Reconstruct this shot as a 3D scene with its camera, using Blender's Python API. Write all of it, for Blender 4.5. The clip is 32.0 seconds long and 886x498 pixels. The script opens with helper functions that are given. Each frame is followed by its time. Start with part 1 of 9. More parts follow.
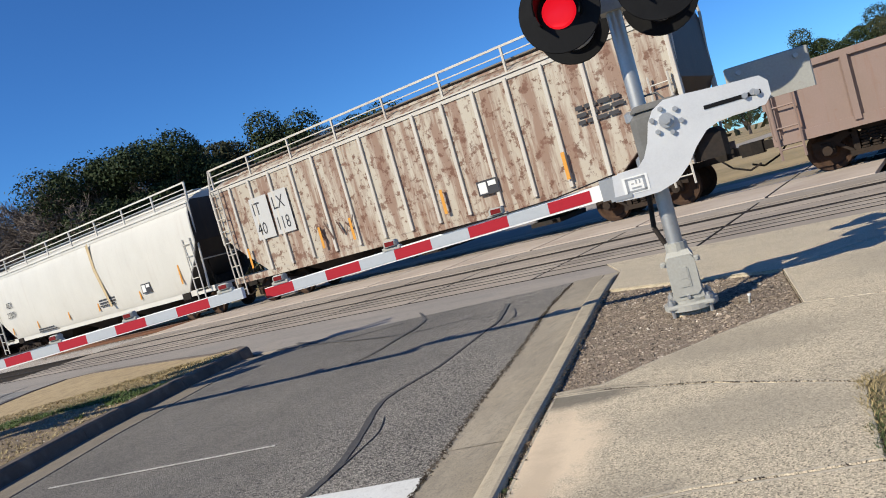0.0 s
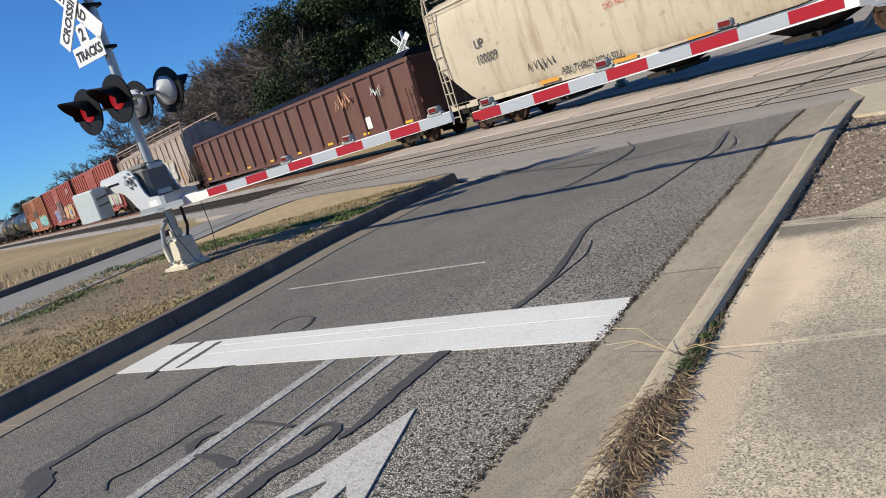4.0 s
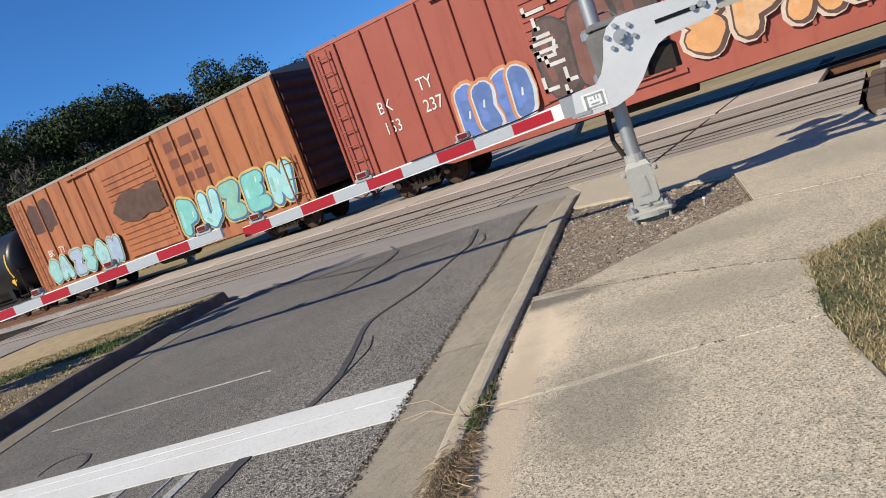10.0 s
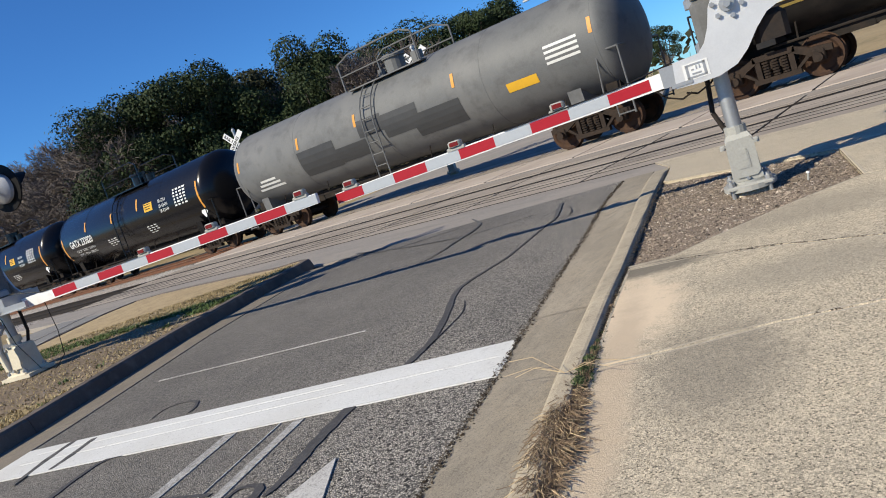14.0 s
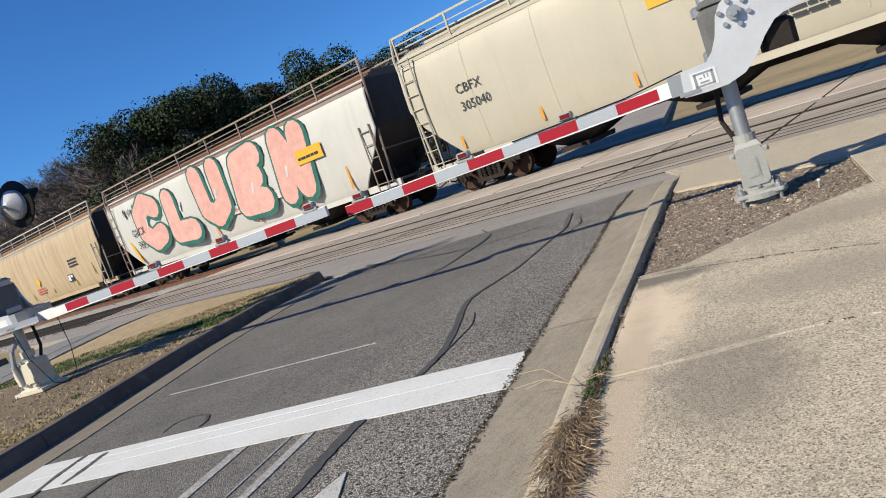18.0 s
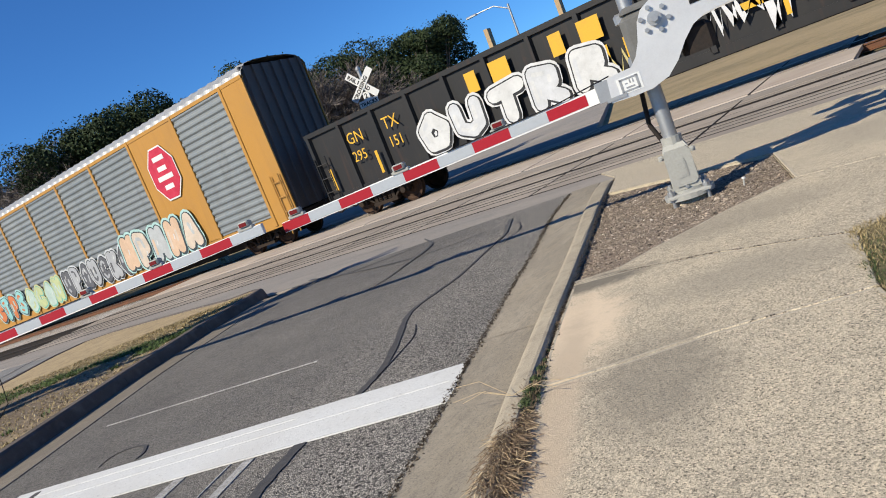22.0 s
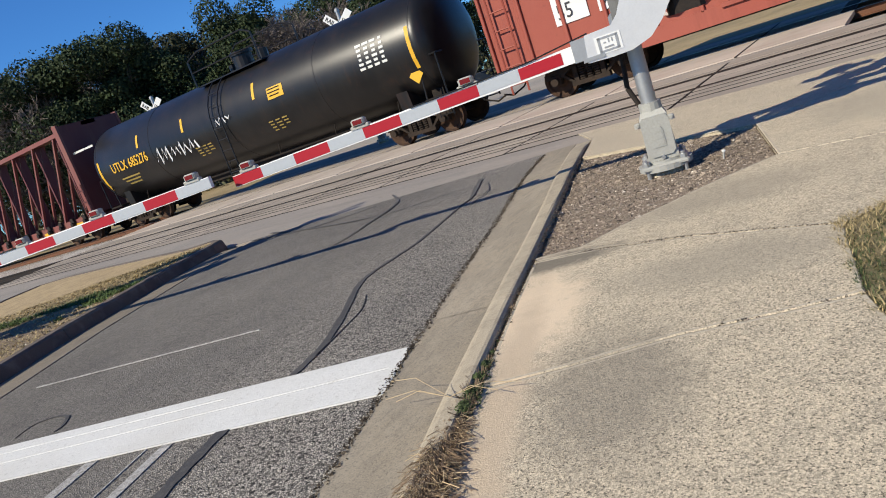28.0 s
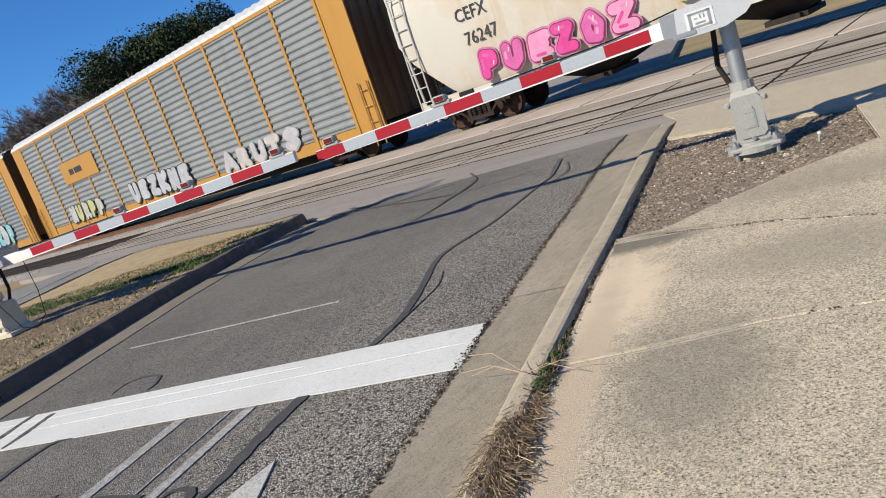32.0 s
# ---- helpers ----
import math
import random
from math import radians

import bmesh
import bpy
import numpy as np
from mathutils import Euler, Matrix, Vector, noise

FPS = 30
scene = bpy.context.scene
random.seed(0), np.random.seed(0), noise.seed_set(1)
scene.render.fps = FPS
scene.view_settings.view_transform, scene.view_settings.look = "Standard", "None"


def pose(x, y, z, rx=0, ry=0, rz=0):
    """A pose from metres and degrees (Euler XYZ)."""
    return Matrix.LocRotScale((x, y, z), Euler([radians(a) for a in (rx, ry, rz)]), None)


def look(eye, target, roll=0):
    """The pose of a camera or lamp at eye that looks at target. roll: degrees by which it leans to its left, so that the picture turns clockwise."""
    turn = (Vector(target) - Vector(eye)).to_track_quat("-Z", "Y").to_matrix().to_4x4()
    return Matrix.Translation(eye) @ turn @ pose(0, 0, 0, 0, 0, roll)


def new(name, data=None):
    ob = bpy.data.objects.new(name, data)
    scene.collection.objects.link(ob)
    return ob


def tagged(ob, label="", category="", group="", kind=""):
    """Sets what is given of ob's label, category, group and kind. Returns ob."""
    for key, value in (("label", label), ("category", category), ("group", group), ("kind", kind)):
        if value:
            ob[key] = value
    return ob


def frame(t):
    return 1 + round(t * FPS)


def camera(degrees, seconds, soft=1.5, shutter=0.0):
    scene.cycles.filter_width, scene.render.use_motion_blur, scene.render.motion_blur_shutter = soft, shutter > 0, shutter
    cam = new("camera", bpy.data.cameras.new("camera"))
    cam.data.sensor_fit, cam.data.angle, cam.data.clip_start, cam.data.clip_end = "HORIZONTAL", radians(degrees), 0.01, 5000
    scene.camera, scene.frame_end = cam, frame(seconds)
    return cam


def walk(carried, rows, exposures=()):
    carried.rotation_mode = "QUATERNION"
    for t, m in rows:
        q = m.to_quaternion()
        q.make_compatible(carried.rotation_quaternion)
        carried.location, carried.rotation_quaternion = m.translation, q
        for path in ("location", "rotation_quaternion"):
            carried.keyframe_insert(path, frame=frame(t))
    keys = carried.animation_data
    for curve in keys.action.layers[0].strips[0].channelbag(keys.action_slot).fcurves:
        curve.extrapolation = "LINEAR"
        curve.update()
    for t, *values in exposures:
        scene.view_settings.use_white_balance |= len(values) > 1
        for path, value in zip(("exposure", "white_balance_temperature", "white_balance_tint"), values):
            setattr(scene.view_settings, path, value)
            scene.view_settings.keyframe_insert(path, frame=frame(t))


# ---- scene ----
cam = camera(62.43, 32.0, soft=1.0)
PATH = [
    (0.0, (0.066, -0.010, 1.281), (-1.113, 1.603, 1.184), -15.87),
    (0.5, (0.055, -0.008, 1.272), (-1.127, 1.604, 1.204), -15.63),
    (1.0, (0.047, -0.013, 1.272), (-1.154, 1.585, 1.230), -15.41),
    (1.5, (0.045, 0.004, 1.265), (-1.188, 1.579, 1.225), -16.56),
    (2.0, (0.057, -0.023, 1.265), (-1.244, 1.492, 1.167), -17.35),
    (2.5, (0.007, -0.018, 1.231), (-1.427, 1.359, 1.011), -16.49),
    (3.0, (-0.003, -0.040, 1.226), (-1.539, 1.199, 0.900), -15.01),
    (3.5, (-0.018, -0.051, 1.217), (-1.609, 1.106, 0.856), -15.20),
    (4.0, (-0.031, -0.041, 1.214), (-1.634, 1.094, 0.838), -16.97),
    (4.5, (-0.020, -0.019, 1.221), (-1.572, 1.182, 0.833), -18.62),
    (6.5, (-0.008, -0.034, 1.224), (-1.539, 1.190, 0.826), -19.31),
    (7.0, (0.008, -0.012, 1.226), (-1.503, 1.234, 0.819), -20.99),
    (7.5, (0.011, 0.010, 1.227), (-1.482, 1.266, 0.786), -22.38),
    (8.0, (-0.011, 0.011, 1.216), (-1.471, 1.294, 0.746), -21.56),
    (8.5, (-0.040, 0.006, 1.208), (-1.346, 1.453, 0.759), -19.48),
    (9.0, (-0.038, 0.007, 1.186), (-1.029, 1.694, 0.772), -16.84),
    (9.5, (0.077, -0.154, 1.217), (-0.857, 1.591, 0.929), -17.16),
    (10.0, (0.107, -0.324, 1.208), (-1.018, 1.306, 0.925), -19.74),
    (10.5, (0.015, -0.412, 1.200), (-1.274, 1.084, 0.884), -18.21),
    (11.0, (-0.038, -0.455, 1.196), (-1.397, 0.983, 0.898), -16.43),
    (11.5, (-0.018, -0.451, 1.211), (-1.315, 1.055, 0.985), -17.13),
    (12.0, (0.009, -0.437, 1.205), (-1.201, 1.139, 0.979), -18.91),
    (12.5, (-0.003, -0.473, 1.182), (-1.233, 1.077, 0.891), -19.35),
    (13.0, (-0.010, -0.492, 1.187), (-1.280, 1.019, 0.865), -19.11),
    (13.5, (-0.009, -0.498, 1.190), (-1.287, 1.010, 0.889), -19.09),
    (15.5, (0.001, -0.515, 1.203), (-1.310, 0.981, 0.995), -17.35),
    (16.0, (-0.002, -0.535, 1.206), (-1.330, 0.948, 1.011), -16.31),
    (16.5, (-0.009, -0.540, 1.200), (-1.365, 0.917, 1.001), -16.21),
    (17.0, (-0.013, -0.533, 1.197), (-1.371, 0.920, 0.986), -16.67),
    (17.5, (-0.016, -0.522, 1.200), (-1.341, 0.960, 0.985), -17.77),
    (18.0, (-0.001, -0.495, 1.196), (-1.300, 1.007, 0.958), -19.54),
    (18.5, (0.004, -0.489, 1.194), (-1.296, 1.008, 0.934), -20.36),
    (19.0, (0.003, -0.501, 1.200), (-1.297, 0.997, 0.943), -20.29),
    (19.5, (-0.001, -0.507, 1.200), (-1.296, 0.998, 0.960), -19.94),
    (20.0, (-0.002, -0.507, 1.198), (-1.296, 1.001, 0.970), -19.64),
    (20.5, (0.006, -0.501, 1.196), (-1.284, 1.010, 0.966), -19.91),
    (21.0, (0.015, -0.487, 1.198), (-1.257, 1.037, 0.956), -20.69),
    (21.5, (0.033, -0.465, 1.200), (-1.203, 1.086, 0.947), -21.62),
    (22.0, (0.058, -0.423, 1.204), (-1.131, 1.162, 0.934), -21.75),
    (22.5, (0.090, -0.327, 1.202), (-1.106, 1.253, 0.937), -21.85),
    (23.0, (0.075, -0.225, 1.187), (-1.152, 1.327, 0.891), -22.26),
    (23.5, (-0.061, -0.036, 1.186), (-1.255, 1.524, 0.811), -19.20),
    (24.0, (-0.051, 0.008, 1.201), (-1.294, 1.517, 0.778), -16.00),
    (24.5, (-0.022, -0.035, 1.202), (-1.430, 1.328, 0.800), -14.99),
    (26.5, (-0.028, -0.010, 1.203), (-1.316, 1.454, 0.760), -18.24),
    (27.0, (-0.021, 0.005, 1.210), (-1.253, 1.517, 0.768), -19.20),
    (27.5, (-0.016, 0.020, 1.205), (-1.202, 1.574, 0.781), -19.80),
    (28.0, (-0.020, 0.016, 1.205), (-1.189, 1.584, 0.788), -19.51),
    (28.5, (-0.015, 0.010, 1.205), (-1.196, 1.571, 0.795), -19.17),
    (29.0, (-0.011, 0.010, 1.206), (-1.195, 1.572, 0.807), -19.18),
    (29.5, (-0.005, 0.017, 1.209), (-1.184, 1.587, 0.824), -19.88),
    (30.0, (0.007, 0.024, 1.216), (-1.158, 1.607, 0.843), -20.98),
    (30.5, (0.009, 0.030, 1.218), (-1.134, 1.630, 0.855), -21.36),
    (31.0, (0.001, 0.025, 1.216), (-1.123, 1.635, 0.840), -21.02),
    (31.5, (-0.009, 0.019, 1.204), (-1.177, 1.591, 0.803), -20.06),
    (32.0, (-0.029, -0.013, 1.202), (-1.362, 1.423, 0.799), -19.11),
]
walk(cam, [(t, look(eye, target, roll)) for t, eye, target, roll in PATH])

# ---- sky, sun ----
SHADE = Vector((0.53, 1.32, -1.0))          # the way that the sunlight goes
world = bpy.data.worlds.new("sky")
scene.world = world
world.use_nodes = True
sky = world.node_tree.nodes.new("ShaderNodeTexSky")
sky.sky_type, sky.sun_disc = "NISHITA", False
sky.sun_elevation = math.atan2(1.0, math.hypot(SHADE.x, SHADE.y))
sky.sun_rotation = math.atan2(-SHADE.x, -SHADE.y)
sky.altitude, sky.air_density, sky.dust_density, sky.ozone_density = 0.0, 0.9, 0.0, 2.5
scene.view_settings.exposure = 0.3
back = world.node_tree.nodes["Background"]
back.inputs["Strength"].default_value = 0.066
deep = world.node_tree.nodes.new("ShaderNodeMix")    # a dry, clear winter sky
deep.data_type, deep.blend_type = "RGBA", "MULTIPLY"
deep.inputs[0].default_value, deep.inputs[7].default_value = 1.0, (0.45, 0.98, 1.64, 1.0)
world.node_tree.links.new(sky.outputs[0], deep.inputs[6])
world.node_tree.links.new(deep.outputs[2], back.inputs["Color"])
sun = new("sun", bpy.data.lights.new("sun", "SUN"))
sun.data.energy, sun.data.angle, sun.data.color = 5.0, radians(0.53), (1.0, 0.92, 0.755)
sun.matrix_world = look((0, 0, 40), Vector((0, 0, 40)) + SHADE)


# ---- materials ----
def material(name, color, rough=0.8, metal=0.0, spots=(), grain=(60.0, 0.12), bump=0.0, scale_bump=120.0, islands=0.0, randoms=0.0, coat=0.0, spec=0.35, pools=()):
    """A surface: base colour, fine grain, blotches (scale, low, high, colour, amount) laid over it, relief."""
    m = bpy.data.materials.new(name)
    m.use_nodes = True
    nt, n = m.node_tree, m.node_tree.nodes
    b = n["Principled BSDF"]
    b.inputs["Roughness"].default_value, b.inputs["Metallic"].default_value = rough, metal
    b.inputs["Coat Weight"].default_value = coat
    b.inputs["Specular IOR Level"].default_value = spec
    at = n.new("ShaderNodeTexCoord").outputs["Object"]

    def mix(kind, fac, a, c):
        x = n.new("ShaderNodeMix")
        x.data_type, x.blend_type = "RGBA", kind
        for k, v in ((0, fac), (6, a), (7, c)):
            if hasattr(v, "is_linked"):
                nt.links.new(v, x.inputs[k])
            else:
                x.inputs[k].default_value = v if k == 0 else (*v, 1.0)[:4]
        return x.outputs[2]

    def noise_at(scale, detail=4.0, where=None, rough_=0.6):
        x = n.new("ShaderNodeTexNoise")
        x.inputs["Scale"].default_value, x.inputs["Detail"].default_value, x.inputs["Roughness"].default_value = scale, detail, rough_
        nt.links.new(where or at, x.inputs["Vector"])
        return x.outputs["Fac"]

    def ramp(fac, low, high):
        x = n.new("ShaderNodeMapRange")
        x.inputs["From Min"].default_value, x.inputs["From Max"].default_value = low, high
        nt.links.new(fac, x.inputs["Value"])
        return x.outputs["Result"]

    c = color
    g = ramp(noise_at(grain[0], 5.0), 0.25, 0.75)
    c = mix("MULTIPLY", 1.0, c, mix("MIX", g, (1 - grain[1],) * 3, (1 + grain[1],) * 3))
    for spot in spots:
        scale, low, high, tint, amount = spot[:5]
        where = at
        if len(spot) > 5:                      # streaks: stretched by these factors
            mp = n.new("ShaderNodeMapping")
            mp.inputs["Scale"].default_value = spot[5]
            nt.links.new(at, mp.inputs["Vector"])
            where = mp.outputs[0]
        f = ramp(noise_at(scale, 6.0, where, 0.65), low, high)
        mu = n.new("ShaderNodeMath")
        mu.operation = "MULTIPLY"
        mu.inputs[1].default_value = amount
        nt.links.new(f, mu.inputs[0])
        c = mix("MIX", mu.outputs[0], c, tint)
    for where, radii, tint, amount in pools:   # stains of one place: centre, radii, colour, amount
        mp = n.new("ShaderNodeMapping")
        mp.vector_type = "TEXTURE"
        mp.inputs["Location"].default_value, mp.inputs["Scale"].default_value = (*where, 0.0), (*radii, 9.0)
        mp.inputs["Rotation"].default_value = (0.0, 0.0, radians(108.7))
        nt.links.new(at, mp.inputs["Vector"])
        ln = n.new("ShaderNodeVectorMath")
        ln.operation = "LENGTH"
        nt.links.new(mp.outputs[0], ln.inputs[0])
        ad = n.new("ShaderNodeMath")
        ad.operation = "MULTIPLY_ADD"
        ad.inputs[1].default_value = 1.6
        nt.links.new(noise_at(7.0, 8.0, None, 0.72), ad.inputs[0])
        nt.links.new(ln.outputs["Value"], ad.inputs[2])
        f = ramp(ad.outputs[0], 2.0, 1.35)
        mu = n.new("ShaderNodeMath")
        mu.operation = "MULTIPLY"
        mu.inputs[1].default_value = amount
        nt.links.new(f, mu.inputs[0])
        c = mix("MIX", mu.outputs[0], c, tint)
    for amount, kind in ((islands, "island"), (randoms, "object")):
        if amount:
            src = n.new("ShaderNodeNewGeometry").outputs["Random Per Island"] if kind == "island" else n.new("ShaderNodeObjectInfo").outputs["Random"]
            c = mix("MULTIPLY", 1.0, c, mix("MIX", src, (1 - amount,) * 3, (1 + amount,) * 3))
    if hasattr(c, "is_linked"):
        nt.links.new(c, b.inputs["Base Color"])
    if bump:
        bp = n.new("ShaderNodeBump")
        bp.inputs["Strength"].default_value, bp.inputs["Distance"].default_value = 0.6, bump
        nt.links.new(noise_at(scale_bump, 5.0, None, 0.7), bp.inputs["Height"])
        nt.links.new(bp.outputs[0], b.inputs["Normal"])
    return m


def glowing(name, color, strength):
    m = bpy.data.materials.new(name)
    m.use_nodes = True
    b = m.node_tree.nodes["Principled BSDF"]
    b.inputs["Base Color"].default_value = (*color, 1)
    b.inputs["Emission Color"].default_value, b.inputs["Emission Strength"].default_value = (*color, 1), strength
    return m


RUST, DIRT, SOOT = (0.20, 0.075, 0.03), (0.16, 0.12, 0.085), (0.03, 0.027, 0.025)
STREAK = (3.0, 3.0, 0.22)


def paint(name, color, rust=0.3, dirt=0.3, rough=0.55, fade=0.0, rustc=RUST):
    color = tuple(v * 0.64 for v in color)
    light = tuple(v * 1.2 + 0.002 for v in color)
    dust = tuple(0.35 * d + 0.65 * min(d, 2.2 * v + 0.015) for d, v in zip(DIRT, color))
    return material(name, color, rough, 0.0,
                    ((0.6, 0.35, 0.75, light, 0.35 + fade), (1.6, 0.55, 0.72, rustc, rust, STREAK), (5.0, 0.62, 0.74, rustc, rust * 0.8),
                     (0.9, 0.45, 0.75, dust, dirt, (1.0, 1.0, 0.5))), (40.0, 0.07), 0.002, 30.0)


def asphalt(name, fine, coarse, stones=95.0):
    """Rolled asphalt: stones of many greys in dark gaps, pits and stains; coarser and paler towards the gutter."""
    m = bpy.data.materials.new(name)
    m.use_nodes = True
    nt, n = m.node_tree, m.node_tree.nodes
    b = n["Principled BSDF"]
    b.inputs["Roughness"].default_value, b.inputs["Specular IOR Level"].default_value = 0.95, 0.2
    at = n.new("ShaderNodeTexCoord").outputs["Object"]

    def fed(node, key, v):
        if hasattr(v, "is_linked"):
            nt.links.new(v, node.inputs[key])
        else:
            node.inputs[key].default_value = v

    def blot(scale, low, high, detail=5.0):
        x = n.new("ShaderNodeTexNoise")
        x.inputs["Scale"].default_value, x.inputs["Detail"].default_value, x.inputs["Roughness"].default_value = scale, detail, 0.65
        nt.links.new(at, x.inputs["Vector"])
        return span(x.outputs["Fac"], low, high)

    def span(v, low, high, a=0.0, c=1.0):
        x = n.new("ShaderNodeMapRange")
        for k, q in (("From Min", low), ("From Max", high), ("To Min", a), ("To Max", c)):
            x.inputs[k].default_value = q
        nt.links.new(v, x.inputs["Value"])
        return x.outputs["Result"]

    def sums(kind, a, c):
        x = n.new("ShaderNodeMath")
        x.operation = kind
        fed(x, 0, a)
        fed(x, 1, c)
        return x.outputs[0]

    def mix(kind, fac, a, c):
        x = n.new("ShaderNodeMix")
        x.data_type, x.blend_type = "RGBA", kind
        fed(x, 0, fac)
        fed(x, 6, (*a, 1.0) if isinstance(a, tuple) else a)
        fed(x, 7, (*c, 1.0) if isinstance(c, tuple) else c)
        return x.outputs[2]

    across = n.new("ShaderNodeVectorMath")     # metres across the lane, from the gutter
    across.operation = "DOT_PRODUCT"
    across.inputs[1].default_value = (0.998, 0.35, 0.0)
    nt.links.new(at, across.inputs[0])
    w = sums("ADD", across.outputs["Value"], 1.487)
    worn = span(sums("ADD", w, sums("MULTIPLY", blot(1.1, 0.3, 0.7), 0.45)), -1.55, -0.25)
    cell = n.new("ShaderNodeTexVoronoi")
    cell.inputs["Scale"].default_value = stones
    nt.links.new(at, cell.inputs["Vector"])
    tone = n.new("ShaderNodeSeparateColor")
    nt.links.new(cell.outputs["Color"], tone.inputs[0])
    c = mix("MIX", worn, fine, coarse)
    c = mix("MULTIPLY", 1.0, c, mix("MIX", blot(0.4, 0.35, 0.7), (0.86, 0.86, 0.87), (1.1, 1.09, 1.07)))
    c = mix("MULTIPLY", 1.0, c, mix("MIX", blot(2.2, 0.4, 0.7), (1.06, 1.06, 1.05), (0.84, 0.84, 0.84)))
    spread = span(worn, 0.0, 1.0, 0.55, 1.0)
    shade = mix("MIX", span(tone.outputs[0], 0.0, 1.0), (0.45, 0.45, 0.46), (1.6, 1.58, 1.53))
    c = mix("MIX", spread, c, mix("MULTIPLY", 1.0, c, shade))
    gap = span(cell.outputs["Distance"], 0.42, 0.62)
    c = mix("MIX", sums("MULTIPLY", gap, span(worn, 0.0, 1.0, 0.45, 0.8)), c, (0.022, 0.021, 0.02))
    pit = sums("MULTIPLY", blot(38.0, 0.56, 0.62, 3.0), span(worn, 0.0, 1.0, 0.5, 0.95))
    c = mix("MIX", pit, c, (0.02, 0.019, 0.018))
    nt.links.new(c, b.inputs["Base Color"])
    bp = n.new("ShaderNodeBump")
    bp.inputs["Strength"].default_value, bp.inputs["Distance"].default_value = 0.55, 0.008
    nt.links.new(sums("SUBTRACT", span(cell.outputs["Distance"], 0.0, 0.65, 1.0, 0.0), pit), bp.inputs["Height"])
    nt.links.new(bp.outputs[0], b.inputs["Normal"])
    return m


ASPHALT = asphalt("asphalt", (0.218, 0.203, 0.181), (0.375, 0.348, 0.306), 125.0)
OLD_ROAD = material("crossing asphalt", (0.27, 0.245, 0.215), 0.95, 0, ((0.3, 0.4, 0.7, (0.36, 0.312, 0.26), 0.8), (0.9, 0.5, 0.75, (0.18, 0.162, 0.145), 0.6, (0.3, 3.0, 1.0)), (9.0, 0.52, 0.75, (0.13, 0.12, 0.11), 0.4), (30.0, 0.55, 0.7, (0.38, 0.35, 0.32), 0.5)), (50.0, 0.35), 0.008, 40.0, spec=0.2)
SEALANT = material("tar", (0.062, 0.060, 0.059), 0.7, 0, ((3.0, 0.4, 0.7, (0.085, 0.081, 0.077), 0.7), (60.0, 0.5, 0.6, (0.12, 0.113, 0.105), 0.5)), (150.0, 0.3), 0.003, 120.0, spec=0.2)
CONCRETE = material("concrete", (0.56, 0.472, 0.335), 0.95, 0, ((0.45, 0.42, 0.62, (0.43, 0.372, 0.277), 0.8), (1.3, 0.48, 0.62, (0.64, 0.535, 0.375), 0.6), (2.6, 0.48, 0.62, (0.30, 0.262, 0.198), 0.65), (7.0, 0.47, 0.62, (0.33, 0.287, 0.216), 0.55), (24.0, 0.5, 0.62, (0.68, 0.57, 0.405), 0.55), (85.0, 0.42, 0.58, (0.27, 0.232, 0.172), 0.8), (150.0, 0.48, 0.58, (0.80, 0.68, 0.49), 0.75), (110.0, 0.57, 0.59, (0.07, 0.061, 0.047), 0.85), (40.0, 0.55, 0.64, (0.25, 0.217, 0.162), 0.5, (6.0, 0.8, 1.0))), (330.0, 0.5), 0.007, 130.0, randoms=0.05, spec=0.2,
                    pools=(((-1.80, 2.95), (0.62, 0.27), (0.70, 0.56, 0.395), 0.9), ((-1.5, 2.0), (1.5, 0.10), (0.52, 0.415, 0.295), 0.85), ((-2.02, 3.66), (0.16, 0.42), (0.15, 0.134, 0.106), 0.85), ((-1.25, 4.5), (0.35, 0.65), (0.28, 0.246, 0.187), 0.55), ((-1.12, 2.15), (0.55, 0.30), (0.20, 0.177, 0.139), 0.6), ((-0.95, 3.3), (0.3, 0.55), (0.29, 0.256, 0.196), 0.55), ((-0.5, 6.4), (0.6, 0.5), (0.31, 0.272, 0.207), 0.5)))
TROWELLED = material("trowelled concrete edge", (0.47, 0.41, 0.315), 0.9, 0, ((1.6, 0.45, 0.65, (0.34, 0.30, 0.23), 0.8), (30.0, 0.52, 0.58, (0.3, 0.265, 0.2), 0.5)), (90.0, 0.2), 0.003, 60.0, randoms=0.05, spec=0.2)
KERB = material("kerb concrete", (0.385, 0.327, 0.236), 0.95, 0, ((0.9, 0.42, 0.64, (0.28, 0.24, 0.178), 0.75), (3.0, 0.5, 0.65, (0.43, 0.365, 0.262), 0.5), (10.0, 0.5, 0.62, (0.22, 0.189, 0.141), 0.5), (90.0, 0.54, 0.58, (0.2, 0.177, 0.138), 0.5), (180.0, 0.53, 0.57, (0.56, 0.49, 0.375), 0.5)), (300.0, 0.3), 0.003, 200.0, randoms=0.06, spec=0.2)
GUTTER = material("stained gutter concrete", (0.325, 0.274, 0.198), 0.95, 0, ((0.7, 0.42, 0.62, (0.235, 0.206, 0.16), 0.8), (1.4, 0.47, 0.62, (0.38, 0.328, 0.247), 0.55, (3.0, 0.8, 1.0)), (4.0, 0.5, 0.62, (0.20, 0.176, 0.138), 0.55, (4.0, 1.2, 1.0)), (14.0, 0.52, 0.62, (0.245, 0.213, 0.163), 0.5), (110.0, 0.54, 0.58, (0.13, 0.114, 0.09), 0.55), (200.0, 0.53, 0.57, (0.42, 0.365, 0.28), 0.5)), (300.0, 0.35), 0.003, 200.0, randoms=0.06, spec=0.2)
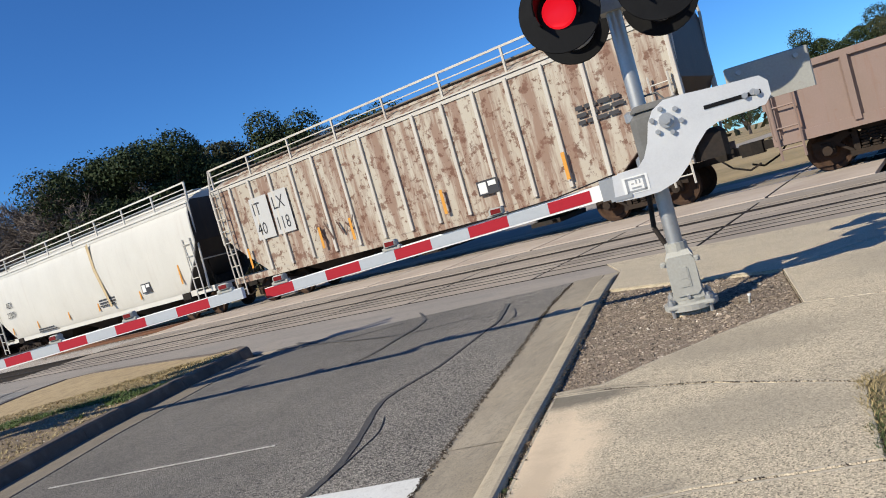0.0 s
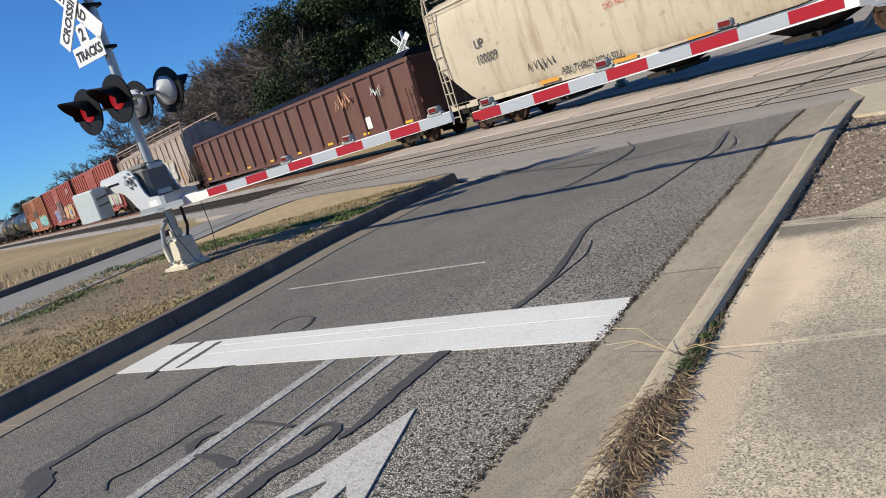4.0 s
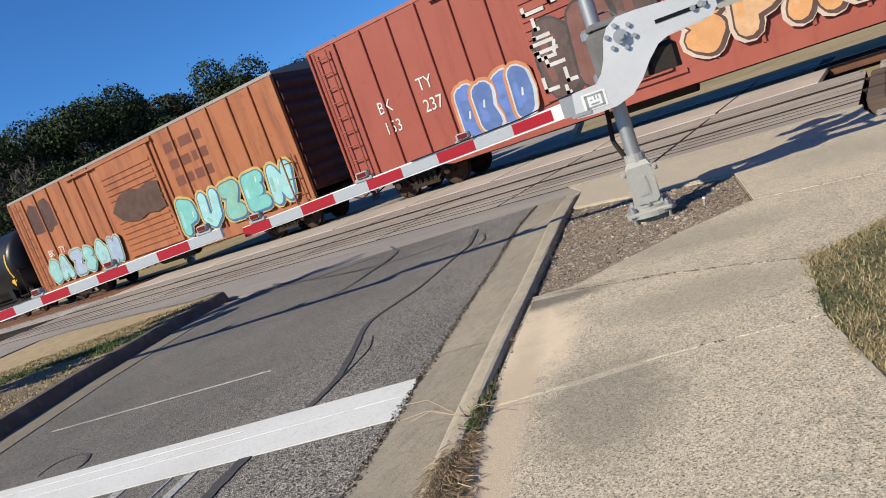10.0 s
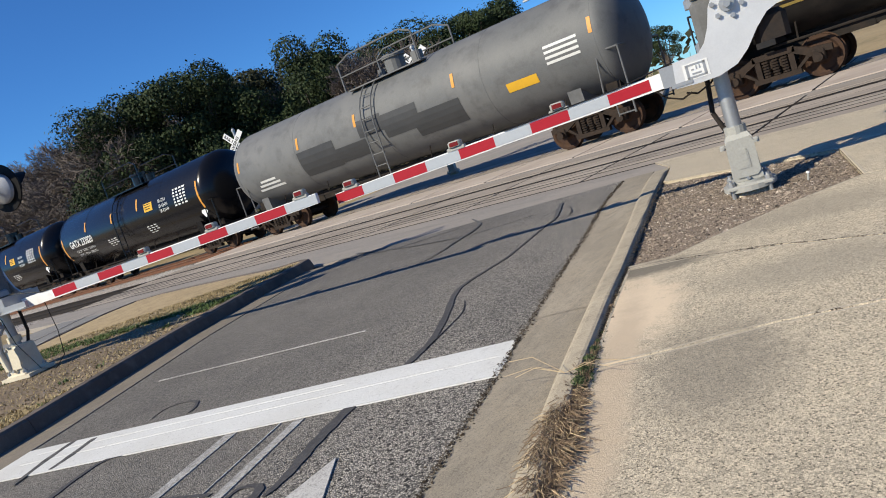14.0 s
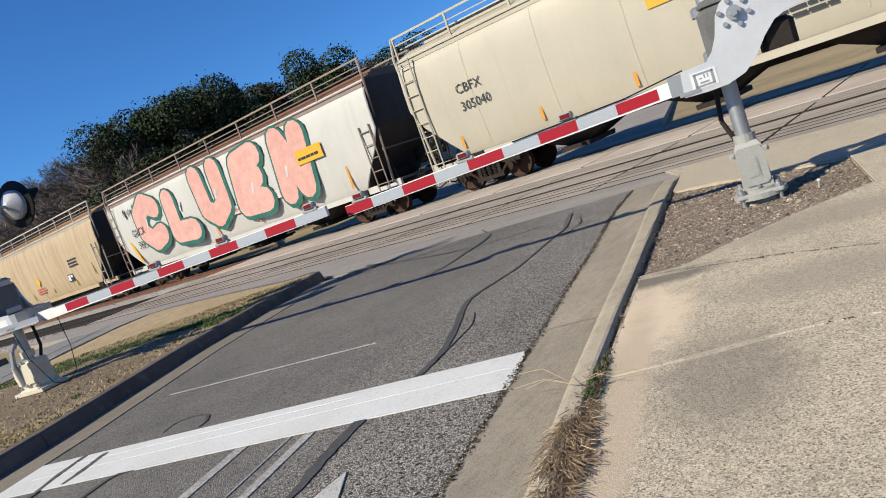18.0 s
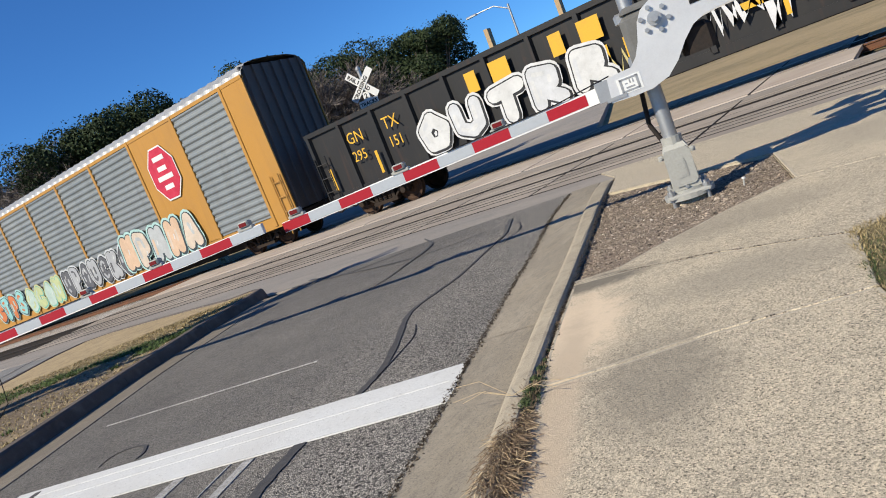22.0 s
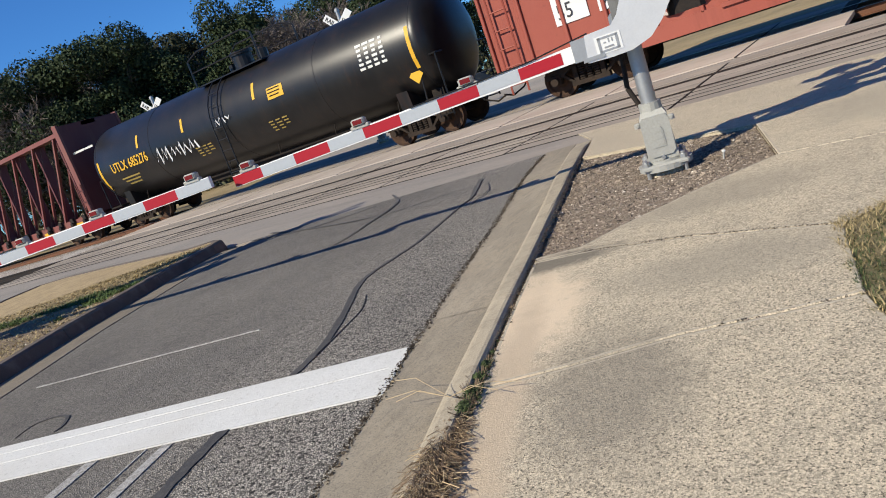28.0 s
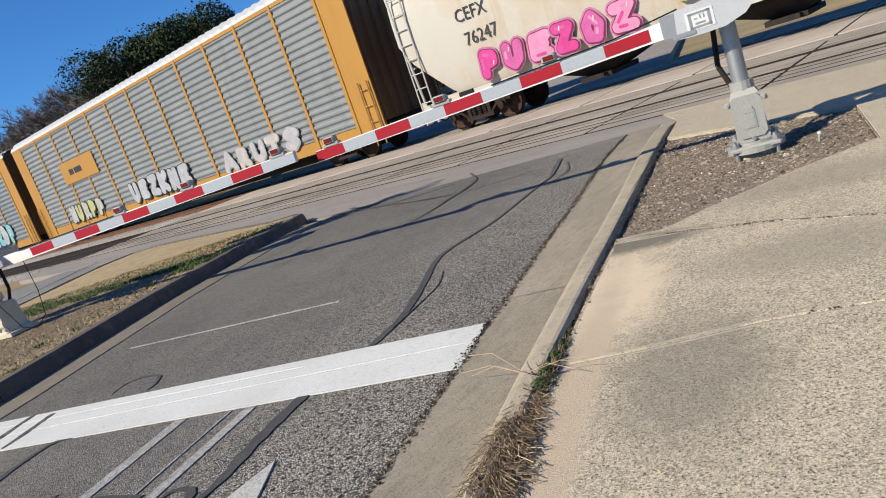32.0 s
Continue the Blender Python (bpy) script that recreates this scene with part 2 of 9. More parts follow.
SOIL = material("dark crumbs of soil", (0.06, 0.047, 0.035), 0.95, 0, ((8.0, 0.5, 0.6, (0.14, 0.11, 0.08), 0.6),), (60.0, 0.4), islands=0.5, spec=0.1)
DRY_STEM = material("dry brown stems", (0.21, 0.15, 0.098), 0.9, 0, (), (20.0, 0.2), islands=0.5, spec=0.2)
# dirt plus the kerb's shade, both put into the gutter colour
DARK_GUTTER = material("gutter concrete dark with dirt and painted shade", (0.215, 0.185, 0.145), 0.95, 0, ((0.9, 0.42, 0.62, (0.16, 0.138, 0.11), 0.8), (5.0, 0.5, 0.62, (0.27, 0.235, 0.185), 0.5, (3.0, 1.0, 1.0)), (110.0, 0.54, 0.58, (0.1, 0.09, 0.075), 0.5)), (300.0, 0.35), 0.003, 200.0, randoms=0.06, spec=0.2)
FAR_ROAD = material("opposite lane asphalt", (0.205, 0.198, 0.185), 0.95, 0, ((0.5, 0.4, 0.7, (0.245, 0.235, 0.215), 0.7), (1.4, 0.5, 0.7, (0.165, 0.16, 0.15), 0.6, (1.0, 0.4, 1.0)), (60.0, 0.5, 0.65, (0.3, 0.29, 0.275), 0.5)), (160.0, 0.35), 0.006, 120.0, spec=0.2)
PALE_STONE = material("pale limestone chips", (0.52, 0.48, 0.41), 0.9, 0, (), (60.0, 0.2), islands=0.35, spec=0.25)
# weathered concrete, darkened further to stand in for the shaded kerb face
DARK_KERB = material("weathered kerb with painted shade", (0.135, 0.108, 0.086), 0.92, 0, ((1.4, 0.4, 0.7, (0.07, 0.06, 0.052), 0.8), (6.0, 0.5, 0.75, (0.27, 0.225, 0.18), 0.4)), (120.0, 0.25), 0.004, 90.0)
EARTH = material("ground earth", (0.17, 0.13, 0.09), 0.95, 0, ((0.8, 0.4, 0.7, (0.26, 0.2, 0.13), 0.7), (9.0, 0.5, 0.7, (0.10, 0.08, 0.06), 0.6), (50.0, 0.55, 0.7, (0.36, 0.31, 0.25), 0.5)), (120.0, 0.3), 0.01, 80.0)
VERGE = material("winter verge", (0.36, 0.27, 0.15), 0.95, 0, ((0.08, 0.4, 0.65, (0.16, 0.13, 0.07), 0.8), (0.6, 0.45, 0.75, (0.38, 0.29, 0.16), 0.7), (4.0, 0.5, 0.7, (0.11, 0.12, 0.05), 0.45)), (30.0, 0.3), 0.02, 30.0, spec=0.2)
MULCH = material("mulch", (0.20, 0.155, 0.115), 0.95, 0, ((3.0, 0.4, 0.7, (0.21, 0.165, 0.12), 0.6), (60.0, 0.52, 0.66, (0.4, 0.34, 0.27), 0.8), (45.0, 0.55, 0.68, (0.04, 0.03, 0.025), 0.8)), (150.0, 0.4), 0.015, 110.0, islands=0.45, spec=0.2)
BALLAST = material("ballast", (0.33, 0.30, 0.275), 0.95, 0, ((0.4, 0.4, 0.7, (0.22, 0.16, 0.12), 0.7), (26.0, 0.48, 0.62, (0.55, 0.53, 0.5), 0.8), (20.0, 0.55, 0.68, (0.05, 0.045, 0.04), 0.9)), (50.0, 0.3), 0.05, 24.0, islands=0.4, spec=0.2)
PANEL = material("crossing panel", (0.31, 0.268, 0.222), 0.9, 0, ((0.7, 0.42, 0.72, (0.175, 0.152, 0.13), 0.75), (1.2, 0.45, 0.75, (0.38, 0.315, 0.25), 0.6, (0.25, 3.0, 1.0)), (40.0, 0.55, 0.7, (0.35, 0.31, 0.27), 0.4)), (90.0, 0.25), 0.003, 70.0, randoms=0.12, spec=0.2)
TIMBER = material("creosoted timber", (0.085, 0.06, 0.045), 0.85, 0, ((2.0, 0.4, 0.7, (0.15, 0.11, 0.08), 0.6, (0.5, 6.0, 6.0)),), (60.0, 0.3), 0.004, 50.0)
RAIL = material("rusty rail", (0.16, 0.07, 0.035), 0.75, 0.2, ((3.0, 0.4, 0.7, (0.09, 0.045, 0.03), 0.7),), (60.0, 0.2), 0.002, 60.0)
RAILHEAD = material("polished railhead", (0.35, 0.33, 0.31), 0.35, 0.9, (), (60.0, 0.1))
WHITE_LINE = material("road marking white", (0.64, 0.635, 0.60), 0.8, 0, ((1.2, 0.45, 0.65, (0.58, 0.565, 0.52), 0.7), (9.0, 0.62, 0.66, (0.45, 0.43, 0.40), 0.4), (60.0, 0.61, 0.64, (0.3, 0.285, 0.26), 0.5)), (90.0, 0.12), 0.004, 90.0, spec=0.2)
WORN_WHITE = material("worn road marking white", (0.54, 0.52, 0.48), 0.85, 0, ((1.5, 0.45, 0.65, (0.42, 0.40, 0.365), 0.7), (70.0, 0.55, 0.59, (0.24, 0.225, 0.21), 0.6), (110.0, 0.54, 0.58, (0.2, 0.19, 0.175), 0.7)), (110.0, 0.2), 0.005, 100.0, spec=0.2)
FAINT_LINE = material("worn road marking", (0.46, 0.445, 0.415), 0.9, 0, ((2.2, 0.42, 0.66, (0.26, 0.25, 0.23), 0.7), (45.0, 0.45, 0.6, (0.21, 0.2, 0.182), 0.8), (110.0, 0.5, 0.62, (0.14, 0.133, 0.122), 0.5)), (200.0, 0.4), 0.006, 120.0, spec=0.2)
GALV = material("galvanised steel", (0.42, 0.42, 0.41), 0.45, 0.75, ((3.0, 0.4, 0.7, (0.4, 0.4, 0.39), 0.5), (8.0, 0.6, 0.75, (0.3, 0.27, 0.23), 0.35)), (50.0, 0.08))
ALUMIN = material("brushed aluminium sheet", (0.58, 0.58, 0.575), 0.42, 0.35, ((2.5, 0.4, 0.7, (0.68, 0.68, 0.67), 0.6), (12.0, 0.62, 0.75, (0.5, 0.48, 0.45), 0.35)), (70.0, 0.05))
CAST = material("grey cast housing", (0.36, 0.355, 0.32), 0.6, 0.2, ((4.0, 0.45, 0.7, (0.33, 0.32, 0.29), 0.6), (14.0, 0.62, 0.74, (0.24, 0.2, 0.16), 0.4)), (60.0, 0.1), 0.001, 60.0)
CAST_DARK = material("dark grey cast housing", (0.15, 0.148, 0.14), 0.6, 0.2, ((4.0, 0.45, 0.7, (0.10, 0.098, 0.09), 0.6), (14.0, 0.62, 0.74, (0.2, 0.18, 0.15), 0.4)), (60.0, 0.1), 0.001, 60.0)
PALE_BOX = material("pale blue-grey enamel", (0.42, 0.46, 0.46), 0.55, 0, ((5.0, 0.5, 0.65, (0.34, 0.37, 0.37), 0.6), (14.0, 0.6, 0.65, (0.25, 0.22, 0.18), 0.4)), (60.0, 0.06))
CREAM = material("cream cast housing", (0.62, 0.56, 0.42), 0.65, 0.0, ((4.0, 0.45, 0.7, (0.48, 0.42, 0.31), 0.6),), (60.0, 0.1))
DARKSTEEL = material("dark weathered steel", (0.03, 0.027, 0.0252), 0.7, 0.3, ((5.0, 0.45, 0.7, (0.06, 0.039, 0.027), 0.6),), (40.0, 0.2), spec=0.12)
BLACK = material("black enamel", (0.0072, 0.0072, 0.0078), 0.5, 0, ((4.0, 0.5, 0.8, (0.018, 0.018, 0.018), 0.5),), (40.0, 0.1), spec=0.12)
REFLECT_RED = material("red reflective sheet", (0.36, 0.012, 0.022), 0.4, 0, ((30.0, 0.5, 0.7, (0.30, 0.01, 0.018), 0.5),), (300.0, 0.08))
REFLECT_WHITE = material("silver reflective sheet", (0.40, 0.425, 0.45), 0.4, 0, ((30.0, 0.5, 0.7, (0.34, 0.365, 0.39), 0.5),), (300.0, 0.08))
ARM = material("white painted arm", (0.75, 0.75, 0.73), 0.5, 0, ((6.0, 0.5, 0.75, (0.55, 0.53, 0.5), 0.5),), (60.0, 0.05))
SIGN = material("white sign sheet", (0.68, 0.68, 0.66), 0.45, 0, ((3.0, 0.5, 0.8, (0.7, 0.7, 0.68), 0.5),), (60.0, 0.03))
INK = material("black sign ink", (0.015, 0.015, 0.015), 0.5)
LENS_OFF = material("dark red lens", (0.16, 0.012, 0.012), 0.2)
LENS_ON = glowing("lit red lens", (0.62, 0.006, 0.015), 1.0)
LAMP_BACK = material("pale lamp shell", (0.42, 0.43, 0.45), 0.35)
TRUCKM = material("rusty cast truck", (0.034, 0.026, 0.021), 0.8, 0.2, ((3.0, 0.4, 0.7, (0.055, 0.037, 0.026), 0.7), (9.0, 0.5, 0.7, (0.021, 0.0168, 0.0147), 0.7)), (40.0, 0.25), 0.004, 40.0, spec=0.12)
WHEELM = material("wheel steel", (0.054, 0.033, 0.024), 0.7, 0.4, ((6.0, 0.4, 0.7, (0.096, 0.054, 0.03), 0.6),), (40.0, 0.2), spec=0.12)
UNDER = material("black underframe", (0.018, 0.0162, 0.015), 0.85, 0, ((2.0, 0.4, 0.7, (0.045, 0.033, 0.024), 0.7),), (30.0, 0.25), spec=0.12)
BARK = material("bark", (0.13, 0.105, 0.085), 0.95, 0, ((6.0, 0.4, 0.7, (0.2, 0.17, 0.14), 0.5),), (40.0, 0.3), 0.01, 40.0)
TWIG = material("bare twigs", (0.16, 0.135, 0.118), 0.95, 0, (), (20.0, 0.3), islands=0.35, spec=0.1)
LEAF = material("evergreen leaves", (0.0359, 0.0519, 0.0208), 0.65, 0, ((0.35, 0.4, 0.7, (0.0239, 0.0359, 0.0159), 0.6),), (10.0, 0.3), islands=0.5, spec=0.15)
LEAF_B = material("dull leaves", (0.0586, 0.0586, 0.031), 0.7, 0, ((0.4, 0.4, 0.7, (0.0345, 0.0414, 0.0207), 0.6),), (10.0, 0.3), islands=0.5, spec=0.15)
STRAW = material("dry straw", (0.46, 0.35, 0.21), 0.9, 0, (), (20.0, 0.2), islands=0.4)
WEED = material("weed leaves", (0.06, 0.08, 0.032), 0.8, 0, (), (20.0, 0.2), islands=0.45, spec=0.2)
MEDIAN_GREEN = material("green grass blades", (0.085, 0.125, 0.04), 0.8, 0, (), (20.0, 0.2), islands=0.45, spec=0.2)
GRASSM = material("lawn blades", (0.33, 0.26, 0.135), 0.9, 0, (), (8.0, 0.2), islands=0.5, spec=0.2)


# ---- mesh helpers ----
class Shape:
    """Collects plain pieces of one mesh."""

    def __init__(self):
        self.v, self.f, self.mi = [], [], []

    def add(self, verts, faces, mi=0):
        k = len(self.v)
        self.v += [tuple(p) for p in verts]
        self.f += [tuple(k + i for i in f) for f in faces]
        self.mi += [mi] * len(faces)
        return self

    def box(self, x0, x1, y0, y1, z0, z1, mi=0, m=None, bev=0.0):
        if bev:
            b = bev
            ring = [(x0 + b, y0), (x1 - b, y0), (x1, y0 + b), (x1, y1 - b), (x1 - b, y1), (x0 + b, y1), (x0, y1 - b), (x0, y0 + b)]
            cx, cy = (x0 + x1) / 2, (y0 + y1) / 2
            sx, sy = 1 - 2 * b / max(x1 - x0, 1e-6), 1 - 2 * b / max(y1 - y0, 1e-6)
            inner = [(cx + (x - cx) * sx, cy + (y - cy) * sy) for x, y in ring]
            v = [(x, y, z0) for x, y in ring] + [(x, y, z1 - b) for x, y in ring] + [(x, y, z1) for x, y in inner]
            f = [tuple(range(7, -1, -1)), tuple(range(16, 24))]
            f += [(a + i, a + (i + 1) % 8, a + 8 + (i + 1) % 8, a + 8 + i) for a in (0, 8) for i in range(8)]
        else:
            v = [(x, y, z) for z in (z0, z1) for x, y in ((x0, y0), (x1, y0), (x1, y1), (x0, y1))]
            f = [(3, 2, 1, 0), (4, 5, 6, 7), (0, 1, 5, 4), (1, 2, 6, 5), (2, 3, 7, 6), (3, 0, 4, 7)]
        if m is not None:
            v = [m @ Vector(p) for p in v]
        return self.add(v, f, mi)

    def rod(self, a, b, r, n=8, r2=None, mi=0, caps=True):
        a, b = Vector(a), Vector(b)
        r2 = r if r2 is None else r2
        d = (b - a).normalized()
        s = d.orthogonal().normalized()
        t = d.cross(s)
        ring = [s * math.cos(2 * math.pi * i / n) + t * math.sin(2 * math.pi * i / n) for i in range(n)]
        v = [a + p * r for p in ring] + [b + p * r2 for p in ring]
        f = [(i, (i + 1) % n, n + (i + 1) % n, n + i) for i in range(n)]
        if caps:
            f += [tuple(range(n - 1, -1, -1)), tuple(range(n, 2 * n))]
        return self.add(v, f, mi)

    def path(self, pts, r, n=6, mi=0):
        for a, b in zip(pts, pts[1:]):
            self.rod(a, b, r, n, mi=mi)
        return self

    def prism(self, outline, axis, lo, hi, mi=0, m=None):
        """Extrudes an outline of (a, b) along x, y or z: a, b are the other two axes in order."""
        put = {"x": lambda a, b, c: (c, a, b), "y": lambda a, b, c: (a, c, b), "z": lambda a, b, c: (a, b, c)}[axis]
        n = len(outline)
        v = [put(a, b, lo) for a, b in outline] + [put(a, b, hi) for a, b in outline]
        if m is not None:
            v = [m @ Vector(p) for p in v]
        area = sum(a[0] * b[1] - b[0] * a[1] for a, b in zip(outline, outline[1:] + outline[:1]))
        flip = (area < 0) != (axis == "y")
        f = [tuple(range(n - 1, -1, -1)), tuple(range(n, 2 * n))] + [(i, (i + 1) % n, n + (i + 1) % n, n + i) for i in range(n)]
        if flip:
            f = [tuple(reversed(x)) for x in f]
        return self.add(v, f, mi)

    def lathe(self, profile, a, d, n=20, mi=0, close=True):
        """Turns a profile of (distance along d, radius) about the axis through a."""
        a, d = Vector(a), Vector(d).normalized()
        s = d.orthogonal().normalized()
        t = d.cross(s)
        v = [a + d * h + (s * math.cos(2 * math.pi * i / n) + t * math.sin(2 * math.pi * i / n)) * r for h, r in profile for i in range(n)]
        f = [(k * n + i, k * n + (i + 1) % n, (k + 1) * n + (i + 1) % n, (k + 1) * n + i) for k in range(len(profile) - 1) for i in range(n)]
        if close:
            f += [tuple(range(n - 1, -1, -1)), tuple(range((len(profile) - 1) * n, len(profile) * n))]
        return self.add(v, f, mi)

    def loft(self, rings, mi=0, caps=True):
        n = len(rings[0])
        v = [p for r in rings for p in r]
        f = [(k * n + i, k * n + (i + 1) % n, (k + 1) * n + (i + 1) % n, (k + 1) * n + i) for k in range(len(rings) - 1) for i in range(n)]
        if caps:
            f += [tuple(range(n - 1, -1, -1)), tuple(range((len(rings) - 1) * n, len(rings) * n))]
        return self.add(v, f, mi)

    def mesh(self, name, mats, smooth=False):
        me = bpy.data.meshes.new(name)
        me.from_pydata(self.v, [], self.f)
        for m in mats if isinstance(mats, (list, tuple)) else [mats]:
            me.materials.append(m)
        if any(self.mi):
            me.polygons.foreach_set("material_index", self.mi)
        if smooth:
            me.polygons.foreach_set("use_smooth", [True] * len(me.polygons))
            me.set_sharp_from_angle(angle=radians(35))
        me.update()
        return me


def part(name, shape, mats, parent, label="", smooth=False):
    ob = new(name, shape if isinstance(shape, bpy.types.Mesh) else shape.mesh(name, mats, smooth))
    ob.parent = parent
    if label:
        ob["label"] = label
    return ob


def thing(name, label, category, group="", at=None):
    ob = tagged(new(name), label, category, group)
    ob.empty_display_size = 0.2
    if at is not None:
        ob.matrix_basis = at
    return ob


def setting(name, shape, mats, label, category, smooth=False, kind="structure"):
    return tagged(new(name, shape.mesh(name, mats, smooth)), label, category, kind=kind)


FONT = {}


def letters(name, text, size, mat, parent, m, label="", bold=0.0, squeeze=1.0):
    """Flat lettering as a mesh: lies in the pose m, read along its x."""
    key = (text, size, bold, squeeze)
    if key not in FONT:
        c = bpy.data.curves.new(name, "FONT")
        c.body, c.size, c.align_x, c.offset, c.resolution_u = text, size, "LEFT", bold, 2
        ob = bpy.data.objects.new(name, c)
        me = bpy.data.meshes.new_from_object(ob)
        me.transform(Matrix.Diagonal((squeeze, 1, 1, 1)))
        bpy.data.objects.remove(ob)
        bpy.data.curves.remove(c)
        FONT[key] = me
    me = FONT[key].copy()
    me.materials.clear()
    me.materials.append(mat)
    ob = new(name, me)
    ob.parent, ob.matrix_basis = parent, m
    if label:
        ob["label"] = label
    return ob


# ---- ground, road, tracks ----
RAIL_Z = -0.145
NEAR_RAILS, FAR_RAILS = (11.78, 13.22), (17.70, 19.14)
ROAD_AT = Vector((-2.446, 2.725))
ALONG, ACROSS = Vector((-0.3248, 0.9267)), Vector((0.8909, 0.3166))


def vw(v, w):
    """Plan place from metres along the road and across it (to the right)."""
    p = ROAD_AT + ALONG * v + ACROSS * w
    return (p.x, p.y)


def gutter_edge(v):
    return float(np.interp(v, (-12, -1.5, -0.9, 0, 0.4, 1.1, 1.7, 2.4, 3.8, 6.1), (-0.05, -0.01, 0.02, 0.032, 0.05, 0.06, 0.085, 0.115, 0.125, 0.17)))


def kerb_front(v):
    return float(np.interp(v, (-12, -1.6, -0.66, 0.18, 0.67, 1.47, 2.67, 3.95, 5.94), (0.34, 0.36, 0.367, 0.395, 0.41, 0.455, 0.497, 0.52, 0.558)))


def kerb_back(v):
    return float(np.interp(v, (-12, -0.94, -0.6, 0.15, 0.9, 1.77, 3.0, 4.37, 5.8, 6.5), (0.49, 0.517, 0.535, 0.56, 0.60, 0.638, 0.696, 0.757, 0.80, 0.80)))


def fall(y):
    """Height of the paving: level near the stop line, falling a little to the rails."""
    t = min(1.0, max(0.0, (y - 6.0) / 4.5))
    return RAIL_Z * t * t * (3 - 2 * t)


def sheet(rows, lift=0.0, thick=0.25):
    """A paved strip: rows of plan points, each row with as many points; follows the fall."""
    s = Shape()
    n = len(rows[0])
    top = [(x, y, fall(y) + lift) for r in rows for x, y in r]
    f = [(k * n + i, k * n + i + 1, (k + 1) * n + i + 1, (k + 1) * n + i) for k in range(len(rows) - 1) for i in range(n - 1)]
    s.add(top, f)
    rim = [(0, i) for i in range(n)] + [(k, n - 1) for k in range(1, len(rows))] + [(len(rows) - 1, i) for i in range(n - 2, -1, -1)] + [(k, 0) for k in range(len(rows) - 2, 0, -1)]
    ring = [top[k * n + i] for k, i in rim]
    m = len(ring)
    s.add(ring + [(x, y, z - thick) for x, y, z in ring], [(i, m + i, m + (i + 1) % m, (i + 1) % m) for i in range(m)])
    return s


def slab(poly, lift=0.03, thick=0.12, gap=0.006, edge=0.006, border=0.0):
    """A cast slab with a worn edge; poly in plan, turning left."""
    c = Vector((sum(p[0] for p in poly) / len(poly), sum(p[1] for p in poly) / len(poly)))

    def inset(d):
        out = []
        for a, b, e in zip(poly[-1:] + poly[:-1], poly, poly[1:] + poly[:1]):
            a, b, e = Vector(a), Vector(b), Vector(e)
            n1, n2 = (b - a).normalized(), (e - b).normalized()
            n1, n2 = Vector((-n1.y, n1.x)), Vector((-n2.y, n2.x))
            q = (n1 + n2).normalized()
            out.append(b + q * (d / max(0.4, q.dot(n1))))
        return out

    s = Shape()
    lo, hi = inset(gap), inset(gap + edge)
    n = len(poly)
    v = [(p.x, p.y, fall(p.y) + lift - thick) for p in lo] + [(p.x, p.y, fall(p.y) + lift - edge) for p in lo] + [(p.x, p.y, fall(p.y) + lift) for p in hi]
    if border:
        rim = inset(gap + edge + border)
        s.add([(p.x, p.y, fall(p.y) + lift) for p in hi] + [(p.x, p.y, fall(p.y) + lift) for p in rim], [(i, (i + 1) % n, n + (i + 1) % n, n + i) for i in range(n)], 1)
        s.add([(p.x, p.y, fall(p.y) + lift) for p in rim], [tuple(range(n))])
        return s.add(v, [(a + i, a + (i + 1) % n, a + n + (i + 1) % n, a + n + i) for a in (0, n) for i in range(n)])
    f = [tuple(range(2 * n, 3 * n))] + [(a + i, a + (i + 1) % n, a + n + (i + 1) % n, a + n + i) for a in (0, n) for i in range(n)]
    return s.add(v, f)


def ground_sheet():
    s = Shape()
    xs = [-1500, -300, -120, -60, -30, -24, -18, -12, -6, 0, 6, 12, 30, 60, 120, 300, 1500]
    ys = [-300, -60, -20, -8, 0, 4, 6.5, 8, 9.5, 11, 14, 18, 22, 26, 40, 80, 200, 600, 2500]

    def z(x, y):
        return (-0.07 if y <= 6.5 else -0.07 - 0.33 * min(1, (y - 6.5) / 4.0)) + (0.02 * math.sin(x * 0.9 + y) if abs(x) > 30 else 0)

    s.add([(x, y, z(x, y)) for y in ys for x in xs], [(k * len(xs) + i, k * len(xs) + i + 1, (k + 1) * len(xs) + i + 1, (k + 1) * len(xs) + i) for k in range(len(ys) - 1) for i in range(len(xs) - 1)])
    return setting("ground", s, VERGE, "dry winter verge with tan grass and earth", "ground")


ground_sheet()
LEFT_EDGE = [(-16.0, -3.9), (-6.0, -4.1), (-1.33, -4.49), (0.44, -4.63), (2.77, -4.98), (4.6, -5.04), (6.45, -5.05)]


def left_edge(v):
    return float(np.interp(v, [a for a, _ in LEFT_EDGE], [b for _, b in LEFT_EDGE]))


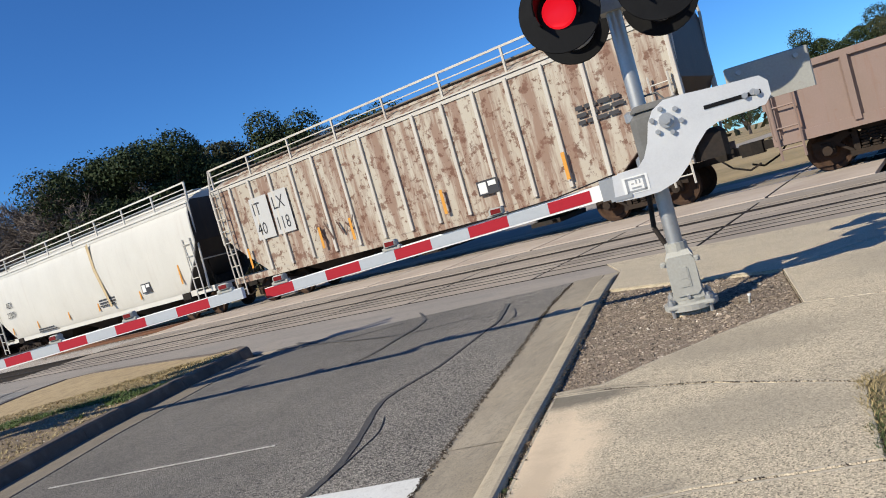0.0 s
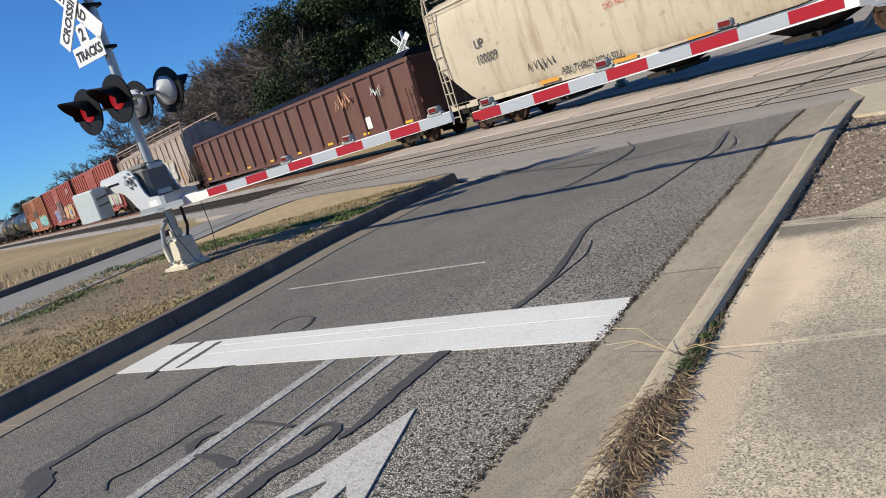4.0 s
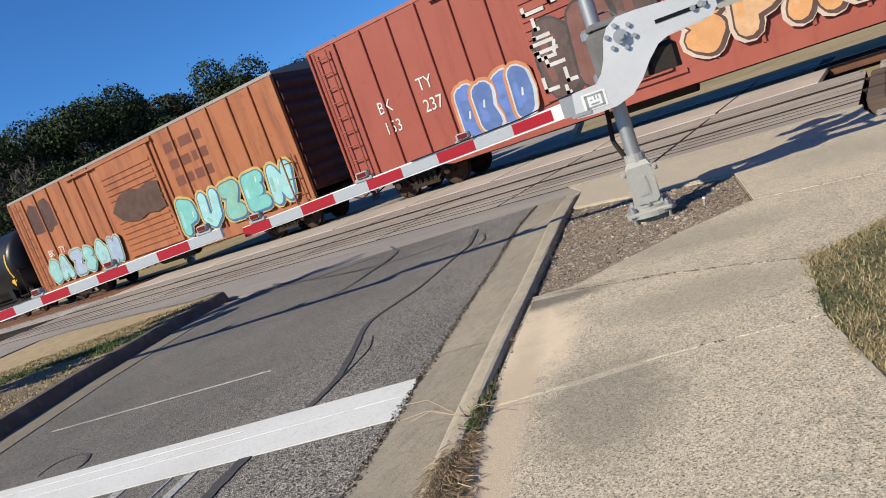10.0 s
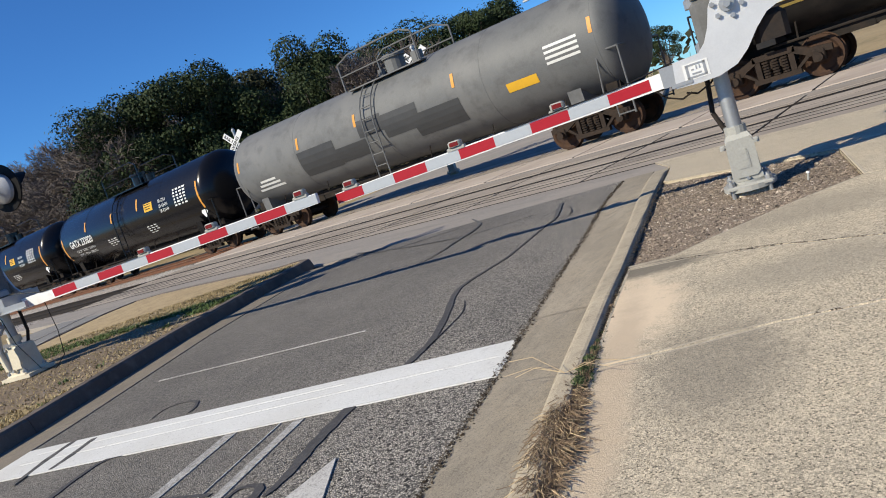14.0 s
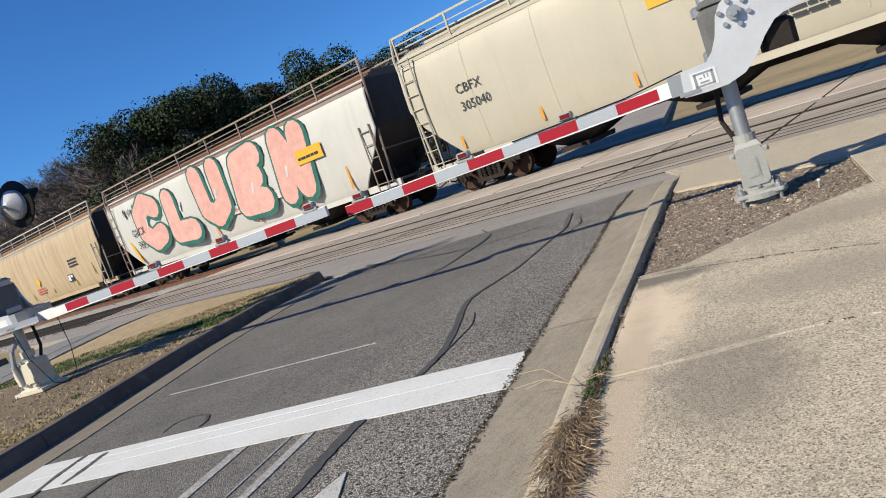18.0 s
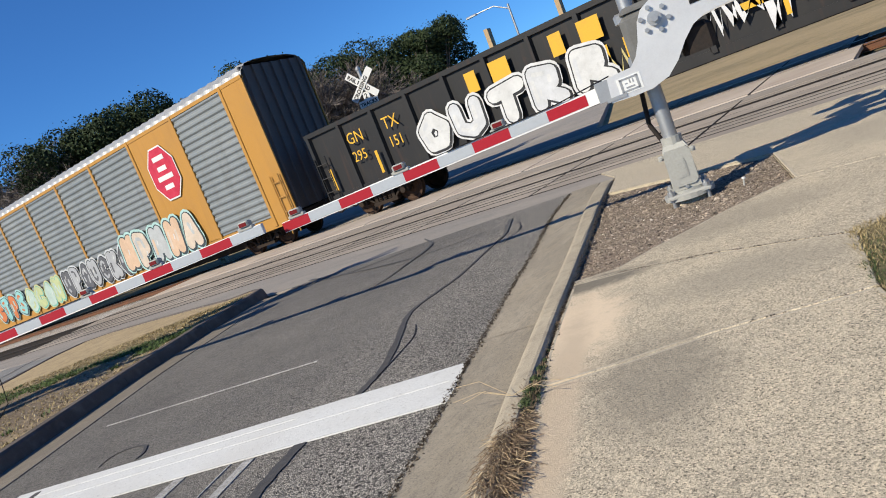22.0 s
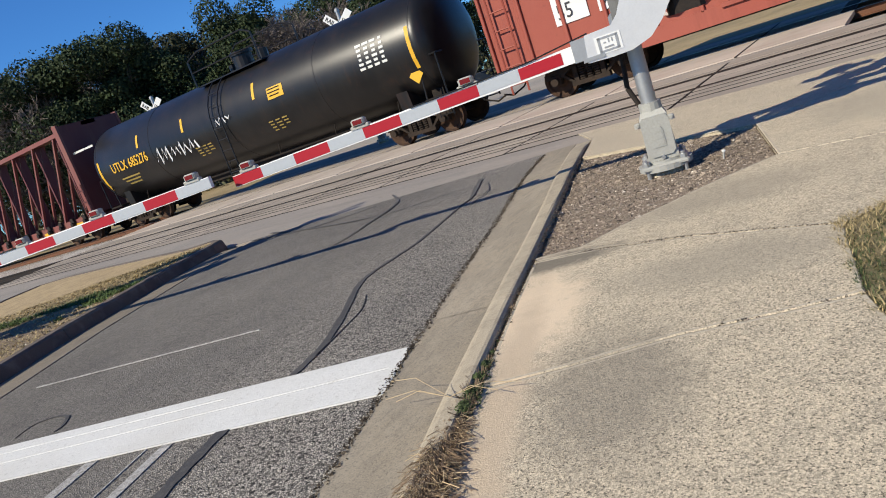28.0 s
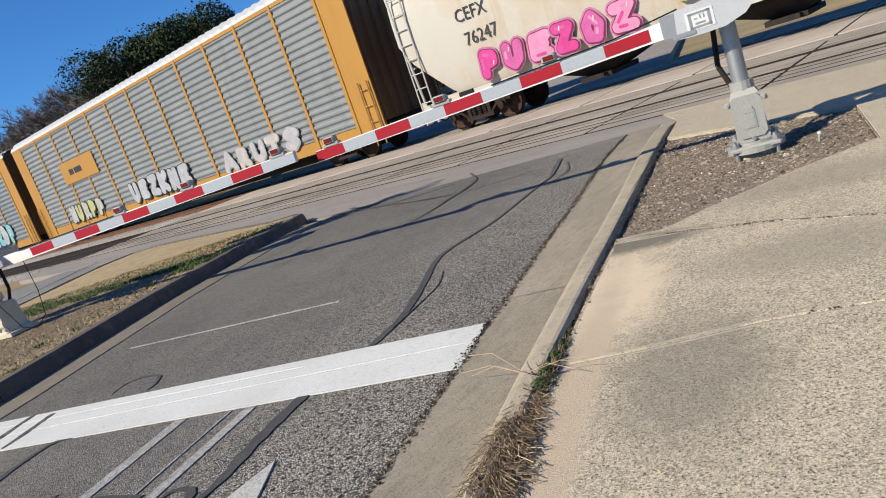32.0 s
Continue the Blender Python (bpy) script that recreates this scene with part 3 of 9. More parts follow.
def road():
    vs = [-16, -10, -6, -4, -2.5, -1.9, -1.33, -0.9, -0.4, 0, 0.44, 1.0, 1.5, 2.0, 2.77, 3.4, 3.8, 4.6, 5.4, 6.0, 6.45]
    setting("road", sheet([[vw(v, left_edge(v) + 0.46 + (gutter_edge(v) + 0.005 - left_edge(v) - 0.46) * k / 6) for k in range(7)] for v in vs]), ASPHALT, "grey asphalt lane, coarser and paler along the gutter, with tar-sealed cracks", "road")
    far = setting("road_far_lane", sheet([[vw(v, -16.4 + 5.6 * k / 4) for k in range(5)] for v in (-16, -8, -2, 2, 4, 6, 8, 10, 11.5)], -0.01), FAR_ROAD, "grey asphalt of the opposite lane", "road")
    outline = [vw(6.45, 0.17), vw(6.45, 0.83), (-4.5, 10.12), (-27.5, 10.12), (-24.9, 8.06), vw(11.0, -16.2), vw(9.2, -12.0), (-14.98, 7.56), (-11.56, 7.13), vw(6.45, -5.05)]
    setting("road_approach", slab(outline, -0.008, 0.2, 0.0, 0.004), OLD_ROAD, "worn grey asphalt before the rail crossing", "road")
    beyond = sheet([[vw(v, -16 + 16 * k / 6) for k in range(7)] for v in (19.6, 24, 40, 80)], -0.02)
    setting("road_beyond", beyond, OLD_ROAD, "grey asphalt road beyond the rails", "road")


road()


def crossing():
    """Two embedded tracks: long panels either side of each rail, and paving strips between."""
    for name, y0, y1, x1 in (("crossing_paving", 14.36, 15.0, -0.6), ("crossing_paving_far", 20.6, 21.3, -1.6)):
        setting(name, sheet([[(-25.5 + (x1 + 25.5) * k / 8, y) for k in range(9)] for y in (y0, y1)], -0.012), OLD_ROAD, "worn asphalt between the embedded tracks", "road")
    bed = material("black rubber and grime", (0.012, 0.011, 0.01), 0.9, 0, ((3.0, 0.4, 0.7, (0.035, 0.028, 0.022), 0.7),), (40.0, 0.3), spec=0.1)
    setting("crossing_bed", sheet([[(-25.5 + 25.0 * k / 8, y) for k in range(9)] for y in (10.1, 14.36)], -0.002).add(*[[(x, y, RAIL_Z - 0.002) for x, y in ((-25.5, 15.0), (-1.3, 15.0), (-1.3, 20.6), (-25.5, 20.6))], [(0, 1, 2, 3)]]), bed, "dark bed in the joints beside the embedded rails", "rail bed")
    strip = material("pale crossing concrete", (0.46, 0.39, 0.325), 0.9, 0, ((0.5, 0.4, 0.7, (0.30, 0.24, 0.2), 0.7), (2.0, 0.5, 0.75, (0.46, 0.4, 0.34), 0.5, (0.3, 3, 1)), (60.0, 0.55, 0.7, (0.2, 0.17, 0.15), 0.4)), (150.0, 0.2), 0.004, 100.0)
    rng = random.Random(5)
    panels = tagged(new("crossing_surface"), "concrete and rubber panels laid around embedded rails", "rail crossing", kind="structure")
    cache = {}
    for y0, y1, x1, mat in ((10.16, 10.58, -0.5, PANEL), (10.70, 10.96, -0.5, PANEL), (11.06, 11.34, -0.5, PANEL), (11.44, 11.66, -0.5, PANEL), (11.92, 12.46, -0.5, PANEL), (12.52, 13.04, -0.5, PANEL), (13.40, 13.66, -0.5, PANEL), (13.74, 14.36, -0.5, PANEL), (15.0, 17.56, -1.3, strip), (17.83, 19.0, -1.6, PANEL), (19.28, 20.6, -1.6, strip)):
        w, n = 2.65, 9
        for i in range(n):
            lo = 0.03 if i < n - 1 else -1.0
            hi = w - 0.03 if i else w + (x1 + 0.5)
            key = (y0, i == 0, i == n - 1)
            if key not in cache:
                cache[key] = Shape().box(lo, hi, y0, y1, -0.08, 0.0, bev=0.003).mesh("panel", mat)
            p = part("panel", cache[key], mat, panels)
            p.location = (-0.5 - (i + 1) * w, 0, RAIL_Z + 0.004 + rng.uniform(-0.002, 0.003))
    for y in NEAR_RAILS:
        for k in (-1, 1):
            part("rubber_flange", Shape().box(-25.4, -0.5, y + k * 0.065 - 0.022, y + k * 0.065 + 0.022, RAIL_Z - 0.08, RAIL_Z - 0.02), bed, panels, "black rubber flange beside the rail")
    edge = part("edge_timber", Shape().box(-0.43, -0.2, 10.7, 14.2, RAIL_Z - 0.25, RAIL_Z + 0.0, bev=0.02), TIMBER, panels, "weathered timber at the crossing's end")


crossing()


def tracks():
    for name, ys, lab in (("railway_track_near", NEAR_RAILS, "unused rusty rails on timber ties in grey ballast"), ("railway_track_far", FAR_RAILS, "running rails with polished heads on timber ties")):
        track = tagged(new(name), lab, "railway track", kind="structure")
        yc = sum(ys) / 2
        head = RAIL if ys is NEAR_RAILS else RAILHEAD
        for y in ys:
            z = RAIL_Z
            prof = [(y - 0.037, z - 0.003), (y - 0.033, z), (y + 0.033, z), (y + 0.037, z - 0.003), (y + 0.037, z - 0.035), (y + 0.01, z - 0.05), (y + 0.01, z - 0.145), (y + 0.075, z - 0.165), (y + 0.075, z - 0.175), (y - 0.075, z - 0.175), (y - 0.075, z - 0.165), (y - 0.01, z - 0.145), (y - 0.01, z - 0.05), (y - 0.037, z - 0.035)]
            part("rail", Shape().prism(prof, "x", -600, 600), RAIL if ys is FAR_RAILS else DARKSTEEL, track)
            if ys is FAR_RAILS:
                part("railhead", Shape().box(-600, 600, y - 0.03, y + 0.03, z, z + 0.003), RAILHEAD, track, "bright worn running surface")
        tie = Shape().box(-0.11, 0.11, yc - 1.3, yc + 1.3, RAIL_Z - 0.36, RAIL_Z - 0.18, bev=0.01).mesh("tie", TIMBER)
        rng = random.Random(3)
        for x in [0.35 + 0.53 * i for i in range(48)] + [-26.3 - 0.53 * i for i in range(60)]:
            t = part("tie", tie, TIMBER, track)
            t.location = (x, rng.uniform(-0.04, 0.04), 0)


tracks()


def ballast():
    """Mounded stone bed outside the crossing, with loose stones lying on it."""
    for name, x0, x1 in (("ballast_east", -0.35, 400.0), ("ballast_west", -400.0, -25.5)):
        ys = [(8.6, -0.42), (9.6, -0.36), (10.9, -0.325), (14.2, -0.325), (15.4, -0.42), (16.2, -0.36), (16.9, -0.325), (20.0, -0.325), (21.4, -0.42)]
        s = Shape()
        xs = sorted({x0, x1, *[x for x in (-200, -100, -60, -40, -30, 6, 12, 20, 40, 80, 160) if x0 < x < x1]})
        s.add([(x, y, z) for y, z in ys for x in xs], [(k * len(xs) + i, k * len(xs) + i + 1, (k + 1) * len(xs) + i + 1, (k + 1) * len(xs) + i) for k in range(len(ys) - 1) for i in range(len(xs) - 1)])
        setting(name, s, BALLAST, "grey crushed stone ballast with rust stains", "ballast")
    rng = random.Random(11)
    s = Shape()
    for i in range(7000):
        x = rng.uniform(-0.3, 13.0) if i % 3 else rng.uniform(-45, -25.6)
        y = rng.choice((rng.uniform(9.0, 11.6), rng.uniform(11.9, 13.1), rng.uniform(13.3, 17.4), rng.uniform(17.9, 19.0)))
        z = float(np.interp(y, (8.6, 9.6, 10.9, 14.2, 15.4, 16.9), (-0.42, -0.36, -0.325, -0.325, -0.42, -0.325)))
        r = rng.uniform(0.015, 0.04)
        a = [Vector((rng.uniform(-1, 1), rng.uniform(-1, 1), rng.uniform(-1, 1))).normalized() * r * rng.uniform(0.7, 1.3) for _ in range(4)]
        s.add([Vector((x, y, z + r * 0.5)) + q for q in a], [(0, 1, 2), (0, 2, 3), (0, 3, 1), (1, 3, 2)])
    setting("ballast_stones", s, BALLAST, "loose angular ballast stones", "stones", kind="stuff")


ballast()


def kerbs():
    """Right: gutter pan and low kerb in cast lengths. Left: the median's dark kerb."""
    gutter = tagged(new("gutter"), "tan concrete gutter pan along the lane", "gutter", kind="structure")
    kerb = tagged(new("kerb"), "worn tan concrete kerb between gutter and sidewalk", "kerb", kind="structure")
    cuts = [-12.0, -9.0, -6.0, -3.2, 0.30, 2.35, 4.2, 5.3, 6.45]
    for a, b in zip(cuts, cuts[1:]):
        n = max(3, int((b - a) / 0.45))
        rows = [a + (b - a) * k / n for k in range(n + 1)]
        pan = [vw(v, gutter_edge(v)) for v in rows[::-1]] + [vw(v, kerb_front(v) + 0.02) for v in rows]
        part("gutter_length", slab(pan[::-1], 0.012, 0.2, 0.0015, 0.002), GUTTER, gutter)
        s = Shape()
        rings = []
        for k, v in enumerate(rows):
            d = 0.003 if k == 0 else (-0.003 if k == n else 0)
            drop = 1.0 if v < 5.4 else max(0.1, 1 - (v - 5.4) / 1.0)
            f, q, wear = kerb_front(v), kerb_back(v), 0.006 * noise.noise((v * 2.3, 0.0, 4.1))
            prof = [(f, 0.006), (f + 0.02, 0.022), (f + 0.045, 0.044), (f + 0.07, 0.052), (q - 0.03, 0.058), (q - 0.012 + wear, 0.055 + wear), (q + wear, 0.04), (q, -0.15), (f, -0.15)]
            rings.append([(*vw(v + d, w), fall(vw(v, w)[1]) + (z * drop if z > 0 else z)) for w, z in prof])
        s.loft(rings)
        part("kerb_length", s, KERB, kerb)
    med = tagged(new("median_kerb"), "weathered concrete kerb around the median, darkened for its shaded face", "kerb", kind="structure")
    pan = tagged(new("median_gutter"), "stained concrete gutter pan beside the median, darkened for kerb shade", "gutter", kind="structure")
    near = [(v, left_edge(v)) for v in (-16, -10, -6, -3, -1.33, 0.44, 2.77, 4.6, 6.0)]
    line = [Vector(vw(v, w)) for v, w in near]
    line += [Vector(vw(6.45, -5.15)), Vector(vw(6.75, -5.5)), Vector((-9.85, 6.99)), Vector((-11.18, 7.18)), Vector((-12.8, 7.37)), Vector((-14.41, 7.46)), Vector((-15.11, 7.12)), Vector((-14.86, 6.24)), Vector((-13.57, 4.09)), Vector((-12.35, 2.43)), Vector((-11.17, 0.62)), Vector((-8.93, -4.41)), Vector((-6.39, -11.75))]
    for i, (a, b) in enumerate(zip(line, line[1:])):
        rings = []
        for k, p in ((i, a), (i + 1, b)):
            t = (line[min(k + 1, len(line) - 1)] - line[max(k - 1, 0)]).normalized()
            n = Vector((-t.y, t.x))
            q = p + t * (0.004 if k == i else -0.004)
            rings.append([(q.x + n.x * d, q.y + n.y * d, fall(q.y) + z) for d, z in ((0.0, -0.1), (0.0, 0.02), (0.025, 0.125), (0.05, 0.15), (0.14, 0.155), (0.16, 0.14), (0.16, -0.1))])
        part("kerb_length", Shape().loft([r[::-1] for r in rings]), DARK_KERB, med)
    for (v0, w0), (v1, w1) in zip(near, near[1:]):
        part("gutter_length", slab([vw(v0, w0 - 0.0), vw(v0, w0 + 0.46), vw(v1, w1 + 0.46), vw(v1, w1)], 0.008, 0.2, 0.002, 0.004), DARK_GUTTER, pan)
    c = Vector((-10.03, 2.43))
    s = Shape()
    inner = [p + (c - p) * (0.13 / max(0.2, (c - p).length)) for p in line]
    n = len(inner)
    mid = [p + (c - p) * 0.35 for p in inner]
    s.add([(p.x, p.y, fall(p.y) + 0.135) for p in inner] + [(p.x, p.y, fall(p.y) + 0.14) for p in mid] + [(c.x, c.y, fall(c.y) + 0.145)],
          [(i, n + i, n + (i + 1) % n, (i + 1) % n) for i in range(n)] + [(n + i, 2 * n, n + (i + 1) % n) for i in range(n)])
    s.f = [tuple(reversed(f)) for f in s.f]
    grassy = material("median earth and dead grass", (0.40, 0.30, 0.165), 0.95, 0, ((0.5, 0.4, 0.6, (0.47, 0.355, 0.2), 0.7), (6.0, 0.5, 0.58, (0.27, 0.2, 0.115), 0.6)), (90.0, 0.35), 0.02, 60.0,
                      pools=((vw(2.2, -7.3), (2.7, 2.7), (0.135, 0.102, 0.075), 0.8), (vw(4.4, -6.4), (0.5, 2.2), (0.10, 0.095, 0.05), 0.7), (vw(1.4, -9.0), (1.2, 0.8), (0.10, 0.095, 0.05), 0.7), (vw(0.9, -5.6), (1.4, 0.35), (0.2, 0.152, 0.105), 0.6), (vw(3.2, -6.2), (0.4, 0.5), (0.22, 0.17, 0.12), 0.5)))
    setting("median_ground", s, grassy, "raised median of bare earth and tan dead grass", "ground")
    far = tagged(new("far_kerb"), "dark kerb beyond the opposite lane", "kerb", kind="structure")
    for a, b in zip(range(-16, 10, 3), range(-13, 13, 3)):
        p0, p1 = Vector(vw(a, -16.4)), Vector(vw(min(b, 9), -16.4))
        n = -ACROSS
        part("kerb_length", Shape().loft([[(p.x + n.x * d, p.y + n.y * d, fall(p.y) + z) for d, z in ((0, -0.1), (0.0, 0.02), (0.03, 0.13), (0.15, 0.14), (0.17, -0.1))] for p in (p0, p1)]), DARK_KERB, far)


kerbs()


def sidewalk():
    walkway = tagged(new("sidewalk"), "sunlit tan concrete sidewalk slabs, stained and cracked", "sidewalk", kind="structure")
    k = lambda v: vw(v, kerb_back(v) + 0.016)
    along = lambda *vs: [k(v) for v in vs]
    slabs = (
        [k(-9), (3.2, -7.0), (1.9, -4.0), *along(-5.2, -7.0)],
        [k(-5.2), (1.9, -4.0), (0.75, -0.3), (0.1, 0.55), *along(-2.6, -4.0)],
        [k(-2.6), (0.1, 0.55), (-0.08, 1.96), (-0.36, 2.77), (-0.64, 2.66), (-0.99, 2.54), (-1.38, 2.33), *along(-0.77, -1.2, -1.8)],
        [k(-0.77), (-1.38, 2.33), (-0.99, 2.54), (-0.64, 2.66), (-0.36, 2.77), (-0.49, 3.58), (-0.75, 3.65), (-1.03, 3.70), (-1.25, 3.76), (-1.54, 3.77), (-1.76, 3.80), *along(0.87, 0.5, 0.15, -0.2, -0.5)],
        [k(0.87), (-1.76, 3.80), (-1.54, 3.77), (-1.25, 3.76), (-1.03, 3.70), (-0.75, 3.65), (-0.49, 3.58), (-0.1, 4.1), (0.12, 4.55), (0.16, 5.2), (-1.01, 5.27), (-1.18, 5.07), (-1.40, 4.79), (-1.59, 4.49), (-1.78, 4.2), (-1.93, 3.90), k(0.96)],
        [(-1.01, 5.27), (0.16, 5.2), (0.5, 6.0), (1.35, 7.0), (0.4, 7.6), (-0.25, 8.2), (-0.85, 7.40), (-1.38, 6.63)],
        [k(4.53), (-1.38, 6.63), (-0.85, 7.40), (-0.25, 8.2), (-0.4, 9.3), *along(6.4, 5.8)],
        [k(6.4), (-0.4, 9.3), (-0.45, 10.12), (-4.5, 10.12)],
    )
    for poly in slabs:
        part("slab", slab(list(poly), 0.03 if poly is not slabs[-1] else 0.012, gap=0.005, border=0.016), [CONCRETE, TROWELLED], walkway)
    filler = Shape()
    for poly in slabs:
        lift = 0.024 if poly is not slabs[-1] else 0.006
        filler.add([(x, y, fall(y) + lift) for x, y in poly], [tuple(range(len(poly)))])
    setting("joint_soil", filler, SOIL, "dark soil filling the sidewalk joints", "soil")
    outline = [k(0.96), (-1.93, 3.90), (-1.78, 4.2), (-1.59, 4.49), (-1.40, 4.79), (-1.18, 5.07), (-1.01, 5.27), (-1.38, 6.63), *along(4.53, 3.5, 2.4, 1.6)]
    setting("planting_pit", slab(outline, -0.002, 0.1, 0.0, 0.01), MULCH, "bare pit of brown mulch around the signal mast", "ground")
    rng = random.Random(4)
    s = Shape()
    for i in range(17000):
        x, y = rng.uniform(-3.6, -0.95), rng.uniform(3.8, 7.6)
        inside = False
        for (xa, ya), (xb, yb) in zip(outline, outline[1:] + outline[:1]):
            if (ya > y) != (yb > y) and x < xa + (xb - xa) * (y - ya) / (yb - ya):
                inside = not inside
        if not inside:
            continue
        r = rng.uniform(0.004, 0.010) if rng.random() < 0.95 else rng.uniform(0.010, 0.02)
        z = fall(y) - 0.002
        a = rng.uniform(0, 3.14)
        u, v = Vector((math.cos(a), math.sin(a), 0)) * r * rng.uniform(1, 1.8), Vector((-math.sin(a), math.cos(a), 0)) * r * rng.uniform(0.4, 0.9)
        top = Vector((0, 0, r * rng.uniform(0.4, 1.0)))
        c = Vector((x, y, z))
        s.add([c - u - v, c + u - v, c + u + v, c - u + v, c + top + u * 0.5, c + top - u * 0.5], [(0, 1, 4, 5), (2, 3, 5, 4), (1, 2, 4), (3, 0, 5)])
    chip = material("mulch chips", (0.22, 0.18, 0.14), 0.95, 0, ((2.0, 0.4, 0.7, (0.17, 0.13, 0.095), 0.6), (16.0, 0.6, 0.64, (0.62, 0.56, 0.47), 0.9), (21.0, 0.56, 0.6, (0.06, 0.045, 0.035), 0.9)), (60.0, 0.4), islands=0.55, spec=0.2)
    setting("mulch_chips", s, chip, "wood chips and pebbles in the pit", "mulch", kind="stuff")


sidewalk()


def ribbon(pts, widths, lift=0.0065, thick=0.004):
    """A flat band along plan points, a little proud of the paving."""
    s = Shape()
    line = [Vector(vw(*p)) for p in pts]
    fine = []
    for i, (a, b) in enumerate(zip(line, line[1:])):
        p0, p3 = line[max(i - 1, 0)], line[min(i + 2, len(line) - 1)]
        for k in range(5):
            t = k / 5
            fine.append(0.5 * (2 * a + (b - p0) * t + (2 * p0 - 5 * a + 4 * b - p3) * t * t + (3 * a - p0 - 3 * b + p3) * t ** 3))
    fine.append(line[-1])
    rings = []
    for i, p in enumerate(fine):
        d = (fine[min(i + 1, len(fine) - 1)] - fine[max(i - 1, 0)]).normalized()
        n = Vector((-d.y, d.x)) * (float(np.interp(i / (len(fine) - 1), np.linspace(0, 1, len(widths)), widths)) / 2) * (1 + 0.12 * math.sin(i * 1.7))
        z = fall(p.y) + lift
        rings.append([(p.x - n.x, p.y - n.y, z), (p.x + n.x, p.y + n.y, z), (p.x + n.x, p.y + n.y, z - thick), (p.x - n.x, p.y - n.y, z - thick)])
    return s.loft(rings[::1])


def markings():
    bar = Shape().prism([vw(-0.01, 0.0), vw(-0.03, -4.20), vw(-0.55, -4.18), vw(-0.545, 0.03)], "z", 0.001, 0.0075)
    setting("stop_line", bar, WHITE_LINE, "broad white stop line, worn at its end", "road marking")
    for k, (v0, v1) in enumerate(((-0.31, -0.24), (-0.15, -0.12))):
        setting("paint_ridge", Shape().prism([vw(v0, -3.9), vw(v1, -0.05 - 1.1 * k), vw(v1 - 0.006, -0.05 - 1.1 * k), vw(v0 - 0.008, -3.9)][::-1], "z", 0.001, 0.0095), WHITE_LINE, "raised seam between two coats of white paint", "road marking")
    head = [vw(-1.17, -0.66), vw(-1.95, -0.90), vw(-1.74, -0.70), vw(-1.76, -0.69), vw(-3.2, -0.74), vw(-3.2, -0.58), vw(-1.76, -0.58), vw(-1.98, -0.38)]
    setting("arrow_marking", Shape().prism(head, "z", 0.001, 0.008), WORN_WHITE, "white straight-ahead arrow painted on the lane", "road marking")
    for w, wd in ((-1.74, 0.085), (-1.375, 0.012), (-1.235, 0.07)):
        setting("faint_line", Shape().prism([vw(-0.56, w - wd / 2), vw(-0.56, w + wd / 2), vw(-3.6, w + wd / 2), vw(-3.6, w - wd / 2)][::-1], "z", 0.001, 0.006), FAINT_LINE, "faint leftover of an old lane line", "road marking")
    setting("faint_line", Shape().prism([vw(1.215, -3.9), vw(1.145, -1.6), vw(1.122, -1.6), vw(1.19, -3.9)][::-1], "z", 0.001, 0.0055), FAINT_LINE, "faint leftover of an old cross line", "road marking")
    for pts in ([(2.0, -11.9), (6.1, -13.1), (8.1, -13.8), (11.0, -15.0)], [(2.5, -11.0), (5.2, -11.9), (6.5, -12.3), (9.0, -13.2)]):
        setting("lane_line", ribbon(pts, (0.07, 0.07), 0.0, 0.004), FAINT_LINE, "thin worn white line on the opposite lane", "road marking")
    for pts, widths in (
        ([(5.0, -0.6), (4.17, -0.47), (3.87, -0.51), (3.21, -0.60), (2.6, -0.69), (2.25, -0.81), (1.9, -0.93), (1.58, -0.93), (0.95, -0.80), (0.43, -0.72), (0.17, -0.73), (0.0, -0.75)], (0.02, 0.032, 0.042, 0.055, 0.055)),
        ([(-0.54, -0.90), (-0.8, -0.91), (-1.0, -0.91), (-1.23, -0.89), (-1.39, -0.90), (-1.43, -0.92)], (0.075, 0.08, 0.07, 0.04, 0.02)),
        ([(-1.41, -1.16), (-1.32, -1.14), (-1.31, -1.05), (-1.36, -0.99), (-1.45, -0.98), (-1.58, -1.0), (-1.72, -1.07), (-1.86, -1.07), (-2.6, -1.12)], (0.02, 0.03, 0.05, 0.07, 0.08, 0.08)),
        ([(-0.53, -2.64), (-0.58, -2.80), (-0.81, -2.82), (-1.13, -2.79), (-1.4, -2.86), (-1.68, -2.84), (-1.84, -2.88)], (0.03, 0.04, 0.06, 0.09, 0.05)),
        ([(-1.82, -2.85), (-1.88, -2.72), (-2.01, -2.52), (-2.5, -2.35)], (0.10, 0.16, 0.10, 0.06)),
        ([(0.09, -2.98), (0.26, -2.99), (0.32, -2.85), (0.27, -2.69), (0.11, -2.58), (0.03, -2.58)], (0.005, 0.008, 0.014, 0.028, 0.02, 0.005)),
        ([(-1.59, -1.78), (-1.5, -1.87), (-1.42, -1.86), (-1.39, -1.81)], (0.03, 0.07, 0.05, 0.02)),
        ([(-1.60, -1.73), (-1.61, -1.56), (-1.66, -1.40), (-1.64, -1.35)], (0.02, 0.05, 0.07, 0.03)),
        ([(-1.29, -1.70), (-1.29, -1.56), (-1.33, -1.31)], (0.012, 0.02, 0.03)),
        ([(0.22, -0.70), (0.64, -0.67), (0.96, -0.66), (1.3, -0.75)], (0.008, 0.008, 0.007, 0.005)),
        ([(-1.21, -1.99), (-1.4, -2.02), (-1.55, -2.02), (-1.72, -2.05), (-1.83, -2.1), (-1.91, -2.01)], (0.006, 0.009, 0.008, 0.01)),
    ):
        setting("crack_seal", ribbon(pts, widths), SEALANT, "black tar sealing a crack", "crack seal")
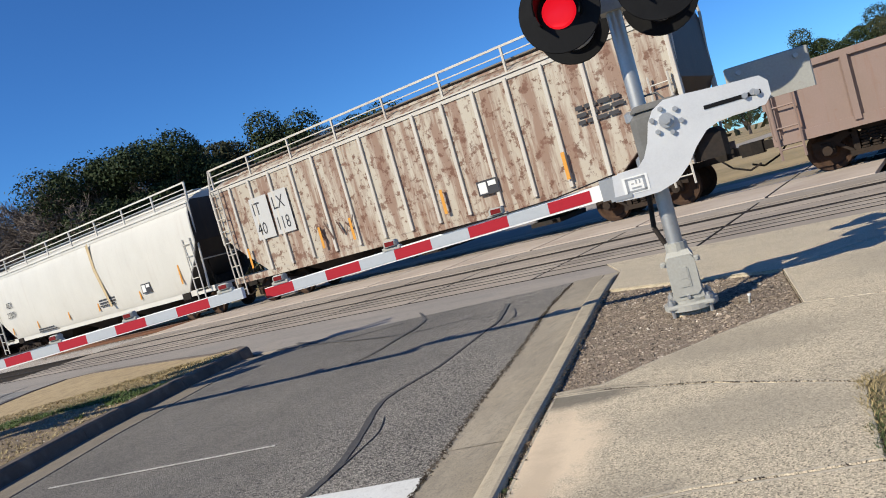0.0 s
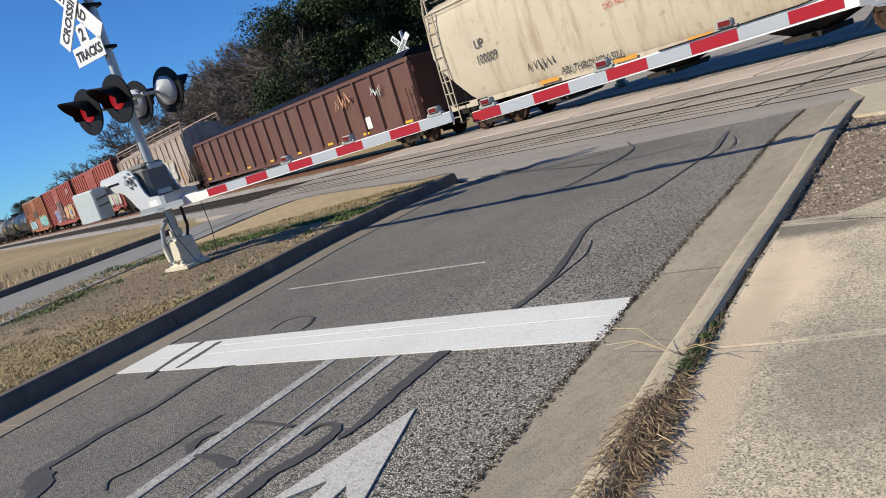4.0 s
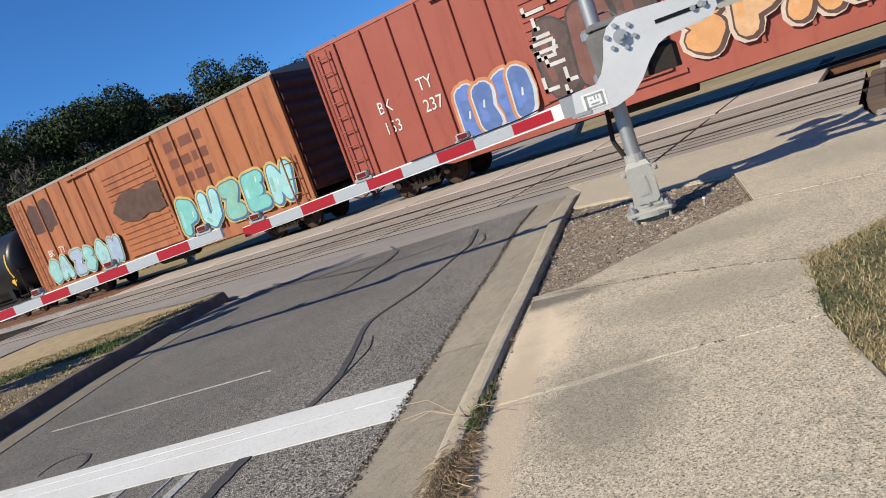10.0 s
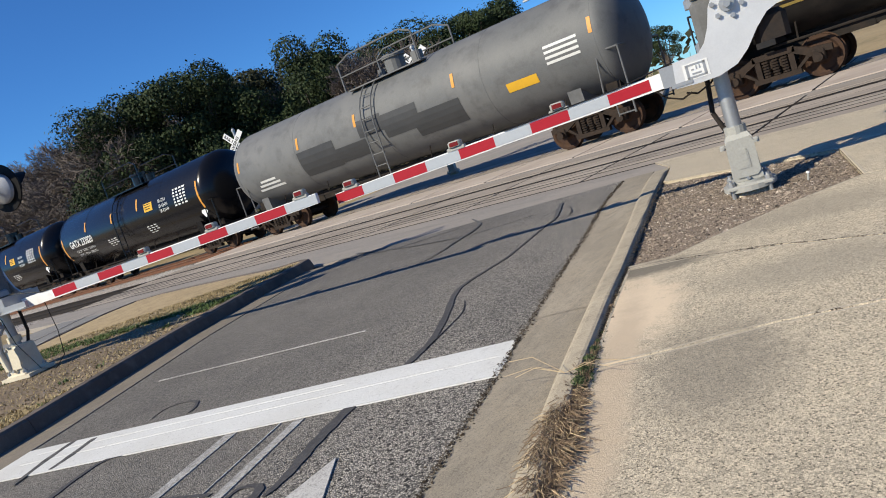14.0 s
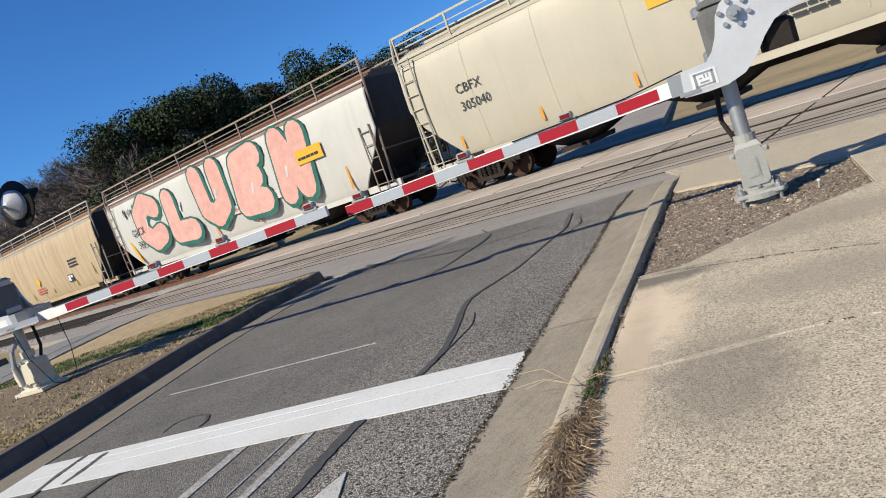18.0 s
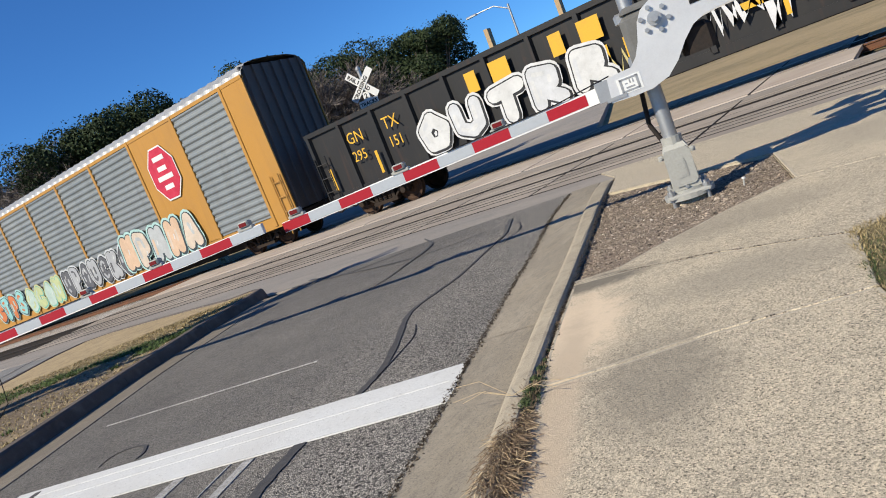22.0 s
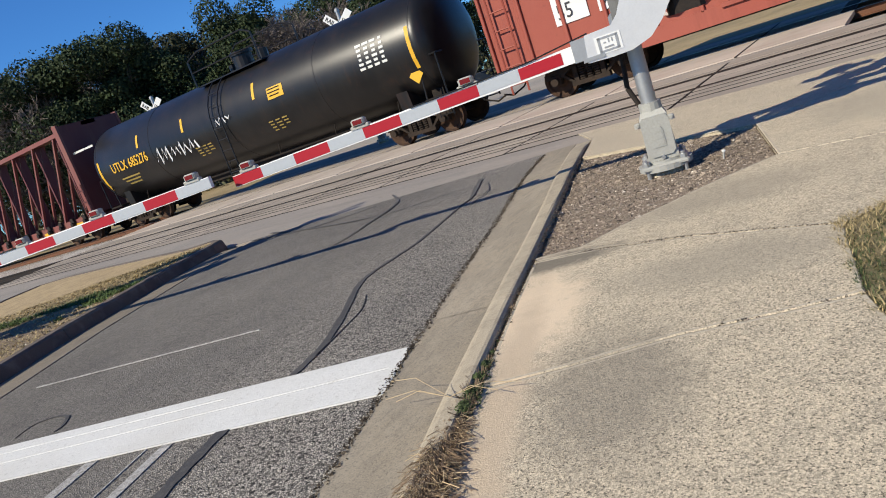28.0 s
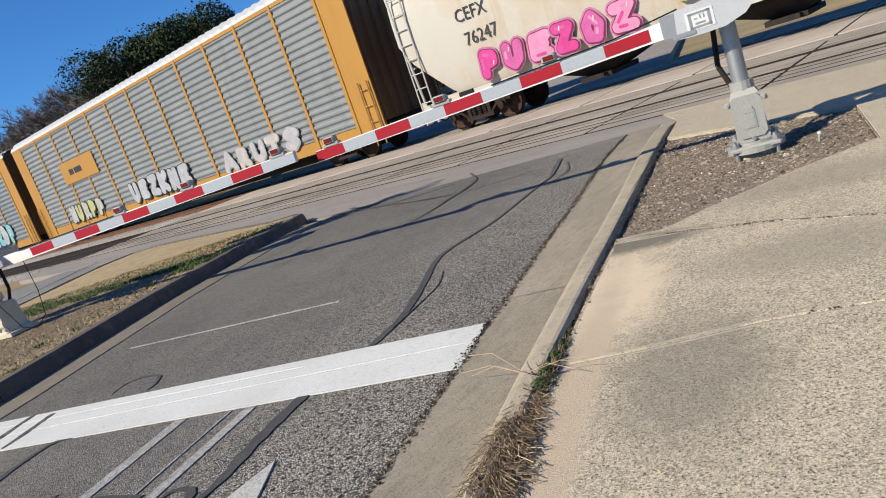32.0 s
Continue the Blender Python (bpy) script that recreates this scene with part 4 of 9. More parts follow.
    skid = material("tyre rubber trace", (0.075, 0.072, 0.068), 0.85, 0, ((14.0, 0.45, 0.65, (0.15, 0.142, 0.13), 0.9),), (150.0, 0.3))
    for pts, widths in (([(7.0, -2.4), (5.9, -1.95), (5.3, -1.84), (4.7, -1.86), (3.94, -1.95), (3.6, -2.1)], (0.02, 0.05, 0.06, 0.03, 0.02)), ([(-0.03, -3.66), (-0.32, -3.62), (-0.68, -3.52)], (0.05, 0.06, 0.03)), ([(-0.07, -3.40), (-0.36, -3.35), (-0.53, -3.34)], (0.05, 0.06, 0.03)), ([(5.55, -0.63), (4.67, -0.52), (4.2, -0.46)], (0.05, 0.05, 0.02)), ([(5.0, -0.9), (4.81, -1.66), (5.2, -2.6), (5.9, -3.6), (6.6, -4.4)], (0.015, 0.03, 0.05, 0.06)), ([(6.0, -2.3), (5.7, -3.3), (6.3, -4.6)], (0.02, 0.05, 0.03)), ([(5.0, -0.45), (4.3, -0.3), (3.6, -0.4)], (0.01, 0.015, 0.01))):
        setting("skid_trace", ribbon(pts, widths, 0.0095, 0.002), skid, "dark curved tyre trace", "tyre mark")


markings()


# ---- the train ----
TRACK_Y = (FAR_RAILS[0] + FAR_RAILS[1]) / 2
SPEED = 15.1
CARS = []


def wheel_mesh():
    prof = [(-0.07, 0.10), (-0.07, 0.16), (-0.035, 0.2), (-0.03, 0.33), (-0.065, 0.38), (-0.065, 0.452), (0.045, 0.458), (0.05, 0.485), (0.075, 0.48), (0.075, 0.38), (0.04, 0.35), (0.035, 0.18), (0.07, 0.12)]
    return Shape().lathe(prof, (0, 0, 0), (0, 1, 0), 24).mesh("wheel", WHEELM, True)


def frame_mesh():
    s = Shape()
    for y in (-1.0, 1.0):
        out = [(-1.18, 0.52), (-1.18, 0.66), (-0.75, 0.70), (-0.42, 0.84), (0.42, 0.84), (0.75, 0.70), (1.18, 0.66), (1.18, 0.52), (0.95, 0.56), (0.72, 0.50), (0.45, 0.24), (-0.45, 0.24), (-0.72, 0.50), (-0.95, 0.56)]
        s.prism(out[:4] + [(-0.38, 0.70)] + [(-0.62, 0.58)] + out[12:], "y", y - 0.07, y + 0.07)
        s.prism([(-x, z) for x, z in out[:4] + [(-0.38, 0.70)] + [(-0.62, 0.58)] + out[12:]], "y", y - 0.07, y + 0.07)
        s.box(-0.45, 0.45, y - 0.07, y + 0.07, 0.72, 0.85)
        s.box(-0.5, 0.5, y - 0.08, y + 0.08, 0.22, 0.33)
        for k in (-1, 1):
            s.box(k * 0.36 - 0.06, k * 0.36 + 0.06, y - 0.06, y + 0.06, 0.3, 0.75)
            s.prism([(k * 0.36, 0.3), (k * 0.44, 0.3), (k * 0.80, 0.58), (k * 0.72, 0.62)], "y", y - 0.06, y + 0.06)
            s.box(k * 0.89 - 0.13, k * 0.89 + 0.13, y - 0.1, y + 0.1, 0.36, 0.62, bev=0.02)
            s.rod((k * 0.89, y - 0.12, 0.457), (k * 0.89, y - 0.22, 0.457), 0.1, 10)
    s.box(-0.2, 0.2, -1.0, 1.0, 0.5, 0.72)
    s.rod((0.89, -0.9, 0.457), (0.89, 0.9, 0.457), 0.08, 8)
    s.rod((-0.89, -0.9, 0.457), (-0.89, 0.9, 0.457), 0.08, 8)
    return s.mesh("truck", TRUCKM)


def spring_mesh():
    prof = [(h, r) for k in range(6) for h, r in ((k * 0.062, 0.055), (k * 0.062 + 0.012, 0.088), (k * 0.062 + 0.04, 0.088), (k * 0.062 + 0.052, 0.055))]
    return Shape().lathe(prof, (0, 0, 0.33), (0, 0, 1), 8).mesh("spring", TRUCKM)


TRUCK, WHEEL, SPRING = frame_mesh(), wheel_mesh(), spring_mesh()


def coupler_mesh():
    s = Shape()
    s.box(-0.1, 0.62, -0.1, 0.1, 0.78, 0.98)
    s.prism([(0.55, -0.16), (0.8, -0.2), (0.92, -0.08), (0.84, 0.02), (0.95, 0.14), (0.8, 0.2), (0.55, 0.16)], "z", 0.72, 1.02)
    s.path([(0.1, -0.35, 0.8), (0.35, -0.38, 0.55), (0.7, -0.3, 0.4), (0.95, -0.22, 0.5)], 0.025)
    s.rod((0.0, -1.3, 0.95), (0.45, -0.2, 1.0), 0.015, 5)
    return s.mesh("coupler", UNDER)


COUPLER = coupler_mesh()


def rail_car(name, label, right, left, category, inset=2.3, sill=True, under=UNDER):
    """Empty at the rail's height in the middle of the car, with trucks, couplers and centre sill. right, left: its ends at 0 s."""
    L = right - left - 0.9
    car = thing(name, label, category, "freight cars of the passing train")
    CARS.append((car, (right + left) / 2))
    for k in (-1, 1):
        t = part("truck", TRUCK, None, car)
        t.location = (k * (L / 2 - inset), 0, 0)
        for x in (-0.89, 0.89):
            for y in (-1, 1):
                w = part("wheel", WHEEL, None, t)
                w.location = (x, y * 0.72, 0.457)
                w.rotation_euler = (0, 0, math.pi if y > 0 else 0)
        for y in (-1, 1):
            for x in (-0.2, 0.0, 0.2):
                part("spring", SPRING, None, t).location = (x, y, 0)
        c = part("coupler", COUPLER, None, car)
        c.location = (k * (L / 2 - 0.35), 0, 0)
        c.rotation_euler = (0, 0, 0 if k > 0 else math.pi)
    if sill:
        part("centre_sill", Shape().box(-L / 2 + 0.1, L / 2 - 0.1, -0.28, 0.28, 0.75, 1.05), under, car)
    return car, L


def ladder(parent, x, y, z0, z1, width, mat, lean=0.0, rungs=None, along="x"):
    s = Shape()
    n = rungs or max(2, int((z1 - z0) / 0.42))
    for k in (0, 1):
        d = k * width
        a = (x + d, y, z0) if along == "x" else (x, y + d, z0)
        b = (x + d + lean, y, z1) if along == "x" else (x + lean, y + d, z1)
        s.rod(a, b, 0.028, 5)
    for i in range(n):
        t = (i + 0.5) / n
        z = z0 + (z1 - z0) * t
        o = lean * t
        s.rod((x + o, y, z), (x + o + width, y, z) if along == "x" else (x + o, y + width, z), 0.018, 5)
    return part("ladder", s, mat, parent)


def stub(n, w, h, x0, z0, mat, parent, y, rows=1, gap=0.4, label="", seed=1):
    """Rows of small plain bars: lettering too small to read."""
    rng = random.Random(seed)
    for r in range(rows):
        s = Shape()
        x = x0
        for _ in range(n):
            b = w * rng.uniform(0.5, 1.0)
            if h >= 0.25:
                s = Shape()
            s.box(x, x + b, y - 0.004, y, z0 - r * h * 1.8, z0 - r * h * 1.8 + h)
            if h >= 0.25:
                part("stencil", s, mat, parent, label)
            x += b + h * gap
        if h < 0.25:
            part("stencil", s, mat, parent, label)


YELLOW = material("safety yellow", (0.62, 0.35, 0.025), 0.5, 0, ((6.0, 0.5, 0.75, (0.5, 0.28, 0.04), 0.4),), (40.0, 0.05))
AMBER = material("amber reflector", (0.55, 0.25, 0.035), 0.5, 0, ((6.0, 0.5, 0.75, (0.4, 0.18, 0.04), 0.5),), (40.0, 0.08))
STENCIL_W = material("white stencil", (0.58, 0.58, 0.55), 0.6, 0, ((8.0, 0.5, 0.75, (0.5, 0.48, 0.44), 0.4),))
STENCIL_K = material("black stencil", (0.03, 0.03, 0.035), 0.6)
STENCIL_R = material("red stencil", (0.5, 0.1, 0.07), 0.6)
STENCIL_B = material("blue stencil", (0.04, 0.1, 0.25), 0.6)
WHITEP = material("white placard", (0.62, 0.62, 0.6), 0.5)


def mark(text, size, mat, parent, x, z, y, label="", squeeze=1.0, bold=0.0, name="lettering"):
    return letters(name, text, size, mat, parent, pose(x, y, z, 90, 0, 0), label, bold, squeeze)


def plate(name, x0, x1, z0, z1, y, mat, parent, label="", lean=0.0):
    s = Shape().prism([(x0, z0), (x1, z0), (x1 + lean, z1), (x0 + lean, z1)], "y", y - 0.006, y)
    return part(name, s, mat, parent, label)


def diamond(x, z, r, y, parent, mat, label):
    return part("placard", Shape().prism([(x, z - r), (x + r, z), (x, z + r), (x - r, z)], "y", y - 0.008, y), mat, parent, label)


SPRAY = {}


def spray(color):
    key = tuple(color)
    color = tuple(c * 0.68 for c in color)
    if key not in SPRAY:
        SPRAY[key] = material("spray paint", color, 0.6, 0, ((2.5, 0.4, 0.75, tuple(min(1, c * 1.35 + 0.04) for c in color), 0.6), (9.0, 0.55, 0.75, tuple(c * 0.6 for c in color), 0.4)), (60.0, 0.08))
    return SPRAY[key]


def blob(cx, cz, rx, rz, rng, n=14, wob=0.22):
    ph, k1 = rng.uniform(0, 6.28), rng.choice((2, 3))
    ph2 = rng.uniform(0, 6.28)
    out = []
    for i in range(n):
        a = 2 * math.pi * i / n
        r = 1 + wob * math.sin(k1 * a + ph) + wob * 0.6 * math.sin(5 * a + ph2)
        c, s_ = math.cos(a), math.sin(a)
        out.append((cx + rx * r * math.copysign(abs(c) ** 0.7, c), cz + rz * r * math.copysign(abs(s_) ** 0.7, s_)))
    return out


STROKES = {                                     # skeletons of sprayed letters in a unit square
    "A": (((0.0, 0.0), (0.42, 1.0), (0.9, 0.0)), ((0.2, 0.36), (0.72, 0.36))),
    "C": (((0.88, 0.82), (0.5, 1.0), (0.1, 0.72), (0.08, 0.3), (0.45, 0.0), (0.9, 0.14)),),
    "D": (((0.05, 0.0), (0.05, 1.0), (0.55, 0.92), (0.85, 0.5), (0.55, 0.06), (0.05, 0.0)),),
    "E": (((0.85, 0.98), (0.1, 0.92), (0.06, 0.06), (0.88, 0.04)), ((0.08, 0.5), (0.7, 0.54))),
    "G": (((0.85, 0.85), (0.4, 1.0), (0.05, 0.55), (0.35, 0.0), (0.8, 0.1), (0.82, 0.48), (0.5, 0.46)),),
    "K": (((0.05, 0.0), (0.1, 1.0)), ((0.85, 1.0), (0.15, 0.48), (0.9, 0.0))),
    "L": (((0.12, 1.0), (0.1, 0.08), (0.85, 0.06)),),
    "M": (((0.0, 0.0), (0.12, 1.0), (0.46, 0.3), (0.8, 1.0), (0.92, 0.0)),),
    "N": (((0.05, 0.0), (0.1, 1.0), (0.75, 0.04), (0.85, 1.0)),),
    "O": (((0.45, 1.0), (0.06, 0.62), (0.2, 0.06), (0.68, 0.02), (0.88, 0.55), (0.45, 1.0)),),
    "P": (((0.06, 0.0), (0.08, 1.0), (0.7, 0.9), (0.72, 0.55), (0.1, 0.42)),),
    "R": (((0.06, 0.0), (0.08, 1.0), (0.7, 0.88), (0.64, 0.52), (0.1, 0.46), (0.88, 0.0)),),
    "S": (((0.85, 0.86), (0.45, 1.0), (0.1, 0.76), (0.45, 0.52), (0.82, 0.28), (0.5, 0.0), (0.05, 0.12)),),
    "T": (((0.0, 0.94), (0.9, 1.0)), ((0.46, 0.95), (0.42, 0.0))),
    "U": (((0.05, 1.0), (0.08, 0.25), (0.42, 0.0), (0.78, 0.25), (0.82, 1.0)),),
    "Z": (((0.05, 0.95), (0.85, 0.98), (0.1, 0.05), (0.9, 0.04)),),
}


def capsule(shape, p, q, r, y, mi=0):
    """A sprayed stroke from p to q with round ends."""
    d = math.atan2(q[1] - p[1], q[0] - p[0])
    ring = [(q[0] + r * math.cos(d + a), q[1] + r * math.sin(d + a)) for a in np.linspace(-math.pi / 2, math.pi / 2, 6)]
    ring += [(p[0] + r * math.cos(d + a), p[1] + r * math.sin(d + a)) for a in np.linspace(math.pi / 2, 3 * math.pi / 2, 6)]
    shape.prism(ring, "y", y - 0.0012, y, mi)


def graffiti(parent, x0, x1, z0, z1, fills, outline, y, seed, n=None, halo=None, label="sprayed bubble lettering", word="", fat=0.15):
    """Sprayed fat letters: a halo, dark outlines, bright fills in two tones, a glint; each layer proud of the last."""
    rng = random.Random(seed)
    h = z1 - z0
    n = len(word) or n or max(3, int((x1 - x0) / (h * 0.75)))
    step = (x1 - x0) / n
    word = word or "".join(rng.choice("ACDEGKMNOPRSTUZ") for _ in range(n))
    for i, ch in enumerate(word):
        edge, fill, dash = Shape(), Shape(), Shape()
        r = h * fat * rng.uniform(0.9, 1.12)
        wide, tall = step * rng.uniform(0.74, 0.86), (h - 2.6 * r) * rng.uniform(0.88, 1.0)
        cx, cz, lean = x0 + i * step + r * 0.9, z0 + r * 1.3 + h * rng.uniform(0.0, 0.06), rng.uniform(-0.06, 0.2)
        put = lambda p: (cx + p[0] * (wide - r) + lean * p[1] * tall * 0.5, cz + p[1] * tall)
        d = y - 0.004 - 0.016 * (i % 2)
        k = 0
        for line in STROKES[ch]:
            pts = [put((a + rng.uniform(-0.04, 0.04), b + rng.uniform(-0.03, 0.03))) for a, b in line]
            for p, q in zip(pts, pts[1:]):
                k += 1
                g = 0.0002 * k
                if halo:
                    capsule(edge, p, q, r + h * 0.085, d - g, 1)
                capsule(edge, (p[0] + h * 0.03, p[1] - h * 0.03), (q[0] + h * 0.03, q[1] - h * 0.03), r + h * 0.03, d - 0.003 - g)
                capsule(edge, p, q, r + h * 0.028, d - 0.006 - g)
                capsule(fill, p, q, r, d - 0.009 - g)
                if rng.random() < 0.5:
                    m0, m1 = rng.uniform(0.1, 0.4), rng.uniform(0.6, 0.95)
                    a, b = (p[0] + (q[0] - p[0]) * m0, p[1] + (q[1] - p[1]) * m0), (p[0] + (q[0] - p[0]) * m1, p[1] + (q[1] - p[1]) * m1)
                    capsule(dash, (a[0] - r * 0.35, a[1]), (b[0] - r * 0.35, b[1]), r * 0.3, d - 0.012 - g, 1)
        if rng.random() < 0.6:
            p = put((rng.uniform(0.1, 0.8), rng.uniform(0.2, 0.9)))
            capsule(dash, p, (p[0] + h * 0.03, p[1] + h * 0.1), h * 0.018, d - 0.014)
        letter = part("graffiti_letter", edge, [spray(outline)] + ([spray(halo)] if halo else []), parent, label)
        part("fill", fill, spray(fills[i % len(fills)]), letter, "bright sprayed fill")
        if dash.v:
            part("stroke", dash, [spray((0.7, 0.7, 0.68)), spray(fills[(i + 1) % len(fills)])], letter)


def scribble(parent, x0, x1, z0, z1, color, y, seed, r=0.018, n=9, label="thin sprayed scrawl"):
    rng = random.Random(seed)
    s = Shape()
    p = [(x0 + (x1 - x0) * (i + rng.uniform(-0.4, 0.4)) / n, z0 + (z1 - z0) * (rng.uniform(0.6, 1.0) if i % 2 else rng.uniform(0.0, 0.4))) for i in range(n + 1)]
    rings = []
    for k, (a, b) in enumerate(p):
        c, d = p[min(k + 1, n)], p[max(k - 1, 0)]
        t = Vector((c[0] - d[0], c[1] - d[1])).normalized() * r * (1.4 if 0 < k < n else 1.0)
        rings.append([(a + t.y - r * 0.6, y - 0.002, b - t.x), (a + t.y - r * 0.6, y - 0.004, b - t.x), (a - t.y + r * 0.6, y - 0.004, b + t.x), (a - t.y + r * 0.6, y - 0.002, b + t.x)])
    s.loft(rings)
    return part("graffiti", s, spray(color), parent, label)


# ---- covered hoppers ----
SMOOTH_SIDE = ((1.12, 1.36), (1.3, 1.43), (1.7, 1.50), (2.3, 1.56), (2.9, 1.585), (3.5, 1.58), (4.0, 1.54), (4.3, 1.46), (4.5, 1.30), (4.68, 0.9), (4.76, 0.42))


def side_y(z, side=SMOOTH_SIDE):
    return -float(np.interp(z, [a for a, _ in side], [b for _, b in side]))


def hopper(name, label, right, left, body, steel, rail_mat=None, ribs=0, rib_mat=None, seams=0, roof=None, sill_mat=None, knee=2.65, cut=1.45, side=SMOOTH_SIDE, category="hopper car", ends=None):
    car, L = rail_car(name, label, right, left, category, 2.05)
    H = L / 2 - 0.32
    hl = lambda z: H if z >= knee else H - cut * (knee - z) / (knee - 1.12)
    rings = []
    for z, w in side:
        h = hl(z) - (0.04 if z > 4.55 else 0)
        rings.append([(h - 0.03, -w, z), (h, -w + 0.03, z), (h, w - 0.03, z), (h - 0.03, w, z), (-h + 0.03, w, z), (-h, w - 0.03, z), (-h, -w + 0.03, z), (-h + 0.03, -w, z)][::-1])
    rings = [r[::-1] for r in rings]
    split = [k for k, (z, _) in enumerate(side) if z <= 4.52][-1]
    hull = Shape().loft(rings[: split + 1])
    hull.f = [f for i, f in enumerate(hull.f) if i >= 8 * split or i % 8 not in (1, 5)]
    hull.mi = [0] * len(hull.f)
    part("body", hull, body, car, smooth=True)
    # ends: a darker colour than the body, standing in for the ends' shade
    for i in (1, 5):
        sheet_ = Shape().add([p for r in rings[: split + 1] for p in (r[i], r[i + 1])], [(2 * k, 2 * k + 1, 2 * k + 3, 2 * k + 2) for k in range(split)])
        part("end_sheet", sheet_, ends or body, car, "sloping end sheet, its shade put into the colour" if ends else "")
    part("roof", Shape().loft(rings[split:]), roof or body, car, smooth=True)
    rail_mat = rail_mat or body
    for k in (-1, 1):
        w = side[split - 1][1]
        part("top_chord", Shape().box(-H, H, k * w - 0.03, k * w + 0.03, side[split - 1][0] - 0.05, side[split - 1][0] + 0.05).box(-H, H, k * (w - 0.03) - 0.03, k * (w - 0.03) + 0.03, side[split - 1][0] + 0.09, side[split - 1][0] + 0.13), rail_mat, car)
        w = side[0][1]
        part("side_sill", Shape().box(-L / 2 + 0.25, L / 2 - 0.25, k * w - 0.06 * k - 0.05, k * w - 0.06 * k + 0.05, 0.93, 1.15), sill_mat or body, car)
    if seams:
        for i in range(seams):
            s = Shape()
            x = -H + (i + 1) * 2 * H / (seams + 1)
            zs = [z for z, _ in side if z >= 1.3 and z < 4.5]
            for z, z2 in zip(zs, zs[1:]):
                a, b = side_y(z, side), side_y(z2, side)
                s.add([(x - 0.02, a - 0.008, z), (x + 0.02, a - 0.008, z), (x + 0.02, b - 0.008, z2), (x - 0.02, b - 0.008, z2), (x - 0.03, a, z), (x + 0.03, a, z), (x + 0.03, b, z2), (x - 0.03, b, z2)], [(0, 1, 2, 3), (4, 0, 3, 7), (1, 5, 6, 2)])
            part("weld_seam", s, body, car)
    for i in range(ribs):
        x = -H + 0.06 + i * (2 * H - 0.12) / (ribs - 1)
        low = 1.15 if abs(x) < hl(1.2) else max(1.2, knee - (H - abs(x)) / cut * (knee - 1.12)) if abs(x) < H - 0.1 else knee - 0.2
        w = max(v for _, v in side)
        for k in (-1, 1):
            part("side_post", Shape().box(x - 0.055, x + 0.055, k * w - 0.07 + (0 if k < 0 else -0.02), k * w + 0.07 + (0.02 if k < 0 else 0), low, side[split - 1][0], bev=0.012), rib_mat or body, car)
    # bays under the floor
    for x in (-H * 0.46, 0.0, H * 0.46):
        a, b = H * 0.22, 0.28
        s = Shape().loft([[(x - b, -0.55, 0.42), (x + b, -0.55, 0.42), (x + b, 0.55, 0.42), (x - b, 0.55, 0.42)], [(x - a, -1.25, 1.13), (x + a, -1.25, 1.13), (x + a, 1.25, 1.13), (x - a, 1.25, 1.13)]])
        bay = part("hopper_bay", s, UNDER, car)
        part("outlet_gate", Shape().box(x - 0.45, x + 0.45, -0.85, 0.85, 0.32, 0.44).rod((x + 0.3, -1.1, 0.4), (x + 0.3, 1.1, 0.4), 0.05), DARKSTEEL, bay)
    # hatches, walkway and hand rails along the roof
    top = side[-1][0]
    part("roof_hatch", Shape().box(-H * 0.95, H * 0.95, -0.34, 0.34, top - 0.02, top + 0.10, bev=0.03), roof or body, car)
    for k in (-1, 1):
        part("running_board", Shape().box(-H, H, k * 0.81 - 0.19, k * 0.81 + 0.19, top + 0.04, top + 0.08), GALV if steel is None else steel, car)
        s = Shape()
        n = 9
        for i in range(n):
            x = -H + 0.05 + i * (2 * H - 0.1) / (n - 1)
            s.box(x - 0.03, x + 0.03, k * 1.3 - 0.025, k * 1.3 + 0.025, 4.42, top + 0.42)
        s.box(-H, H, k * 1.3 - 0.02, k * 1.3 + 0.02, top + 0.36, top + 0.42)
        s.box(-H, H, k * 1.3 - 0.015, k * 1.3 + 0.015, top + 0.14, top + 0.17)
        part("roof_railing", s, rail_mat, car)
    for k in (-1, 1):
        e = k * (L / 2 - 0.5)
        part("end_platform", Shape().box(min(e, k * (H - 1.0)), max(e, k * (H - 1.0)), -1.35, 1.35, 1.06, 1.14), steel or body, car)
        x = e - (0.5 if k > 0 else 0.0)
        ladder(car, x, -1.63, 0.5, 4.4 if k < 0 else 3.1, 0.46, rail_mat)
        for y in (-1.41, 1.41):
            part("corner_post", Shape().path([(e, y, 1.1), (k * (H + 0.05), y, 4.5), (k * H, y * 0.93, top + 0.4)], 0.04), rail_mat, car)
        part("end_rail", Shape().path([(e, -1.4, 2.2), (e, 1.4, 2.2)], 0.025), rail_mat, car)
        part("air_reservoir", Shape().rod((e - k * 0.7, -0.5, 1.3), (e - k * 0.7, 0.4, 1.3), 0.2, 10), UNDER, car)
        part("brake_cylinder", Shape().rod((e - k * 0.5, 0.8, 1.5), (e - k * 0.5, 0.8, 2.0), 0.12, 8), UNDER, car)
        s = Shape().path([(e - k * 0.2, -0.9, 1.15), (e - k * 0.3, -0.9, 2.1), (e - k * 0.7, -0.3, 2.5)], 0.03)
        part("brake_pipe", s, UNDER, car)
        part("bolster", Shape().box(k * (L / 2 - 2.05) - 0.25, k * (L / 2 - 2.05) + 0.25, -1.4, 1.4, 0.86, 1.12), UNDER, car)
    return car, L, H


def conspic(car, xs, z, y, h=0.45, mat=None, lean=0.0):
    for x in xs:
        plate("reflector", x - 0.05, x + 0.05, z, z + h, y, mat or AMBER, car, "amber reflective strip", lean)


